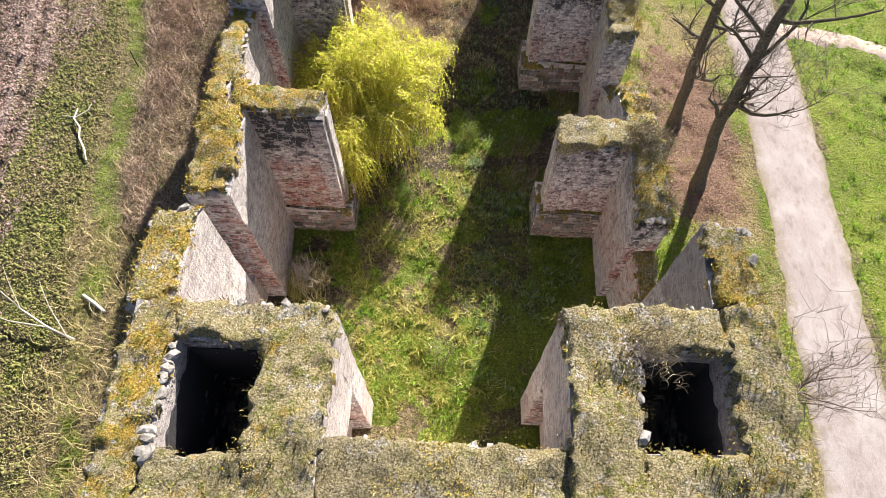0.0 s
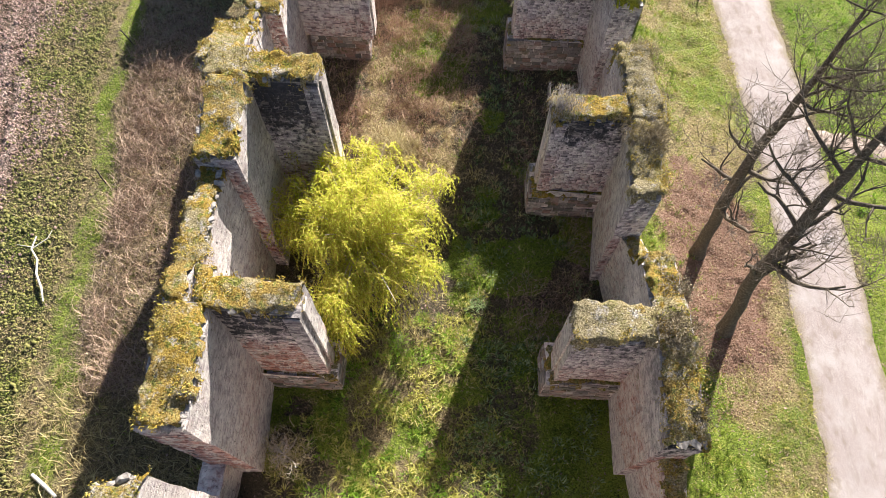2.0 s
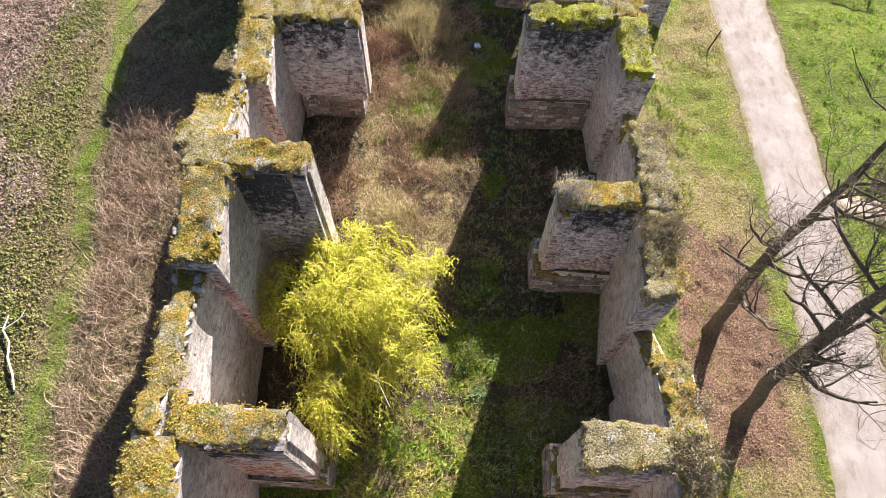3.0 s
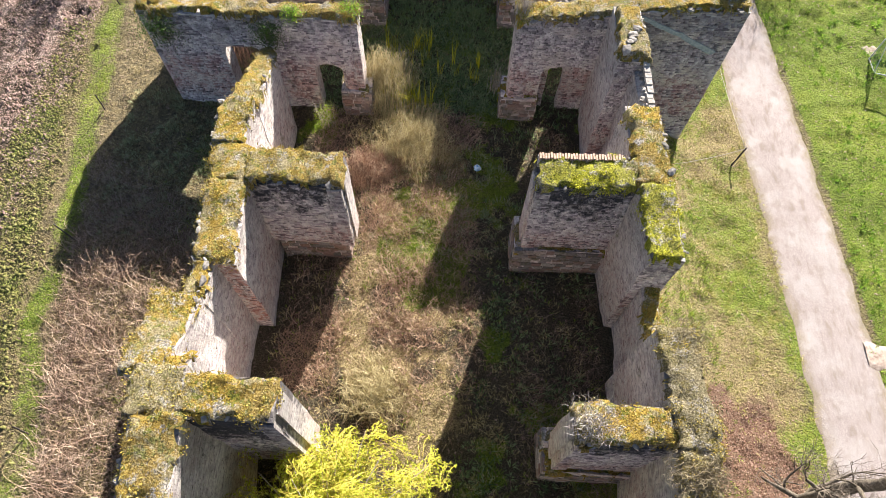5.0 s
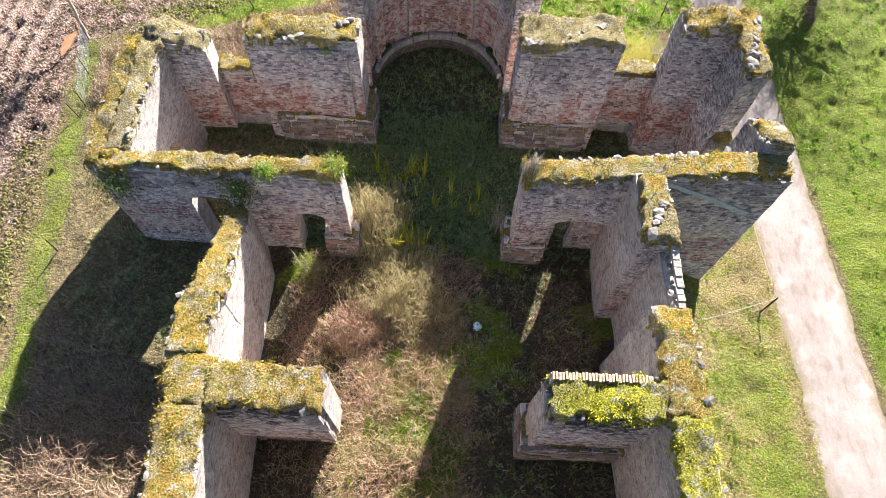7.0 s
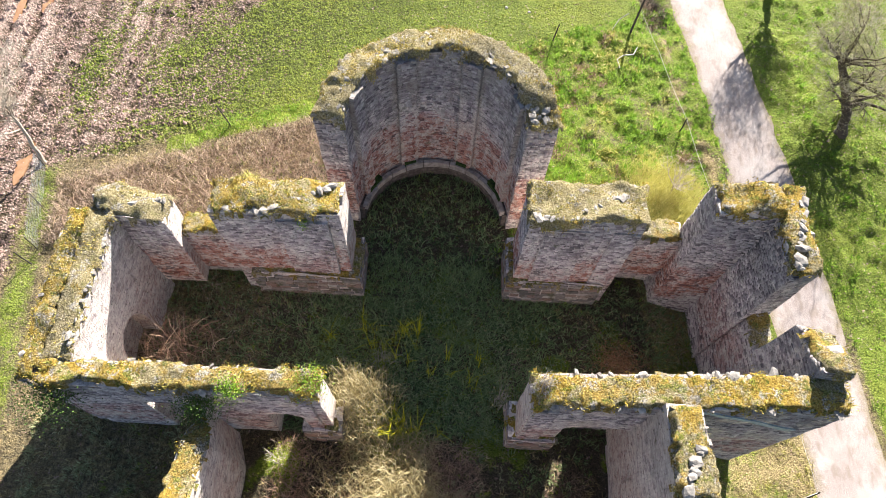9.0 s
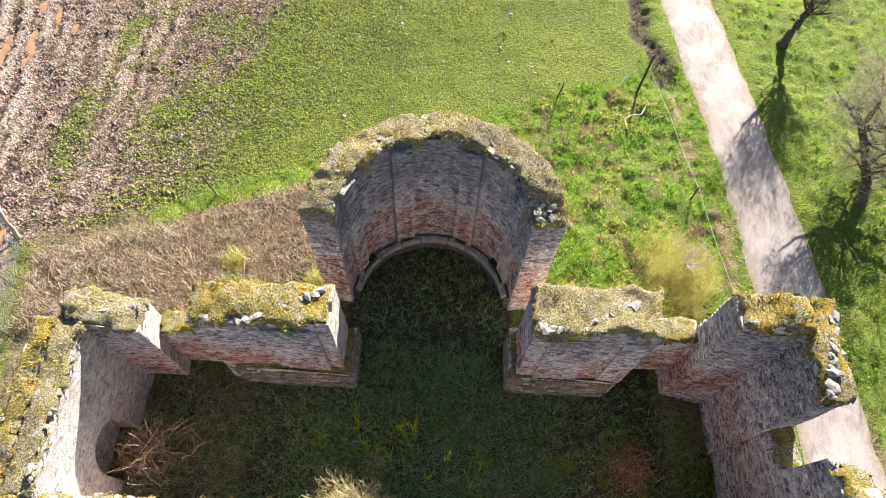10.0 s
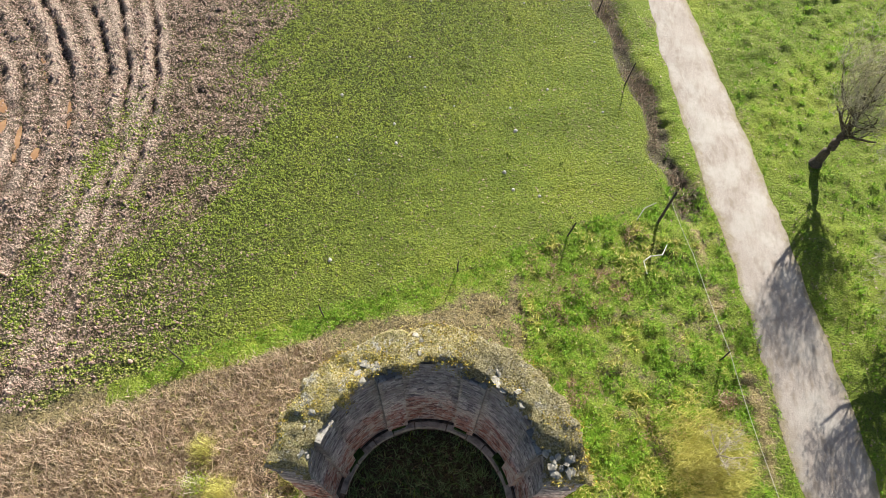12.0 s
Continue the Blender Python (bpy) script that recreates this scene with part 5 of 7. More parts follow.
grass("lush_grass", "bright green rough grass behind the apse", scatter(-8, 15, 54, 73, 34, r, lambda x, y: wild(x, y) * np.clip(lush_of(x, y) * 1.3 - 0.2, 0.1, 1), 0.36), 0.08, 0.26, 0.013, 7, M_LUSH, r, 0.9)
grass("meadow_grass", "short grazed meadow grass", scatter(-31, 11.2, 60, 97, 15, r, lambda x, y: zones(x, y)[4] * (1 - 0.93 * zones(x, y)[0]) * (0.15 + 0.85 * sstep(0.35, 0.6, vnoise(x, y, 0.3, 77)))), 0.03, 0.13, 0.022, 3, M_MEADOW, r, 1.0)
M_CROP = leafy("crop_blades", (0.10, 0.12, 0.015), (0.22, 0.24, 0.03), (0.34, 0.34, 0.06), (0.46, 0.43, 0.14), thin=0.35)
grass("field_crop", "thin green crop seedlings on soil", scatter(-31, -12, 0, 62, 30, r, lambda x, y: zones(x, y)[4] * (1 - 0.95 * zones(x, y)[0]) * sstep(0.35, 0.6, vnoise(x, y, 0.35, 79))), 0.03, 0.11, 0.018, 3, M_CROP, r, 1.0)
grass("verge_grass", "bright strip of grass along the field edge", scatter(-24, -12, 0, 66, 24, r, lambda x, y: sstep(1.0, 0.3, np.abs(x - verge(y) + 0.4 + 1.5 * (fbm(x, y, 4.0, 11) - 0.5))) * (y < 60) * (0.3 + 0.7 * vnoise(x, y, 1.5, 64)) + sstep(0.9, 0.3, np.abs(y - fence_y(x) + 0.2)) * (x > -16), 0.4), 0.06, 0.2, 0.014, 4, M_GREEN, r, 0.8)
grass("verge_grass", "bright strip of grass along the fence line", scatter(-14, 11, 58, 74, 60, r, lambda x, y: sstep(0.9, 0.3, np.abs(y - fence_y(x) + 0.2))), 0.07, 0.22, 0.015, 4, M_LUSH, r, 0.8)


# Green blades toned for the choir's shade: bluer and duller than lit grass.
M_SHADEGREEN = leafy("shady_undergrowth", (0.05, 0.085, 0.034), (0.13, 0.195, 0.075), (0.24, 0.32, 0.13), (0.40, 0.46, 0.24))
grass("undergrowth", "shade-toned green blades covering the choir floor", scatter(-13, 11.5, 45, 60, 64, r, lambda x, y: in_church(x, y) * (y > 45.5) * (1 - 0.65 * sstep(53.0, 54.5, y)) * (1 - 0.7 * sstep(4, 6.5, np.abs(x + 0.9)))), 0.10, 0.36, 0.019, 5, M_SHADEGREEN, r, 1.2)


M_PALEGREEN = leafy("pale_green_blades", (0.20, 0.20, 0.035), (0.36, 0.35, 0.06), (0.48, 0.45, 0.12), (0.58, 0.52, 0.24), thin=0.4)
grass("rough_grass", "pale yellow-green rough grass between wall and track", scatter(8.8, 16.6, 8, 57, 46, r, lambda x, y: wild(x, y) * (0.35 + 0.65 * vnoise(x, y, 1.6, 65)), 0.3), 0.04, 0.16, 0.012, 6, M_PALEGREEN, r, 1.0)
grass("rough_grass", "pale tufts in the lush grass behind the apse", scatter(3, 12.5, 55.5, 71, 30, r, lambda x, y: wild(x, y) * sstep(0.5, 0.65, vnoise(x, y, 0.9, 66)), 0.5), 0.12, 0.36, 0.020, 5, M_PALEGREEN, r, 1.0)
grass("rough_grass", "yellow-green tufts in the first nave bay", scatter(-6.5, 6, 10.5, 22, 40, r, lambda x, y: wild(x, y) * sstep(0.42, 0.6, vnoise(x, y, 1.3, 67)) * sstep(4, 0, x), 0.5), 0.12, 0.4, 0.018, 5, M_PALEGREEN, r, 1.0)


grass("dead_tufts", "brown dead tufts in the rough ground behind the apse", scatter(3, 13.5, 54.5, 70, 30, r, lambda x, y: wild(x, y) * sstep(0.52, 0.66, vnoise(x, y, 1.7, 69)), 0.5), 0.08, 0.3, 0.012, 7, M_LITTER, r, 1.1)

M_CROSSING = leafy("grey_green_blades", (0.14, 0.17, 0.08), (0.27, 0.30, 0.15), (0.40, 0.42, 0.22), (0.52, 0.52, 0.32), thin=0.4)


def tussocks(name, label, spots, rad, tall, per, width, material, r):
    """Clumps of grass that splay outwards from their middles."""
    k = len(spots)
    n = k * per
    size = np.repeat(r.uniform(0.55, 1.25, k), per)
    a, q = r.uniform(0, 2 * np.pi, n), np.sqrt(r.random(n))
    out = np.stack([np.cos(a), np.sin(a)], 1)
    base = np.repeat(np.asarray(spots, float), per, 0)
    base[:, :2] += out * (q * rad * size * 0.55)[:, None]
    base[:, 2] -= 0.03
    h = tall * size * (1.05 - 0.45 * q) * r.uniform(0.65, 1.15, n)
    lean = (0.15 + 0.9 * q) * r.uniform(0.6, 1.3, n)
    turn = a + r.normal(0, 0.5, n)
    way = np.stack([np.cos(turn), np.sin(turn)], 1)
    wide = np.stack([-np.sin(turn), np.cos(turn)], 1) * (width * r.uniform(0.6, 1.4, n))[:, None]
    v = np.zeros((n, 5, 3))
    for i, (f, w) in enumerate(((0, 1.0), (0.55, 0.8))):
        for j, sg in enumerate((-1, 1)):
            v[:, i * 2 + j, :2] = base[:, :2] + way * (h * lean * f * f * 1.1)[:, None] + wide * sg * w
            v[:, i * 2 + j, 2] = base[:, 2] + h * f
    v[:, 4, :2] = base[:, :2] + way * (h * lean)[:, None]
    v[:, 4, 2] = base[:, 2] + h * (1.0 - 0.4 * np.minimum(lean, 1.2))
    o = np.arange(n)[:, None] * 5
    return tagged(soup(name, v.reshape(-1, 3), o + np.array([0, 1, 3, 2]), material, None, o + np.array([2, 3, 4])), label, "grass", kind="stuff")


def open_ground(x, y):
    return wild(x, y) * (0.15 + 0.85 * sstep(0.38, 0.6, vnoise(x, y, 1.1, 72)))


rt_ = np.random.default_rng(501)
nave_1 = lambda x, y: open_ground(x, y) * sstep(3.4, 1.6, x + (vnoise(x, y, 1.0, 73) - 0.5) * 2) * sstep(-6.2, -4.6, x)
tussocks("tussocks", "fresh green clumps of grass in the first nave bay", scatter(-6.5, 4, 10, 22, 4.0, rt_, nave_1), 0.30, 0.42, 30, 0.013, M_LUSH, rt_)
tussocks("tussocks", "yellow-green clumps of rough grass in the first nave bay", scatter(-6.5, 4, 8, 23, 3.2, rt_, nave_1), 0.34, 0.40, 30, 0.012, M_PALEGREEN, rt_)
tussocks("tussocks", "straw-coloured dead clumps of grass in the nave", scatter(-6, 2.6, 16, 45, 2.2, rt_, open_ground), 0.36, 0.34, 26, 0.011, M_STRAW, rt_)
tussocks("tussocks", "lush green clumps of grass beyond the track", scatter(16, 31, 4, 97, 3.6, rt_, lambda x, y: open_ground(x, y) * (x > road_x(y) + 1.9)), 0.30, 0.27, 16, 0.018, M_LUSH, rt_)
tussocks("tussocks", "lush green clumps of grass behind the apse", scatter(2, 13.5, 54.5, 73, 5.0, rt_, lambda x, y: open_ground(x, y) * (x < road_x(y) - 1.8)), 0.36, 0.42, 28, 0.014, M_LUSH, rt_)
tussocks("tussocks", "pale rough clumps of grass along the track", scatter(9.2, 16.5, 8, 57, 2.2, rt_, lambda x, y: open_ground(x, y) * (1 - zones(x, y)[2])), 0.30, 0.20, 20, 0.012, M_PALEGREEN, rt_)
tussocks("tussocks", "rough dry clumps of grass on the ground west of the wall", scatter(-20, -8.8, 3, 19, 2.6, rt_, lambda x, y: open_ground(x, y)), 0.34, 0.34, 22, 0.012, M_STRAW, rt_)
tussocks("tussocks", "grey-green clumps of grass in the crossing", scatter(-4.2, 3, 37, 51, 4.5, rt_, lambda x, y: ~built(x, y) * (0.3 + 0.7 * vnoise(x, y, 1.2, 75))), 0.34, 0.36, 26, 0.011, M_CROSSING, rt_)
tussocks("tussocks", "dull green clumps of grass in the shade of the transept", scatter(-17, -9.2, 35.5, 46, 5.0, rt_, lambda x, y: sstep(verge(y) - 0.5, verge(y) + 0.8, x) * sstep(35.5, 38, y + (vnoise(x, y, 1.2, 76) - 0.5) * 2)), 0.36, 0.34, 22, 0.012, M_CROSSING, rt_)
tussocks("tussocks", "shade-toned green weeds on the nave floor", scatter(1.2, 7.2, 11, 45, 4.2, rt_, lambda x, y: open_ground(x, y)), 0.34, 0.40, 18, 0.018, M_SHADEGREEN, rt_)


def clods(name, label, spots, low, high, material, r, tall=1.0):
    """Broken lumps of earth: uneven five-sided heaps."""
    n, k = len(spots), 5
    size = r.uniform(low, high, n)
    turn = r.uniform(0, 6.283, n)
    v = np.zeros((n, k + 1, 3))
    for j in range(k):
        a = turn + 2 * np.pi * j / k
        reach = size * r.uniform(0.65, 1.35, n)
        v[:, j] = spots + np.stack([reach * np.cos(a), reach * np.sin(a), -0.06 + 0 * a], 1)
    v[:, k] = spots + np.stack([size * r.uniform(-0.3, 0.3, n), size * r.uniform(-0.3, 0.3, n), size * tall * r.uniform(0.95, 1.8, n)], 1)
    t = np.arange(n)[:, None, None] * (k + 1) + np.array([(j, (j + 1) % k, k) for j in range(k)])
    return tagged(soup(name, v.reshape(-1, 3), None, material, None, t.reshape(-1, 3)), label, "soil", kind="stuff")


M_CLOD = plain("dry_clods", (0.14, 0.086, 0.07), (0.30, 0.20, 0.17), (0.49, 0.36, 0.32), 5.0, 1.0, 0.02)
clods("soil_clods", "broken pinkish clods of tilled soil", scatter(-33, -10, 0, 97, 19, r, lambda x, y: zones(x, y)[4] * zones(x, y)[0] * (0.35 + 0.65 * vnoise(x, y, 0.5, 81))), 0.045, 0.11, M_CLOD, r)
M_CROPCLOD = plain("greenish_clods", (0.09, 0.085, 0.03), (0.20, 0.19, 0.06), (0.36, 0.34, 0.14), 4.0, 1.0, 0.02)
clods("crop_clods", "small clods grown over with seedlings", scatter(-31, -12, 0, 62, 24, r, lambda x, y: zones(x, y)[4] * (1 - zones(x, y)[0])), 0.05, 0.11, M_CROPCLOD, r)
M_MEADOWCLOD = plain("grassy_clods", (0.085, 0.105, 0.018), (0.20, 0.24, 0.04), (0.33, 0.37, 0.08), 4.0, 1.0, 0.02)
clods("meadow_clods", "hummocks trodden into the meadow", scatter(-24, 6, 60, 92, 24, r, lambda x, y: zones(x, y)[4] * (1 - zones(x, y)[0]) * trodden(x, y)), 0.045, 0.105, M_MEADOWCLOD, r, 0.8)


def stems(name, label, spots, length, rise, width, material, r, parent=None, category="brambles", k=3, curl=0.8):
    """A tangle of thin arching stems, one from each spot."""
    n = len(spots)
    a = r.uniform(0, 2 * np.pi, n)
    ln, up = length * r.uniform(0.5, 1.3, n), rise * r.uniform(0.3, 1.2, n)
    bend = r.normal(0, curl, n)
    w = width * r.uniform(0.6, 1.4, n)
    v = np.zeros((n, k + 1, 2, 3))
    for i in range(k + 1):
        s = i / k
        ang = a + bend * s
        p = np.array(spots, float)
        p[:, 0] += np.cos(ang) * ln * s
        p[:, 1] += np.sin(ang) * ln * s
        p[:, 2] += up * (3.2 * s - 2.6 * s * s) + 0.05 - 0.06 * (i == 0)
        for j, sg in enumerate((-1, 1)):
            v[:, i, j] = p
            v[:, i, j, 0] += -np.sin(ang) * w * sg * (1.1 - s)
            v[:, i, j, 1] += np.cos(ang) * w * sg * (1.1 - s)
            v[:, i, j, 2] += sg * w * 0.6
    o = np.arange(n)[:, None, None] * (2 * (k + 1))
    q = np.array([[2 * i, 2 * i + 1, 2 * i + 3, 2 * i + 2] for i in range(k)])
    return tagged(soup(name, v.reshape(-1, 3), (o + q).reshape(-1, 4), material, parent), label, category if parent is None else "", kind="stuff")


def strip_mask(x, y):
    return sstep(verge(y) - 0.2, verge(y) + 0.8, x) * sstep(-9.4, -10.4, x) * sstep(16.5, 19, y + (vnoise(x, y, 1.5, 91) - 0.5) * 3) * sstep(40, 37, y + (x + 12) * 0.5) * (0.35 + 0.65 * sstep(0.3, 0.55, vnoise(x, y, 1.4, 92)))


stems("brambles", "brown leafless bramble thicket beside the nave wall", scatter(-19, -9, 14, 44, 190, r, strip_mask), 0.42, 0.26, 0.007, M_BRAMBLE, r, k=2)
stems("bramble_canes", "long arching canes over the thicket beside the nave wall", scatter(-19, -9, 14, 44, 26, r, lambda x, y: strip_mask(x, y) * sstep(37.5, 36, y)), 1.25, 0.55, 0.009, M_CANE, r, k=6, curl=1.5)
stems("brambles", "brown leafless bramble thicket behind the transept", scatter(-21.5, -5, 53.5, 66, 230, r, lambda x, y: sstep(0.7, 1.6, fence_y(x) - y) * sstep(54.0, 55.0, y + 0.6 * np.maximum(-14.5 - x, 0)) * sstep(verge(y) - 0.2, verge(y) + 1.0, x) * sstep(-5.6, -6.6, x) * (0.3 + 0.7 * vnoise(x, y, 1.6, 93))), 0.42, 0.24, 0.0065, M_BRAMBLE, r, k=2)
stems("bramble_canes", "long arching canes over the thicket behind the transept", scatter(-21.5, -5, 53.5, 66, 16, r, lambda x, y: sstep(0.9, 1.8, fence_y(x) - y) * sstep(54.0, 55.0, y + 0.6 * np.maximum(-14.5 - x, 0)) * sstep(verge(y), verge(y) + 1.0, x) * sstep(-5.6, -6.6, x)), 1.1, 0.45, 0.008, M_CANE, r, k=6, curl=1.5)
stems("brambles", "pinkish-brown brambles filling the nave", scatter(-7, 2.5, 28, 45.3, 170, r, lambda x, y: ~built(x, y) * sstep(28.5, 31, y + (vnoise(x, y, 2, 94) - 0.5) * 3) * sstep(1.8, 0.4, x + (vnoise(x, y, 1.5, 95) - 0.5) * 2) * (0.25 + 0.75 * sstep(0.35, 0.6, vnoise(x, y, 1.3, 96)))), 0.5, 0.3, 0.0075, M_REDSTEM, r)
stems("bramble_canes", "long pinkish canes arching over the nave", scatter(-6.5, 2.2, 28.5, 45, 7, r, lambda x, y: ~built(x, y) * sstep(1.8, 0.4, x) * (vnoise(x, y, 1.3, 96) > 0.4)), 1.0, 0.45, 0.007, M_REDSTEM, r, k=6, curl=1.5)
stems("brambles", "dark brambles in the shaded side bays", scatter(2.5, 7.3, 20, 45.3, 95, r, lambda x, y: ~built(x, y) * sstep(0.3, 0.6, vnoise(x, y, 1.7, 97)) * sstep(2.8, 4.2, x)), 0.5, 0.35, 0.006, M_CANE, r)
stems("brambles", "dry brambles over the transept floor", scatter(-12.8, 11, 46.8, 52, 26, r, lambda x, y: sstep(0.4, 0.65, vnoise(x, y, 1.7, 98)) * (np.abs(x + 1) > 3)), 0.45, 0.4, 0.006, M_BRAMBLE, r)
stems("brambles", "tangled brown brambles in the ditch", scatter(5, 14, 70, 92, 60, r, lambda x, y: sstep(0.3, 0.8, ditch_at(x, y)) * (vnoise(x, y, 1.5, 100) > 0.35)), 0.5, 0.3, 0.012, M_BRAMBLE, r)
stems("dead_stalks", "dead stalks in rough ground west of the wall", scatter(-20, -8.6, 4, 18, 34, r, lambda x, y: sstep(verge(y) - 4, verge(y) + 1, x) * (0.3 + 0.7 * vnoise(x, y, 1.2, 99))), 0.8, 0.45, 0.010, M_STRAW, r)


# fallen leaves under the two big trees
spots = scatter(9.2, 17, 14, 31, 400, r, lambda x, y: zones(x, y)[2] * off_road(x, y))
n = len(spots)
ang, sz = r.uniform(0, 6.3, n), r.uniform(0.02, 0.046, n)
tilt = r.normal(0, 0.35, (n, 2))
quad = np.zeros((n, 4, 3))
for i, (du, dv) in enumerate(((-1, 0), (0, -0.6), (1, 0), (0, 0.6))):
    ox, oy = (du * np.cos(ang) - dv * np.sin(ang)) * sz, (du * np.sin(ang) + dv * np.cos(ang)) * sz
    quad[:, i] = spots + np.stack([ox, oy, 0.03 + ox * tilt[:, 0] + oy * tilt[:, 1]], 1)
tagged(soup("fallen_leaves", quad.reshape(-1, 3), np.arange(n * 4).reshape(-1, 4), M_LITTER), "carpet of brown fallen leaves under the trees", "leaves", kind="stuff")


# ---- trees ----
def grow(p, d, length, rad, depth, rnd, out, spread=0.6, up=0.15, kids=(2, 4), shrink=0.68):
    """A branching skeleton: lists of paths of (point, radius), one list a depth."""
    n = 5 if depth else 2
    path, q, way = [(p.copy(), rad)], p.copy(), d.normalized()
    for i in range(n):
        way = (way + Vector((rnd.uniform(-1, 1), rnd.uniform(-1, 1), rnd.uniform(-0.6, 1) * 0.8 + up)) * 0.34).normalized()
        q = q + way * length / n
        path.append((q.copy(), rad * (1 - 0.68 * (i + 1) / n)))
    out[min(depth, len(out) - 1)].append(path)
    if depth <= 0:
        return
    for _ in range(rnd.randint(*kids)):
        i = rnd.randint(1, n)
        side = Vector((rnd.uniform(-1, 1), rnd.uniform(-1, 1), rnd.uniform(-0.3, 0.7))).normalized()
        grow(path[i][0], way * (1 - spread) + side * spread, length * shrink * rnd.uniform(0.7, 1.15), max(path[i][1] * 0.6, 0.009), depth - 1, rnd, out, spread, up, kids, shrink)


def bare_tree(name, label, trunk, seed, depth=4, limb=3.0, start=2, bark=M_BARK, twig=M_TWIG, kids=(2, 4), spread=0.62, up=0.15, fan=4, group="", brush=0):
    """A leafless tree: a trunk along given points, limbs and a cloud of twigs."""
    rnd = random.Random(seed)
    root = new(name)
    tagged(root, label, "tree", group)
    path = [(Vector(p), rad) for p, rad in trunk]
    fine = []
    for (a, ra), (b, rb) in zip(path, path[1:]):
        fine += [(a.lerp(b, t) + Vector((rnd.uniform(-1, 1), rnd.uniform(-1, 1), 0)) * 0.05, ra + (rb - ra) * t) for t in (0, 0.25, 0.5, 0.75)]
    fine.append(path[-1])
    flare = [(fine[0][0] + Vector((0, 0, -0.5)), fine[0][1] * 1.7), (fine[0][0] + Vector((0, 0, 0.12)), fine[0][1] * 1.35)] + fine[1:]
    v, q = tubes([flare], 10)
    soup("trunk", v, q, bark, root, smooth=True)
    out = [[] for _ in range(depth + 1)]
    for i in range(start * 4, len(fine)):
        k = fan if i == len(fine) - 1 else rnd.choice((1, 1, 2, 2))
        for _ in range(k):
            side = Vector((rnd.uniform(-1, 1), rnd.uniform(-1, 1), rnd.uniform(0.0, 0.9))).normalized()
            grow(fine[i][0], side, limb * rnd.uniform(0.6, 1.2), max(0.03, fine[i][1] * 0.5), depth - 1, rnd, out, spread, up, kids)
    for d in range(depth - 1, -1, -1):
        if not out[d]:
            continue
        v, q = tubes(out[d], 4 if d >= 2 else 3)
        part_name = "branchwork" if d >= 1 else "twig_mass"
        if d == depth - 1:
            for one in out[d]:
                v, q = tubes([one], 7)
                soup("limb", v, q, bark, root, smooth=True)
            continue
        tagged(soup(part_name, v, q, bark if d >= 2 else twig, root, smooth=True), kind="stuff")
    if brush:
        tips = np.array([tuple(one[-1][0]) for one in out[0] + out[1]])
        rb_ = np.random.default_rng(seed)
        spots = tips[rb_.integers(0, len(tips), brush)] + rb_.normal(0, 0.30, (brush, 3))
        stems("twig_brush", "fine pale twigs", spots, 0.26, 0.12, 0.0065, M_BRUSH, rb_, root, k=2)
    return root


M_BRUSH = leafy("fruit_twigs", (0.16, 0.14, 0.07), (0.31, 0.28, 0.14), (0.46, 0.43, 0.24), (0.58, 0.55, 0.36), thin=0.3)
bare_tree("bare_tree", "tall leafless tree with a thick dark trunk on leaf litter", [((13.2, 22.2, -1.35), 0.30), ((12.75, 22.9, 3.0), 0.26), ((12.8, 23.3, 7.3), 0.21), ((13.1, 23.9, 10.5), 0.13), ((13.3, 24.3, 13.0), 0.06)], 3, 5, 3.3, 1, kids=(3, 4), group="big bare trees")
bare_tree("bare_tree", "leafless tree with a leaning dark trunk beside the wall", [((12.5, 26.0, -1.3), 0.30), ((12.1, 26.3, 2.5), 0.25), ((12.05, 26.6, 6.0), 0.20), ((12.2, 26.6, 10.0), 0.12), ((12.3, 26.9, 12.5), 0.05)], 8, 5, 2.8, 1, kids=(3, 4), group="big bare trees")
bare_tree("bare_sapling", "leafless pale shrub growing beside the tower", [((10.9, 9.6, -1.2), 0.12), ((11.3, 9.9, 2.5), 0.10), ((11.9, 10.1, 5.0), 0.07)], 12, 4, 2.4, 1, M_TWIG, M_TWIG, kids=(3, 4), fan=7, up=0.25)
z = float(land(20.0, 75.1))
bare_tree("fruit_tree", "round-headed leafless fruit tree beside the track", [((20.0, 75.1, z), 0.27), ((20.12, 75.2, z + 1.0), 0.24), ((20.33, 75.4, z + 1.9), 0.22), ((20.6, 75.7, z + 3.0), 0.18)], 31, 5, 2.6, 2, M_DARKBARK, M_PALETWIG, kids=(3, 4), spread=0.55, up=0.14, fan=7, group="fruit trees", brush=4500)
z = float(land(21.7, 63.6))
bare_tree("fruit_tree", "gnarled leafless fruit tree with spreading limbs", [((21.7, 63.6, z), 0.27), ((21.55, 64.2, z + 1.1), 0.24), ((21.25, 65.2, z + 1.9), 0.22), ((20.9, 66.5, z + 2.7), 0.18)], 33, 5, 2.5, 1, M_DARKBARK, M_PALETWIG, kids=(3, 4), spread=0.55, up=-0.17, fan=7, group="fruit trees", brush=7000)
bare_tree("bare_sapling", "pale leafless sapling at the field edge", [((-21.4, 58.3, 0.1), 0.10), ((-21.6, 58.9, 2.0), 0.08), ((-21.9, 59.4, 3.4), 0.04)], 14, 5, 2.0, 1, M_PALETWIG, M_PALETWIG, kids=(3, 4), fan=5, up=0.15)
bare_tree("bare_sapling", "leafless shrub behind the transept", [((10.9, 58.2, -0.4), 0.06), ((11.0, 58.4, 0.9), 0.05)], 15, 4, 1.3, 1, M_PALETWIG, M_PALETWIG, fan=7, up=0.25)
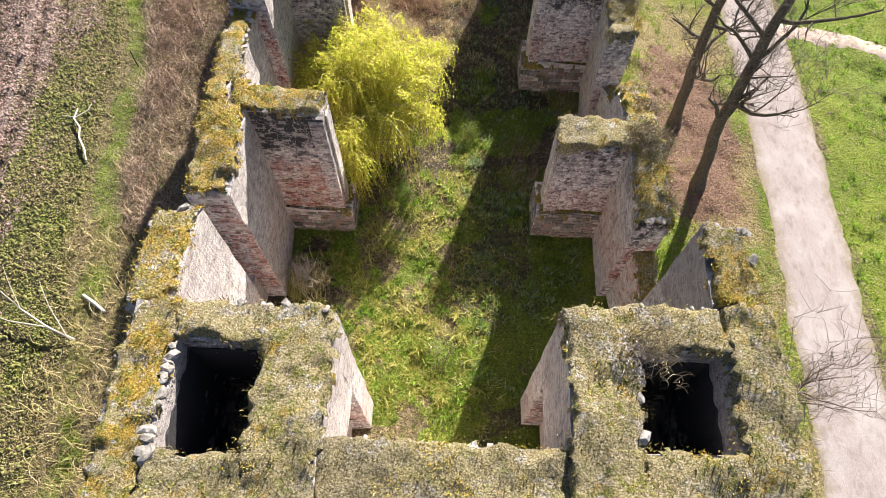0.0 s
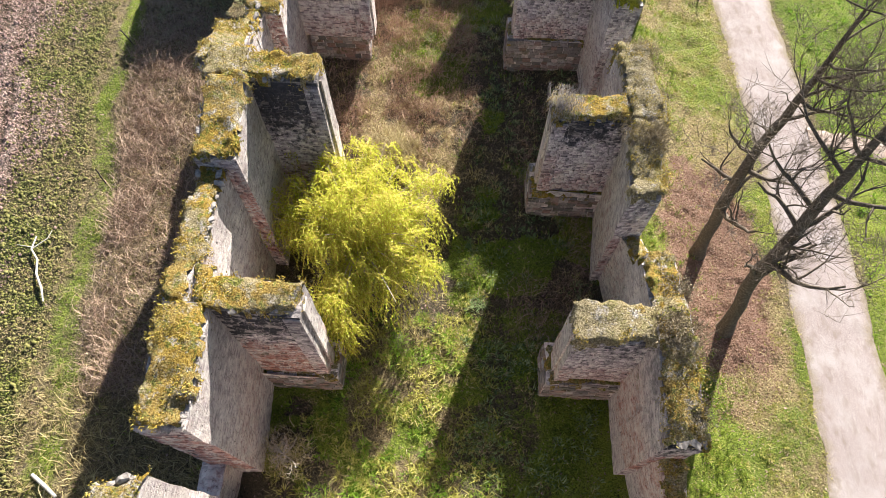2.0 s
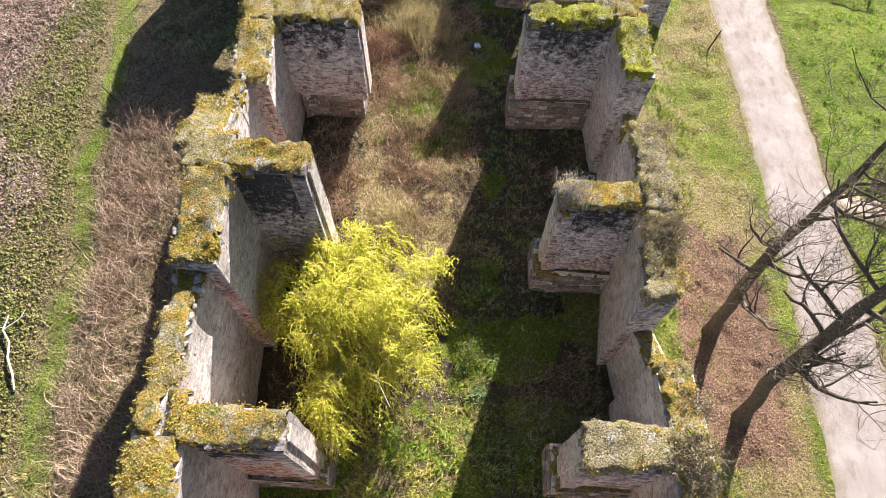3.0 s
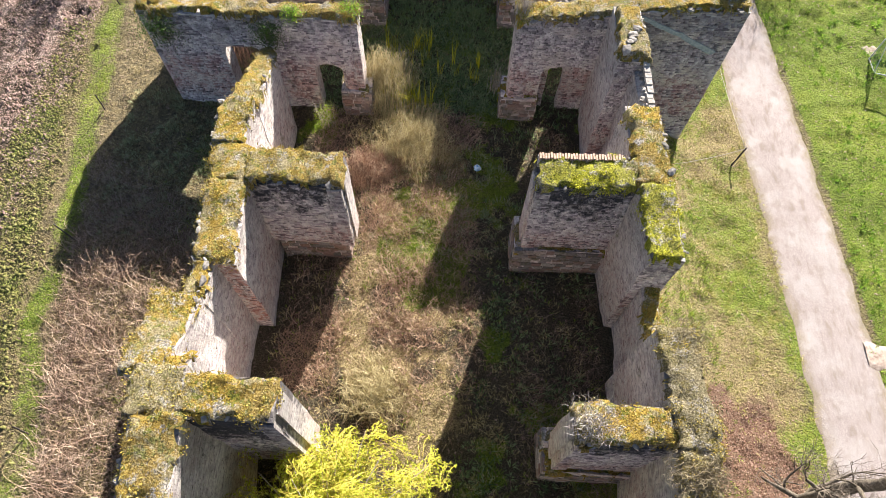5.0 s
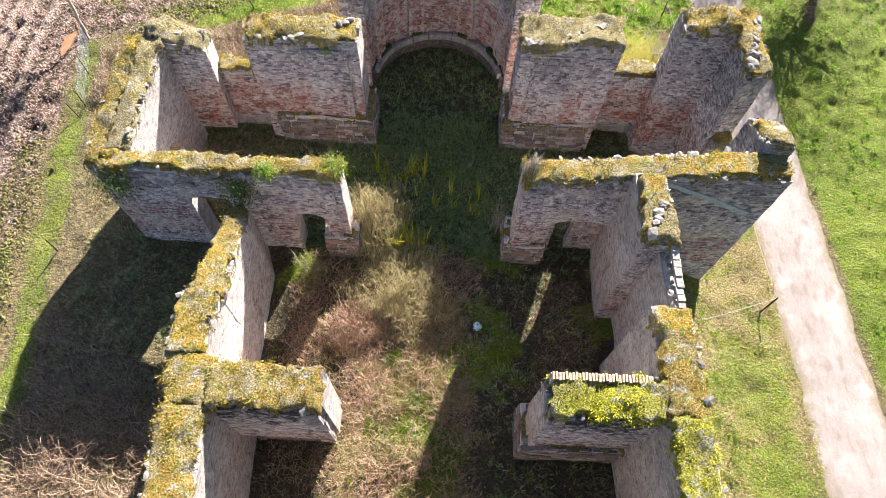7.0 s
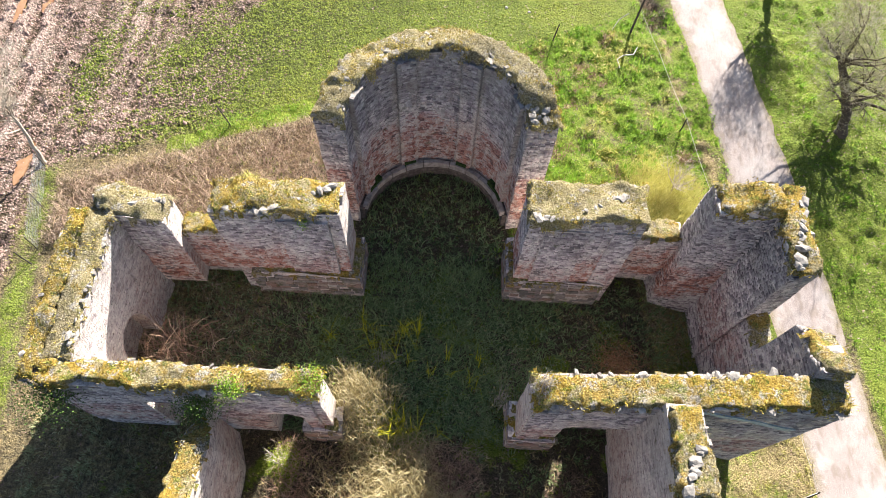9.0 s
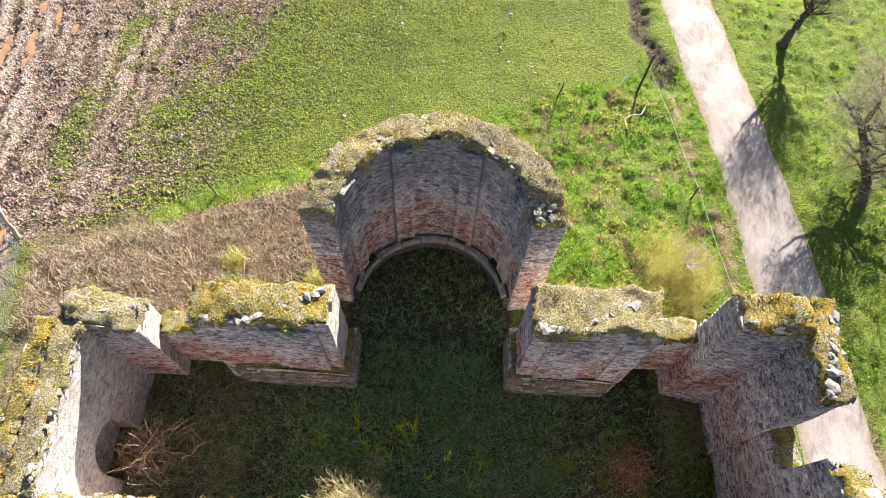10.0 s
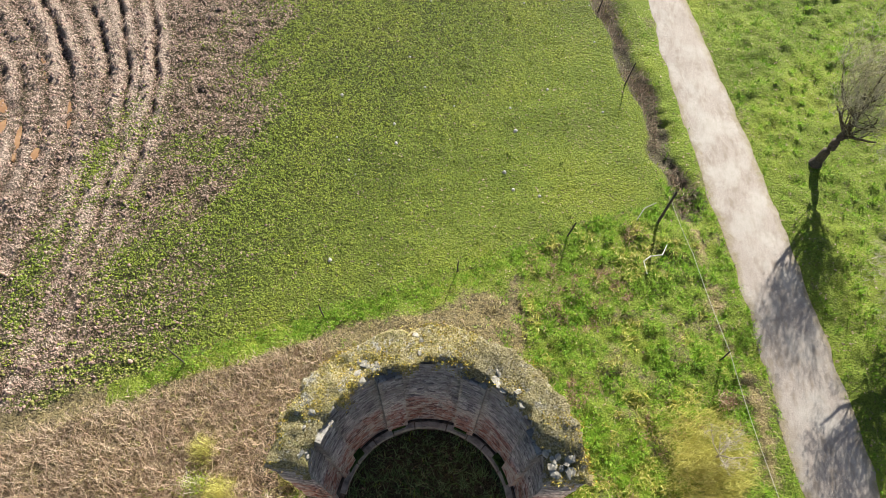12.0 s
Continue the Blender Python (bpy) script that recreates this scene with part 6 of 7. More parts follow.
bare_tree("bare_sapling", "pale leafless bush in the nave", [((-5.6, 15.5, -0.8), 0.05), ((-5.5, 15.6, 0.4), 0.04)], 16, 4, 0.9, 1, M_PALETWIG, M_PALETWIG, fan=7, up=0.2)


# the willow
def willow(cx, cy, z):
    rnd, r = random.Random(77), np.random.default_rng(78)
    root = new("willow_tree")
    tagged(root, "weeping willow in bright yellow-green spring leaf", "tree")
    limbs = []
    trunk = [(Vector((cx - 0.2, cy + 0.2, z - 0.4)), 0.30), (Vector((cx - 0.1, cy + 0.1, z + 0.6)), 0.22), (Vector((cx, cy, z + 1.5)), 0.18)]
    v, q = tubes([trunk], 10)
    soup("trunk", v, q, M_BARK, root, smooth=True)
    tips = []
    for i in range(54):
        a = 2.4 * i + rnd.random() * 0.5
        ex, ey = 3.5 + rnd.uniform(-0.9, 0.8), 3.9 + rnd.uniform(-1.0, 0.8)
        f = rnd.choice((0.08, 0.25, 0.42, 0.6, 0.8, 0.92, 1.0))
        end = Vector((cx + ex * f * math.cos(a), cy + ey * f * math.sin(a), z + 5.1 - 1.5 * f * f + rnd.uniform(-0.4, 0.35)))
        mid = Vector((cx, cy, z + 1.5)).lerp(end, 0.5) + Vector((0, 0, 0.9))
        pts = []
        for s in range(7):
            t = s / 6
            p = (1 - t) ** 2 * Vector((cx, cy, z + 1.4)) + 2 * t * (1 - t) * mid + t * t * end
            pts.append((p, 0.09 * (1 - t) ** 1.5 + 0.010))
        limbs.append(pts)
        tips += [(p, t) for t, (p, _) in enumerate(pts) if t >= 3]
    for path in limbs:
        v, q = tubes([path], 6)
        soup("limb", v, q, M_PALETWIG, root, smooth=True)
    # hanging withies, each with its leaves
    n, k = 5400, 7
    knot = r.integers(0, len(tips), 560)
    knots = np.array([tips[i][0] for i in knot]) + r.normal(0, 0.3, (560, 3))
    pick = r.integers(0, 560, n)
    start = knots[pick] + r.normal(0, 0.13, (n, 3))
    lean = r.uniform(0, 6.28, 560)
    out = np.stack([start[:, 0] - cx, start[:, 1] - cy], 1)
    far = np.hypot(out[:, 0], out[:, 1])
    a = np.where(r.random(n) < np.exp(-far / 1.8), lean[pick], np.arctan2(out[:, 1], out[:, 0]) + np.sin(lean[pick]) * 1.1) + r.normal(0, 0.35, n)
    reach, drop = r.uniform(0.3, 1.0, n), r.uniform(0.5, 1.6, n) + r.uniform(0.0, 1.2, 560)[pick]
    arcs = np.zeros((n, k, 3))
    for i in range(k):
        s = i / (k - 1)
        arcs[:, i, 0] = start[:, 0] + np.cos(a) * reach * (1 - (1 - s) ** 2) + 0.05 * np.sin(9 * s + a)
        arcs[:, i, 1] = start[:, 1] + np.sin(a) * reach * (1 - (1 - s) ** 2) + 0.05 * np.cos(8 * s + a)
        arcs[:, i, 2] = np.maximum(start[:, 2] + 0.25 * s * (1 - s) * 2 - drop * s ** 1.7, z + 0.1)
    w = 0.007
    ribbon = np.stack([arcs + np.stack([-np.sin(a), np.cos(a), 0 * a], 1)[:, None] * w, arcs - np.stack([-np.sin(a), np.cos(a), 0 * a], 1)[:, None] * w], 2)
    o = np.arange(n)[:, None, None] * (2 * k)
    q = np.array([[2 * i, 2 * i + 1, 2 * i + 3, 2 * i + 2] for i in range(k - 1)])
    tagged(soup("withy_mass", ribbon.reshape(-1, 3), (o + q).reshape(-1, 4), M_WILLOWTWIG, root), "thin yellow hanging twigs", kind="stuff")
    m = 17
    s = r.uniform(0.08, 1.0, (n, m)) * (k - 1)
    i0 = np.minimum(s.astype(int), k - 2)
    rows = np.arange(n)[:, None]
    p = arcs[rows, i0] + (arcs[rows, i0 + 1] - arcs[rows, i0]) * (s - i0)[..., None]
    p = p.reshape(-1, 3)
    d = (arcs[rows, i0 + 1] - arcs[rows, i0]).reshape(-1, 3)
    d /= np.linalg.norm(d, axis=1, keepdims=True) + 1e-6
    d += r.normal(0, 0.55, d.shape)
    d /= np.linalg.norm(d, axis=1, keepdims=True)
    e = np.cross(d, r.normal(0, 1, d.shape))
    e /= np.linalg.norm(e, axis=1, keepdims=True) + 1e-6
    ln, wd = r.uniform(0.07, 0.14, len(p))[:, None], r.uniform(0.016, 0.028, len(p))[:, None]
    quad = np.stack([p, p + d * ln * 0.5 + e * wd, p + d * ln, p + d * ln * 0.5 - e * wd], 1)
    tagged(soup("foliage", quad.reshape(-1, 3), np.arange(len(p) * 4).reshape(-1, 4), M_WILLOW, root), "narrow yellow-green leaves", kind="stuff")


willow(-3.4, 24.4, -0.35)


M_GREYTWIG = leafy("grey_twigs", (0.13, 0.105, 0.10), (0.24, 0.205, 0.195), (0.36, 0.32, 0.305), (0.50, 0.46, 0.44), thin=0.0)
M_BROWNTWIG = leafy("brown_twigs", (0.07, 0.052, 0.03), (0.16, 0.125, 0.075), (0.27, 0.22, 0.14), (0.42, 0.36, 0.25), thin=0.2)


# leafy shrubs
def shrub(name, label, x, y, z, size, tall, leaf, seed, count=900, big=0.05, twigs=40, stem=M_TWIG):
    """A loose bush of thin stems and separate leaves."""
    r = np.random.default_rng(seed)
    root = new(name)
    tagged(root, label, "shrub")
    spots = np.stack([r.normal(x, size * 0.25, twigs), r.normal(y, size * 0.25, twigs), np.full(twigs, z)], 1)
    stems("stem_mass", "thin twigs", spots, size * 0.8, tall, 0.008, stem, r, root)
    if count:
        p = np.stack([r.normal(x, size * 0.45, count), r.normal(y, size * 0.45, count), z + tall * r.beta(2.2, 1.6, count)], 1)
        d = r.normal(0, 1, (count, 3))
        d /= np.linalg.norm(d, axis=1, keepdims=True)
        e = np.cross(d, r.normal(0, 1, d.shape))
        e /= np.linalg.norm(e, axis=1, keepdims=True)
        ln, wd = r.uniform(0.6, 1.3, count)[:, None] * big, r.uniform(0.25, 0.5, count)[:, None] * big
        quad = np.stack([p, p + d * ln * 0.5 + e * wd, p + d * ln, p + d * ln * 0.5 - e * wd], 1)
        tagged(soup("foliage", quad.reshape(-1, 3), np.arange(count * 4).reshape(-1, 4), leaf, root), "small leaves", kind="stuff")
    return root


M_DARKLEAF = leafy("ivy_leaves", (0.03, 0.055, 0.012), (0.07, 0.13, 0.025), (0.13, 0.22, 0.04))
M_RUST = leafy("rusty_leaves", (0.20, 0.10, 0.05), (0.36, 0.20, 0.10), (0.50, 0.32, 0.18))
M_FRESH = leafy("fresh_shoots", (0.12, 0.19, 0.012), (0.22, 0.29, 0.02), (0.33, 0.38, 0.04))
for i, (nm, lb, x, y, z, s, h, mt, c, st) in enumerate((
    ("shrub", "dark green ivy hanging over the transept corner", -13.6, 45.35, 4.4, 1.1, 1.7, M_DARKLEAF, 2600, M_TWIG),
    ("shrub", "fresh green elder seedling on the wall top", -7.4, 45.6, 5.8, 0.5, 0.6, M_LUSH, 800, M_TWIG),
    ("shrub", "fresh green shoots on the wall end", -4.8, 46.0, 5.8, 0.6, 0.6, M_LUSH, 800, M_TWIG),
    ("shrub", "ivy on the transept wall above the nave wall", -8.6, 45.35, 4.3, 0.9, 1.6, M_DARKLEAF, 2000, M_TWIG),
    ("shrub", "green ivy patch on the choir wall", -5.9, 52.1, 5.9, 0.3, 0.5, M_LUSH, 300, M_TWIG),
    ("shrub", "yellow-green shoots among dead stems in the transept", -4.5, 47.9, 0.0, 0.8, 1.3, M_FRESH, 420, M_PALETWIG),
    ("shrub", "yellow-green shoots among dead stems in the transept", -3.0, 48.5, 0.0, 0.9, 1.2, M_FRESH, 380, M_PALETWIG),
    ("shrub", "yellow-green shoots by the transept pier", -2.8, 46.6, 0.0, 0.8, 1.4, M_FRESH, 320, M_PALETWIG),
    ("shrub", "leafy undergrowth in the shaded nave bay", -6.5, 44.2, 0.0, 0.7, 1.6, M_FRESH, 600, M_PALETWIG),
    ("shrub", "reddish leafless shrub against the transept end wall", -11.9, 48.6, 0.1, 1.7, 1.9, M_REDSTEM, 60, M_REDSTEM),
    ("shrub", "rust-brown dead bush in the transept", 7.4, 49.0, 0.0, 1.1, 1.3, M_RUST, 2600, M_REDSTEM),
    ("shrub", "pale dead weeds against the choir pier", 2.2, 47.2, 0.0, 0.6, 1.4, M_STRAW, 60, M_PALETWIG),
    ("shrub", "low green broom clump in the brambles", -10.5, 56.2, 0.0, 0.7, 1.0, M_FRESH, 700, M_PALETWIG),
    ("shrub", "low green broom clump beside the apse", -7.2, 55.4, 0.0, 0.7, 1.0, M_STRAW, 700, M_PALETWIG),
    ("shrub", "dark green weeds in the nave shade", 1.5, 24.3, -0.5, 0.7, 0.7, M_GREEN, 500, M_TWIG),
    ("shrub", "fresh green weeds in the nave", -1.5, 20.6, -0.6, 0.6, 0.5, M_LUSH, 500, M_TWIG),
    ("shrub", "fresh green weeds in the first bay", 0.6, 12.5, -0.7, 0.9, 0.5, M_LUSH, 800, M_TWIG),
    ("shrub", "pale weeds on the pier top", 3.1, 46.3, 6.3, 0.35, 0.8, M_STRAW, 40, M_DEAD),
    ("shrub", "pale dead weeds on the pier top", 4.6, 28.2, 6.5, 0.5, 0.9, M_STRAW, 80, M_DEAD),
    ("shrub", "shaggy growth over the pier and wall corner", 8.0, 19.3, 5.9, 0.7, 0.7, M_BROWNTWIG, 900, M_BROWNTWIG),
    ("shrub", "shaggy growth hanging over the nave wall", 8.1, 26.5, 6.1, 0.7, 0.7, M_BROWNTWIG, 900, M_BROWNTWIG),
    ("shrub", "brown shaggy growth hanging over the wall top", 8.3, 16.6, 5.6, 0.75, 0.7, M_BROWNTWIG, 1100, M_BROWNTWIG),
    ("shrub", "brown shaggy growth hanging over the wall top", 8.3, 17.9, 5.6, 0.7, 0.7, M_MOSSTUFT, 1000, M_BROWNTWIG),
    ("shrub", "olive shaggy growth hanging over the wall top", 8.3, 20.8, 5.5, 0.7, 0.7, M_BROWNTWIG, 1000, M_BROWNTWIG),
    ("shrub", "olive shaggy growth hanging over the wall top", 8.1, 25.2, 5.8, 0.65, 0.7, M_MOSSTUFT, 1000, M_BROWNTWIG),
    ("shrub", "brown shaggy growth hanging over the wall top", 8.2, 28.6, 6.1, 0.65, 0.7, M_BROWNTWIG, 1000, M_BROWNTWIG),
    ("shrub", "brown shaggy growth hanging over the wall top", 8.0, 30.2, 6.1, 0.6, 0.7, M_BROWNTWIG, 900, M_BROWNTWIG),
    ("shrub", "grey dead bush over the tower shaft", 5.5, 9.5, 9.5, 0.7, 0.5, M_GREYTWIG, 40, M_GREYTWIG),
    ("shrub", "dark green nettles beside the wall", -11.5, 41.5, 0.0, 1.2, 0.6, M_DARKLEAF, 900, M_BRAMBLE),
    ("shrub", "dry bush beside the nave wall", -9.9, 37.2, 0.0, 0.7, 1.0, M_STRAW, 500, M_BRAMBLE),
    ("shrub", "dead brown weeds in the rough grass", 12.3, 61.0, -0.5, 0.6, 0.6, M_LITTER, 400, M_BRAMBLE),
)):
    shrub(nm, lb, x, y, z, s, h, mt, 200 + i, c, 0.07, 60, st)


M_TANTWIG = leafy("tan_twigs", (0.22, 0.17, 0.08), (0.40, 0.33, 0.16), (0.54, 0.46, 0.26), (0.66, 0.58, 0.38), thin=0.2)
M_BROOM = leafy("broom_twigs", (0.26, 0.25, 0.06), (0.42, 0.40, 0.10), (0.56, 0.52, 0.16), (0.64, 0.58, 0.25), thin=0.3)
rb = np.random.default_rng(415)
for lb, x, y, z, size, tall, count in (("feathery yellow-green broom bush behind the transept wall", 10.7, 58.3, -0.6, 1.9, 1.7, 5200), ("low yellow-green broom clump in dry grass", -9.6, 56.0, 0.0, 0.6, 0.9, 700), ("pale green broom clump among brambles", -10.6, 57.6, 0.0, 0.5, 0.8, 500), ("pale yellow broom clump beside the apse wall", -6.6, 56.8, 0.0, 0.5, 0.7, 500),
                                              ("tan leafless thicket in the last nave bay", -2.1, 43.4, -0.1, 2.0, 1.5, 2600), ("tan leafless thicket beside the transept pier", -3.75, 46.75, 0.2, 1.2, 2.6, 1500), ("reddish leafless bush in the nave", -4.2, 41.4, 0.0, 0.95, 1.1, 1500), ("reddish leafless bush against the transept end wall", -11.7, 48.6, 0.0, 1.1, 1.7, 900), ("tan leafless bush in the nave beside the pier", -2.6, 30.4, -0.1, 1.1, 1.0, 1300), ("dark brown leafless bush hanging over the tower shaft", 5.95, 9.5, 9.7, 0.65, 0.5, 230), ("spiky leafless weeds on the pier top", 4.9, 28.1, 6.45, 0.7, 0.9, 260), ("spiky leafless weeds on the transept wall end", 3.0, 46.1, 6.2, 0.4, 0.9, 120), ("brown leafless bush on the wall corner", 7.9, 26.8, 6.4, 0.8, 0.7, 700), ("brown leafless bush on the broken wall end", 8.0, 31.0, 6.4, 0.7, 0.6, 500), ("brown leafless bush over the pier corner", 8.1, 18.9, 5.9, 0.8, 0.7, 700), ("pale leafless bush in the first bay", -5.5, 15.6, -0.6, 0.8, 1.3, 500)):
    bare = "leafless" in lb
    root = new("leafless_bush" if bare else "broom_bush")
    tagged(root, lb, "shrub", "leafless bushes" if bare else "broom bushes")
    ang = rb.uniform(0, 6.283, count)
    far = rb.random(count) ** 0.75 * (0.55 + 0.9 * vnoise(3 * np.cos(ang) + x, 3 * np.sin(ang) + y, 1.3, 83))
    spots = np.stack([x + size * 1.15 * far * np.cos(ang), y + size * 1.15 * far * np.sin(ang), np.full(count, z)], 1)
    if "end wall" in lb:
        spots, tall, size = spots[:170], 2.6, 2.6
        x, y = x - 0.3, y
    spots[:, 2] += tall * 0.25 * np.exp(-((spots[:, 0] - x) ** 2 + (spots[:, 1] - y) ** 2) / (size * size)) * rb.uniform(0, 2, len(spots))
    for k in range(5):
        turn, reach = rb.uniform(0, 6.283), rb.uniform(0.3, 0.6) * size
        foot = Vector((x, y, z - 0.1))
        tip = foot + Vector((reach * math.cos(turn), reach * math.sin(turn), tall * rb.uniform(0.5, 0.8)))
        v, q = tubes([[(foot, 0.022), (foot.lerp(tip, 0.5) + Vector((0, 0, 0.12 * tall)), 0.015), (tip, 0.006)]], 5)
        soup("stem", v, q, M_TWIG, root, smooth=True)
    stems("twig_mass", "fine tangled twigs", spots, (1.1 if "end wall" in lb else min(size, 1.2) * 0.5), tall * 0.55, (0.014 if "end wall" in lb else 0.007 if z > 3 else 0.0085 if bare else 0.006), (M_REDSTEM if "reddish" in lb else M_GREYTWIG if "grey" in lb or "spiky" in lb else M_BROWNTWIG if "brown" in lb else M_TANTWIG if bare else M_BROOM), rb, root)


# tall fresh shoots in the crossing
spots = scatter(-5.4, 2.4, 45.6, 50.2, 4, np.random.default_rng(416), lambda x, y: sstep(0.42, 0.6, vnoise(x, y, 1.0, 68)) * (1 - 0.6 * sstep(-2, 1, x)))
grass("fresh_shoots", "tall yellow-green shoots rising from the dark undergrowth", spots, 0.7, 2.0, 0.016, 6, M_YELLOWGREEN, np.random.default_rng(417), 0.4)


# ---- small things ----
def post(x, y, h, lean_x, lean_y, rad, label, seed):
    """A rough round fence post."""
    rnd = random.Random(seed)
    z = float(full_land(np.array(x), np.array(y)))
    pts = [(Vector((x + lean_x * t, y + lean_y * t, z - 0.25 + (h + 0.25) * t)) + Vector((rnd.uniform(-1, 1), rnd.uniform(-1, 1), 0)) * 0.012, rad * (1.05 - 0.2 * t)) for t in (0, 0.25, 0.5, 0.75, 0.96, 1.0)]
    pts[-1] = (pts[-1][0], rad * 0.5)
    v, q = tubes([pts], 8)
    ob = soup("fence_post", v, q, M_POST, smooth=True)
    return tagged(ob, label, "fence post", "fence posts")


for i, (x, y, h, lx, ly, rad, lb) in enumerate((
    (-18.4, 44.6, 1.15, 0.05, 0.0, 0.035, "thin dark fence post at the field edge"), (-17.4, 36.8, 1.1, -0.5, 0.2, 0.035, "leaning dark fence post at the field edge"),
    (-16.6, 28.0, 1.1, 0.0, 0.1, 0.035, "thin dark fence post at the field edge"), (-19.9, 52.5, 1.1, -0.3, 0.1, 0.035, "leaning dark fence post at the field edge"),
    (-12.3, 61.3, 1.2, -0.5, 0.3, 0.035, "leaning dark fence post in the grass verge"), (-6.48, 64.05, 1.1, -0.05, 0.0, 0.035, "thin dark fence post in the grass verge"),
    (-0.2, 66.8, 1.15, 0.0, 0.0, 0.035, "thin dark fence post beside the meadow"), (5.37, 69.15, 1.3, 0.25, 0.1, 0.04, "slanting fence post beside the meadow"),
    (9.5, 80.1, 1.6, 0.25, 0.3, 0.04, "slanting fence post along the ditch"), (8.5, 87.0, 1.4, 0.2, 0.2, 0.04, "slanting fence post along the ditch"),
    (10.25, 70.3, 2.2, 0.3, 0.5, 0.075, "thick leaning corner post with flaking bark"), (12.4, 63.0, 1.1, 0.05, 0.1, 0.04, "dark fence post beside the track"),
    (15.15, 43.9, 1.2, 0.35, 0.3, 0.05, "leaning dark stake beside the track"))):
    post(x, y, h, lx, ly, rad, lb, 300 + i)


def wire(points, label):
    fine = []
    for a, b in zip(points, points[1:]):
        a, b = Vector(a), Vector(b)
        fine += [(a.lerp(b, t / 6) + Vector((0, 0, -0.35 * (t / 6) * (1 - t / 6))), 0.011) for t in range(6)]
    fine.append((Vector(points[-1]), 0.006))
    v, q = tubes([fine], 4)
    tagged(soup("fence_wire", v, q, M_DEAD, smooth=True), label, "wire")


wire([(10.6, 71.0, 1.2), (11.6, 68.2, 0.5), (12.45, 63.1, 0.6), (13.3, 58.6, 0.1), (15.2, 50.0, -0.4), (15.5, 44.2, -0.2)], "slack pale fence wire beside the track")
wire([(15.5, 44.2, -0.2), (12.0, 42.9, 0.1), (8.1, 42.2, 0.3)], "slack pale wire from the stake to the wall")


def sticks(name, label, paths, material, sides=6):
    v, q = tubes([[(Vector(p), rad) for p, rad in path] for path in paths], sides)
    return tagged(soup(name, v, q, material, smooth=True), label, "branch")


sticks("branch", "bleached forked branch lying on the field", [
    [((-17.35, 21.6, -0.13), 0.03), ((-17.6, 22.2, -0.05), 0.05), ((-18.1, 22.9, -0.08), 0.05), ((-18.3, 23.6, -0.08), 0.045), ((-18.75, 24.1, -0.05), 0.04), ((-18.8, 24.8, -0.1), 0.03)],
    [((-18.75, 24.1, -0.05), 0.03), ((-18.2, 24.7, -0.05), 0.02), ((-18.1, 25.1, 0.0), 0.012)], [((-18.7, 24.2, -0.05), 0.02), ((-19.5, 24.3, -0.05), 0.01)]], M_DEAD)
sticks("branch", "short thick stick at the field edge", [[((-15.2, 14.45, -0.12), 0.07), ((-14.6, 14.1, -0.08), 0.075), ((-14.0, 13.7, -0.1), 0.06)]], M_DEAD)
sticks("branch", "fallen pale sapling in rough grass", [
    [((-14.9, 12.4, -0.1), 0.06), ((-16.0, 12.8, 0.2), 0.05), ((-17.3, 13.5, 0.4), 0.035), ((-18.8, 14.5, 0.5), 0.02)],
    [((-16.0, 12.8, 0.2), 0.035), ((-17.5, 12.9, 0.5), 0.025), ((-18.9, 13.3, 0.6), 0.012)],
    [((-15.2, 12.5, 0.0), 0.03), ((-16.0, 13.6, 0.6), 0.02), ((-16.6, 14.6, 0.9), 0.01)], [((-17.3, 13.5, 0.4), 0.02), ((-18.0, 14.6, 0.8), 0.012), ((-18.4, 15.3, 1.0), 0.006)]], M_PALETWIG)
sticks("branch", "bleached fallen branch beside the corner post", [[((9.2, 67.9, 0.05), 0.03), ((9.6, 68.2, 0.1), 0.04), ((10.2, 68.3, 0.1), 0.035), ((10.5, 68.9, 0.15), 0.02)], [((9.3, 67.2, 0.05), 0.03), ((9.2, 67.9, 0.08), 0.03)]], M_DEAD)
sticks("branch", "pale dead branch across the corner post", [[((9.1, 70.3, 0.1), 0.02), ((9.5, 70.9, 0.4), 0.03), ((10.0, 71.0, 0.8), 0.025)]], M_DEAD)

# a crumpled plastic bag
bm = bmesh.new()
bmesh.ops.create_icosphere(bm, subdivisions=3, radius=0.2)
for v in bm.verts:
    v.co = Vector((v.co.x, v.co.y * 0.8, v.co.z * 0.55)) * (1 + 0.5 * noise.noise(v.co * 7) + 0.25 * noise.noise(v.co * 17))
me = bpy.data.meshes.new("plastic_bag")
bm.to_mesh(me)
bm.free()
nb = Nodes("blue_white_plastic", 0.35)
me.materials.append(nb.done(nb.ramp(nb.noise(9, 3), (0.40, (0.18, 0.42, 0.62)), (0.55, (0.62, 0.74, 0.82)), (0.7, (0.85, 0.88, 0.9)))))
bag = tagged(new("plastic_bag", me), "crumpled pale blue plastic bag on the grass", "litter")
bag.matrix_basis = pose(1.42, 41.9, float(full_land(np.array(1.42), np.array(41.9))) + 0.2, 10, 5, 40)

# puddles in the wheel ruts
nw = Nodes("muddy_water", 0.12)
M_WATER = nw.done(nw.ramp(nw.noise(1.5, 3), (0.3, (0.20, 0.105, 0.055)), (0.7, (0.30, 0.18, 0.105))))
def rut_line(off, y):
    return float(rut_mid(off, y))


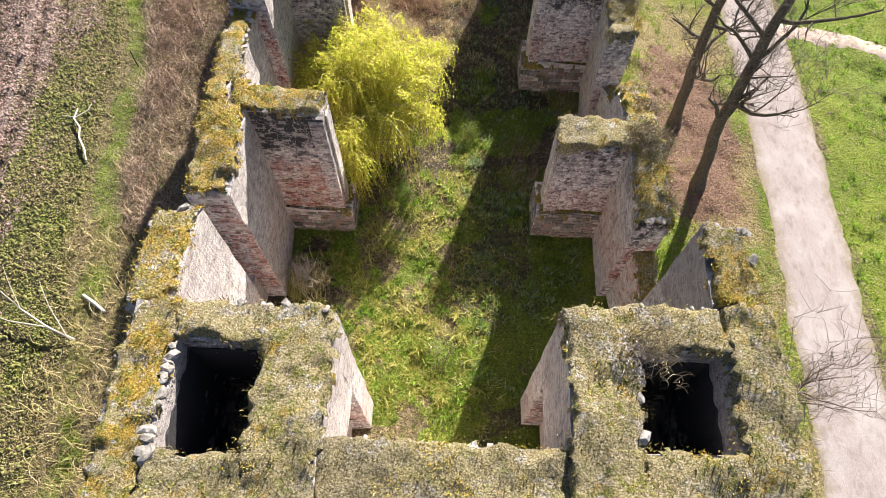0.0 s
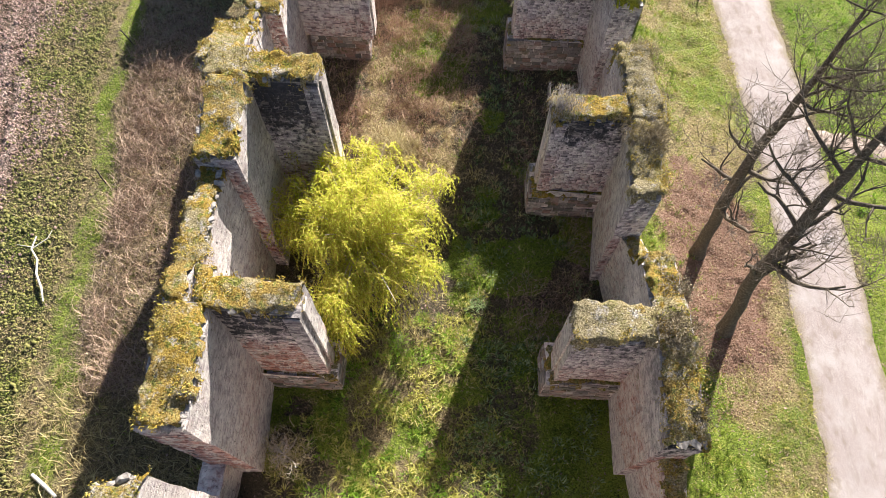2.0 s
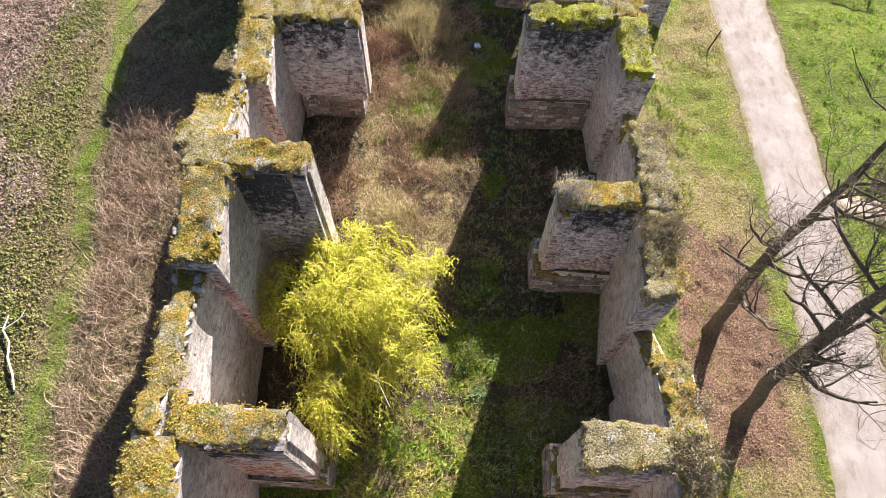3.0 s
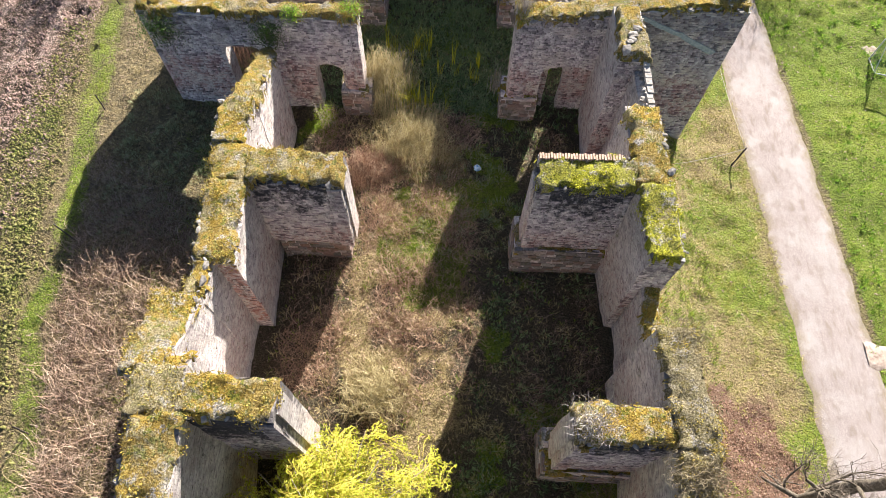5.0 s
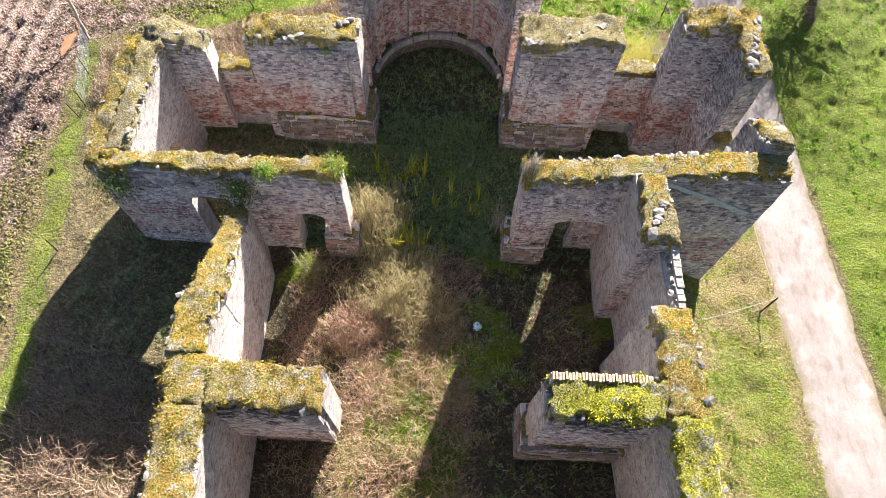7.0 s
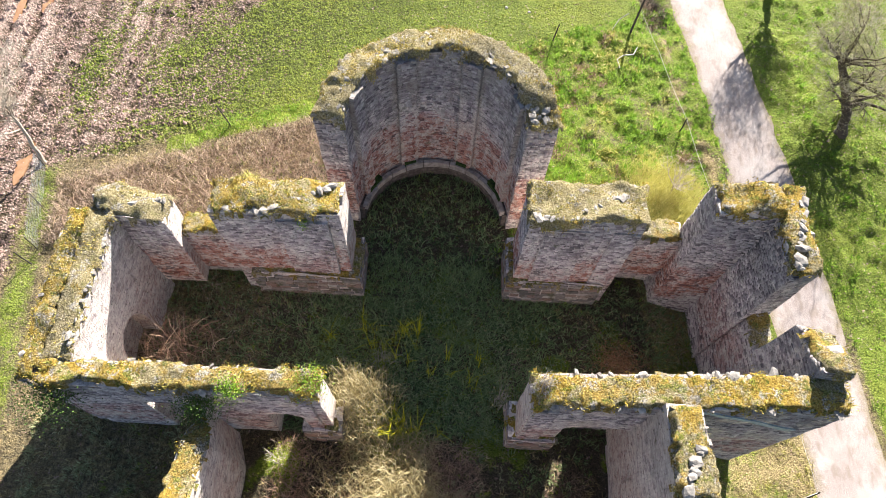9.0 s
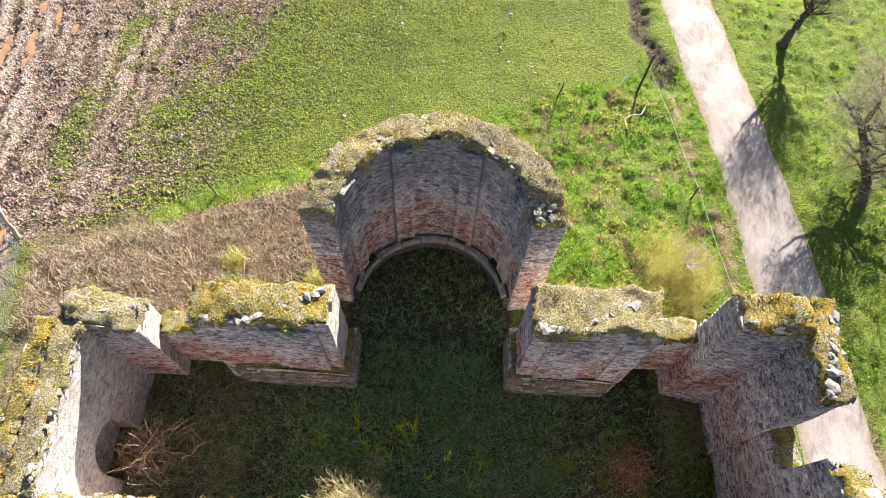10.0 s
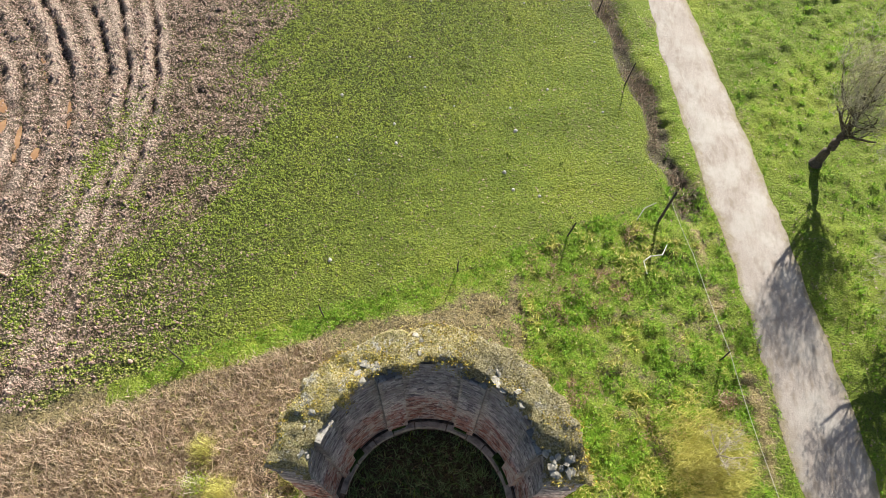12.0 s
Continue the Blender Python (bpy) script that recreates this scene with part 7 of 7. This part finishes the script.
for i, (off, y, ln, wd) in enumerate(((23.4, 73.4, 1.4, 0.34), (23.4, 78.9, 1.2, 0.14), (25.6, 74.4, 1.9, 0.32), (24.5, 73.2, 1.2, 0.16), (25.6, 70.8, 1.7, 0.3), (26.8, 69.9, 1.8, 0.22), (22.0, 58.2, 1.4, 0.3), (22.0, 75.4, 1.0, 0.12))):
    k = 14
    west = [(rut_line(off, y + ln * (2 * j / k - 1)) - wd * math.sin(math.pi * (j + 0.15) / (k + 0.3)) ** 0.6 * (1 + 0.5 * noise.noise(Vector((j * 0.8, i, 0)))), y + ln * (2 * j / k - 1)) for j in range(k + 1)]
    east = [(rut_line(off, q) + wd * math.sin(math.pi * (j + 0.15) / (k + 0.3)) ** 0.6 * (1 + 0.5 * noise.noise(Vector((j * 0.8, i, 5)))), q) for j, (p, q) in enumerate(west)]
    ringp = east + west[::-1]
    z = float(land(rut_line(off, y), y)) - 0.03
    nr = len(ringp)
    verts = [(px, py, z) for px, py in ringp] + [(px, py, z - 0.3) for px, py in ringp]
    ob = mesh_object("puddle", verts, [tuple(range(nr))] + [(nr + j, nr + (j + 1) % nr, (j + 1) % nr, j) for j in range(nr)], M_WATER)
    tagged(ob, "muddy brown puddle in a wheel rut", "puddle", "puddles", kind="structure")

# stones, droppings and molehills on the meadow
M_CHALK = plain("pale_stone", (0.22, 0.21, 0.19), (0.36, 0.34, 0.31), (0.5, 0.48, 0.45), 10, 0.9, 0.01)
spots = scatter(-8, 10.5, 66, 90, 0.09, r, lambda x, y: (y > fence_y(x) + 1))
v, q = lumps(spots, 0.05, 0.13, r)
tagged(soup("field_stones", v, q, M_CHALK), "scattered pale stones on the meadow", "stones", kind="stuff")

# netting at the field edge
net = new("wire_fence")
tagged(net, "sagging grey-blue wire netting on thin posts", "fence")
nn = Nodes("galvanised_wire", 0.4)
nn.b.inputs["Metallic"].default_value = 0.6
M_NET = nn.done((0.30, 0.33, 0.36))
a, b = Vector((-19.9, 53.3, 0.05)), Vector((-21.15, 58.0, 0.1))
lines = []
for i in range(9):
    h = 0.1 + i * 0.13
    lines.append([(a.lerp(b, t / 10) + Vector((0.04 * math.sin(t * 2.2), 0, h - 0.05 * math.sin(t * 1.1))), 0.0035) for t in range(11)])
for i in range(41):
    p = a.lerp(b, i / 40)
    lines.append([(p + Vector((0.04 * math.sin(i * 0.55), 0, 0.05)), 0.003), (p + Vector((0.04 * math.sin(i * 0.55 + 1), 0, 1.15)), 0.003)])
v, q = tubes(lines, 4)
soup("netting", v, q, M_NET, net)
for t in (0.0, 0.5, 1.0):
    p = a.lerp(b, t)
    v, q = tubes([[(p + Vector((0, 0, -0.3)), 0.022), (p + Vector((0.03, 0, 1.2)), 0.018)]], 6)
    soup("post", v, q, M_POST, net)

# a goal with a green net in the grass beyond the track
goal = new("football_goal")
tagged(goal, "white metal football goal with a green net on the grass", "goal")
ng = Nodes("green_netting", 0.6)
M_NETGREEN = ng.done(ng.ramp(ng.noise(14, 3), (0.3, (0.012, 0.10, 0.045)), (0.7, (0.03, 0.20, 0.09))))
M_WHITEPAINT = plain("chipped_white_paint", (0.45, 0.45, 0.43), (0.68, 0.68, 0.66), (0.78, 0.78, 0.76), 20.0, 0.4, 0.002)
gl, gr, gd, gh = Vector((24.9, 52.3, -1.32)), Vector((27.0, 51.8, -1.32)), Vector((0.0, -1.15, 0.0)), Vector((0, 0, 2.3))


def pole(name, a, b, rad, material, sides=8):
    v, q = tubes([[(a, rad), (a.lerp(b, 0.5), rad), (b, rad)]], sides)
    return soup(name, v, q, material, goal, smooth=True)


for foot in (gl, gr):
    pole("post", foot - Vector((0, 0, 0.3)), foot + gh, 0.04, M_WHITEPAINT)
    pole("brace", foot + gh, foot + gd, 0.025, M_WHITEPAINT)
    pole("ground_bar", foot + Vector((0, 0, 0.04)), foot + gd + Vector((0, 0, 0.04)), 0.03, M_WHITEPAINT)
pole("crossbar", gl + gh, gr + gh, 0.04, M_WHITEPAINT)
pole("ground_bar", gl + gd + Vector((0, 0, 0.04)), gr + gd + Vector((0, 0, 0.04)), 0.03, M_WHITEPAINT)
cords = []
for k in range(19):
    t = k / 18
    cords.append([((gl + gh).lerp(gr + gh, t), 0.006), ((gl + gd).lerp(gr + gd, t), 0.006)])
    cords.append([((gl + gh).lerp(gl + gd, t), 0.006), ((gr + gh).lerp(gr + gd, t), 0.006)])
    for foot in (gl, gr):
        cords.append([(foot.lerp(foot + gh, t), 0.006), ((foot + gd).lerp(foot + gh, t), 0.006)])
        cords.append([(foot.lerp(foot + gd, t), 0.006), (foot.lerp(foot + gd, t) + gh * (1 - t), 0.006)])
v, q = tubes(cords[:-2], 4)
tagged(soup("net", v, q, M_NETGREEN, goal), "green cord net")

# the worn patch beside the goal
pr, pa = np.meshgrid(np.linspace(0, 1, 7), np.linspace(0, 2 * np.pi, 25)[:-1], indexing="ij")
rad = pr * (0.55 + 0.15 * np.sin(3 * pa) + 0.1 * np.sin(7 * pa + 1))
wx, wy = 25.2 + rad * np.cos(pa), 53.05 + rad * np.sin(pa)
wz = full_land(wx, wy) + 0.05 - 0.13 * pr ** 3
wid = np.arange(wx.size).reshape(wx.shape)
patch = soup("worn_patch", np.stack([wx, wy, wz], -1).reshape(-1, 3), np.stack([wid[:-1], np.roll(wid, -1, 1)[:-1], np.roll(wid, -1, 1)[1:], wid[1:]], -1).reshape(-1, 4), plain("worn_turf", (0.16, 0.125, 0.09), (0.32, 0.26, 0.20), (0.46, 0.40, 0.32), 8.0, 1.0, 0.03), smooth=True)
tagged(patch, "round worn bare patch in the grass", "ground", kind="structure")


# ---- bricks and plinth blocks of the walls ----
def lay(place, length, low, high, top_at, course, sizes, rnd, allowed=None):
    """Rows of bricks along a face: a list of (middle, along, out, half length, half height, how far proud)."""
    laid, z = [], low + rnd.uniform(0, course)
    while z < high:
        h, s = course * rnd.uniform(0.85, 1.15), -rnd.uniform(0, sizes[1])
        while s < length:
            l = rnd.uniform(*sizes)
            s0, s1 = max(s, 0.0), min(s + l, length)
            s += l
            if s1 - s0 < 0.07 or rnd.random() < 0.05:
                continue
            m = (s0 + s1) / 2
            x, y, along, out = place(m)
            if z + h * 0.8 > top_at(x, y) or (allowed and not allowed(s0, s1, z, z + h)):
                continue
            proud = 0.006 + 0.010 * rnd.random() ** 2 + 0.008 * max(0.0, noise.noise(Vector((x * 0.8, y * 0.8, z * 1.3))))
            laid.append((Vector((x, y, z + h / 2)), along, out, (s1 - s0) / 2 - rnd.uniform(0.004, 0.011), h / 2 - rnd.uniform(0.004, 0.010), proud))
        z += h
    return laid


def straight(a, b):
    d = Vector((b[0] - a[0], b[1] - a[1], 0))
    way = d.normalized()
    out = Vector((way.y, -way.x, 0))
    return (lambda s: (a[0] + way.x * s, a[1] + way.y * s, way, out)), d.length


def round_apse(s):
    t = radians(174) - s / 3.65
    out = Vector((-math.cos(t), -math.sin(t), 0))
    rad = 3.43 if any(a0 < math.degrees(t) < a1 for a0, a1 in APSE_STRIPS) else 3.65
    return ACX + rad * math.cos(t), ACY + rad * math.sin(t), Vector((math.sin(t), -math.cos(t), 0)), out


def faced(out, parent):
    """The faces that still show their bricks: those to the west, and the end wall of the right transept; the others keep a worn skin of lime."""
    return out.y < -0.3 or (parent in (tro, trb) and out.x < -0.3)


def clear(bricks, me):
    """Leaves out the bricks that would lie inside another piece of masonry."""
    p = np.array([tuple(b[0] + b[2] * 0.14) for b in bricks])
    hidden = np.zeros(len(p), bool)
    for k, (_, outline, top, z0, _, _) in enumerate(FACES):
        if k == me:
            continue
        x0, x1, y0, y1 = (f(q[i] for q in outline) for i in (0, 1) for f in (min, max))
        near = (p[:, 0] > x0) & (p[:, 0] < x1) & (p[:, 1] > y0) & (p[:, 1] < y1) & (p[:, 2] > z0)
        if near.any():
            idx = np.nonzero(near)[0]
            deep = inside(outline, p[idx, 0], p[idx, 1]) > 0
            hidden[idx] |= deep & (p[idx, 2] < np.array([height(top, *p[i, :2]) for i in idx]))
    return [b for b, h in zip(bricks, hidden) if not h]


def brick_mesh(parent, bricks, amount, material, rnd):
    verts = []
    for mid, along, out, hl, hh, proud in bricks:
        c = wob(mid, amount)
        up = Vector((0, 0, 1))
        tip, turn = rnd.uniform(-0.004, 0.004), rnd.uniform(-0.003, 0.003)
        for inner, grow in ((-0.06, 1.0), (proud, 1.0)):
            for sa, sz in ((-1, -1), (1, -1), (1, 1), (-1, 1)):
                jit = rnd.uniform(-0.006, 0.006) if inner > 0 else 0.0
                verts.append(tuple(c + along * (sa * hl + jit) + up * (sz * hh + jit) + out * (inner + (sa * turn + sz * tip if inner > 0 else 0.0))))
    n = len(bricks)
    box_faces = np.array([(4, 5, 6, 7), (3, 7, 6, 2), (0, 4, 7, 3), (1, 2, 6, 5)])
    quads = (np.arange(n)[:, None, None] * 8 + box_faces[None]).reshape(-1, 4)
    tagged(soup("brickwork", verts, quads, material, parent), "courses of weathered bricks", kind="stuff")


def plinth_stone_material():
    n = Nodes("plinth_stone", 0.92)
    info = n.node("ShaderNodeObjectInfo").outputs["Random"]
    col = n.ramp(info, (0.0, (0.15, 0.135, 0.128)), (0.35, (0.31, 0.275, 0.26)), (0.6, (0.27, 0.165, 0.135)), (1.0, (0.46, 0.42, 0.39)))
    f = n.noise(9.0, 6, 0.75)
    col = n.mix(n.ramp(f, (0.36, 0.8), (0.5, 0.0)), col, (0.07, 0.06, 0.055))
    col = n.mix(n.ramp(n.noise(2.1, 6, 0.75), (0.52, 0.0), (0.64, 0.75)), col, (0.085, 0.085, 0.03))
    return n.done(col, n.bump(f, 0.03, 1.0))


M_BLOCK = plinth_stone_material()
BLOCKS = []
for i in range(6):
    rnd = random.Random(600 + i)
    bm = bmesh.new()
    bmesh.ops.create_cube(bm, size=1.0)
    bmesh.ops.bevel(bm, geom=bm.edges[:], offset=0.06, segments=1, affect="EDGES")
    for v in bm.verts:
        v.co += Vector((rnd.uniform(-1, 1), rnd.uniform(-1, 1), rnd.uniform(-1, 1))) * 0.03
    me = bpy.data.meshes.new("block")
    bm.to_mesh(me)
    bm.free()
    me.materials.append(M_BLOCK)
    BLOCKS.append(me)


M_COPING = plain("pale_coping_stone", (0.18, 0.16, 0.14), (0.32, 0.29, 0.26), (0.46, 0.43, 0.39), 5.0, 0.9, 0.02)
COPINGS = [me.copy() for me in BLOCKS]
for me in COPINGS:
    me.name = "coping_stone"
    me.materials[0] = M_COPING


def block(parent, name, mid, along, size, rnd, meshes=BLOCKS):
    ob = new(name, rnd.choice(meshes))
    ob.parent = parent
    ob.matrix_basis = Matrix.LocRotScale(mid, Euler((rnd.uniform(-0.03, 0.03), rnd.uniform(-0.03, 0.03), math.atan2(along.y, along.x) + rnd.uniform(-0.03, 0.03))), size)
    return ob


laid_on = {}
for k, (parent, outline, top, z0, amount, material) in enumerate(FACES):
    rnd = random.Random(900 + k)
    is_plinth = material == M_PLINTH
    found = []
    is_apse = parent == apse
    if is_apse and len(outline) > 20:
        found += lay(round_apse, 3.65 * radians(168), 1.0, 8.6, lambda x, y: height(top, x, y), 0.095, (0.17, 0.31), rnd)
    for a, b in zip(outline, outline[1:] + outline[:1]):
        place, length = straight(a, b)
        if length < 0.45 or (is_apse and length < 1.0):
            continue
        out = place(0.0)[3]
        if out.y > 0.3 or not (is_plinth or faced(out, parent)):
            continue
        low = max(z0, -0.9)
        if parent in (w1, w2, w3, w4) and length < 1.7:
            reveal = clear(lay(place, length, low, 10.5, lambda p, q: height(top, p, q) + 0.02, 0.095, (0.16, 0.31), rnd), k)
            laid_on.setdefault((parent, "jamb_brickwork", amount), []).extend(reveal)
            continue
        if is_plinth:
            found += lay(place, length, low, top, lambda p, q: top + 0.03, 0.24, (0.32, 0.62), rnd)
        else:
            found += lay(place, length, low, 10.5, lambda p, q: height(top, p, q) + 0.02, 0.095, (0.16, 0.31), rnd)
    if is_apse:
        found = [f for f in found if all(abs(math.degrees(math.atan2(f[0].y - ACY, f[0].x - ACX)) - e) > 2.2 for a in APSE_STRIPS for e in a)]
    found = clear(found, k) if found else []
    if not found:
        continue
    if is_plinth:
        for mid, along, out, hl, hh, proud in found:
            c = wob(mid, amount)
            block(parent, "block", c - out * (0.07 - proud), along, (hl * 2, 0.2, hh * 2), rnd)
    else:
        laid_on.setdefault((parent, material.name, amount), []).extend(found)
for (parent, mat, amount), bricks in laid_on.items():
    if not bricks:
        continue
    brick_mesh(parent, bricks, amount, BRICK_OF[mat], random.Random(len(bricks)))
for k, (parent, a, b, profile, amount, material) in enumerate(PANELS):
    if parent == tlo:
        continue
    place, length = straight(a, b)
    rnd = random.Random(1300 + k)

    def fits(s0, s1, z, zt):
        return inside(profile, np.array([s0, s1, s0, s1]), np.array([z, z, zt, zt])).min() > -0.02

    found = clear(lay(place, length, -0.9, 9.0, lambda p, q: 20.0, 0.095, (0.16, 0.31), rnd, fits), -1)
    brick_mesh(parent, found, amount, BRICK_OF[material.name], rnd)

# the row of pale coping stones along the outer edge of the last bays
for (ax, ay), (bx, by), zc, owner in (((8.02, 40.45), (7.96, 43.6), ramp_y(40.4, 6.72, 43.6, 7.05), v4),):
    rnd = random.Random(int(ay * 10))
    place, length = straight((ax, ay), (bx, by))
    s = 0.0
    while s < length:
        l = rnd.uniform(0.22, 0.42)
        x, y, along, out = place(s + l / 2)
        tagged(block(owner, "coping_stone", Vector((x - 0.12 + rnd.uniform(-0.03, 0.03), y, height(zc, x, y) + 0.03 + rnd.uniform(-0.012, 0.012))), along, (l + 0.03, rnd.uniform(0.24, 0.38), 0.16), rnd, COPINGS), "pale coping stone")
        s += l
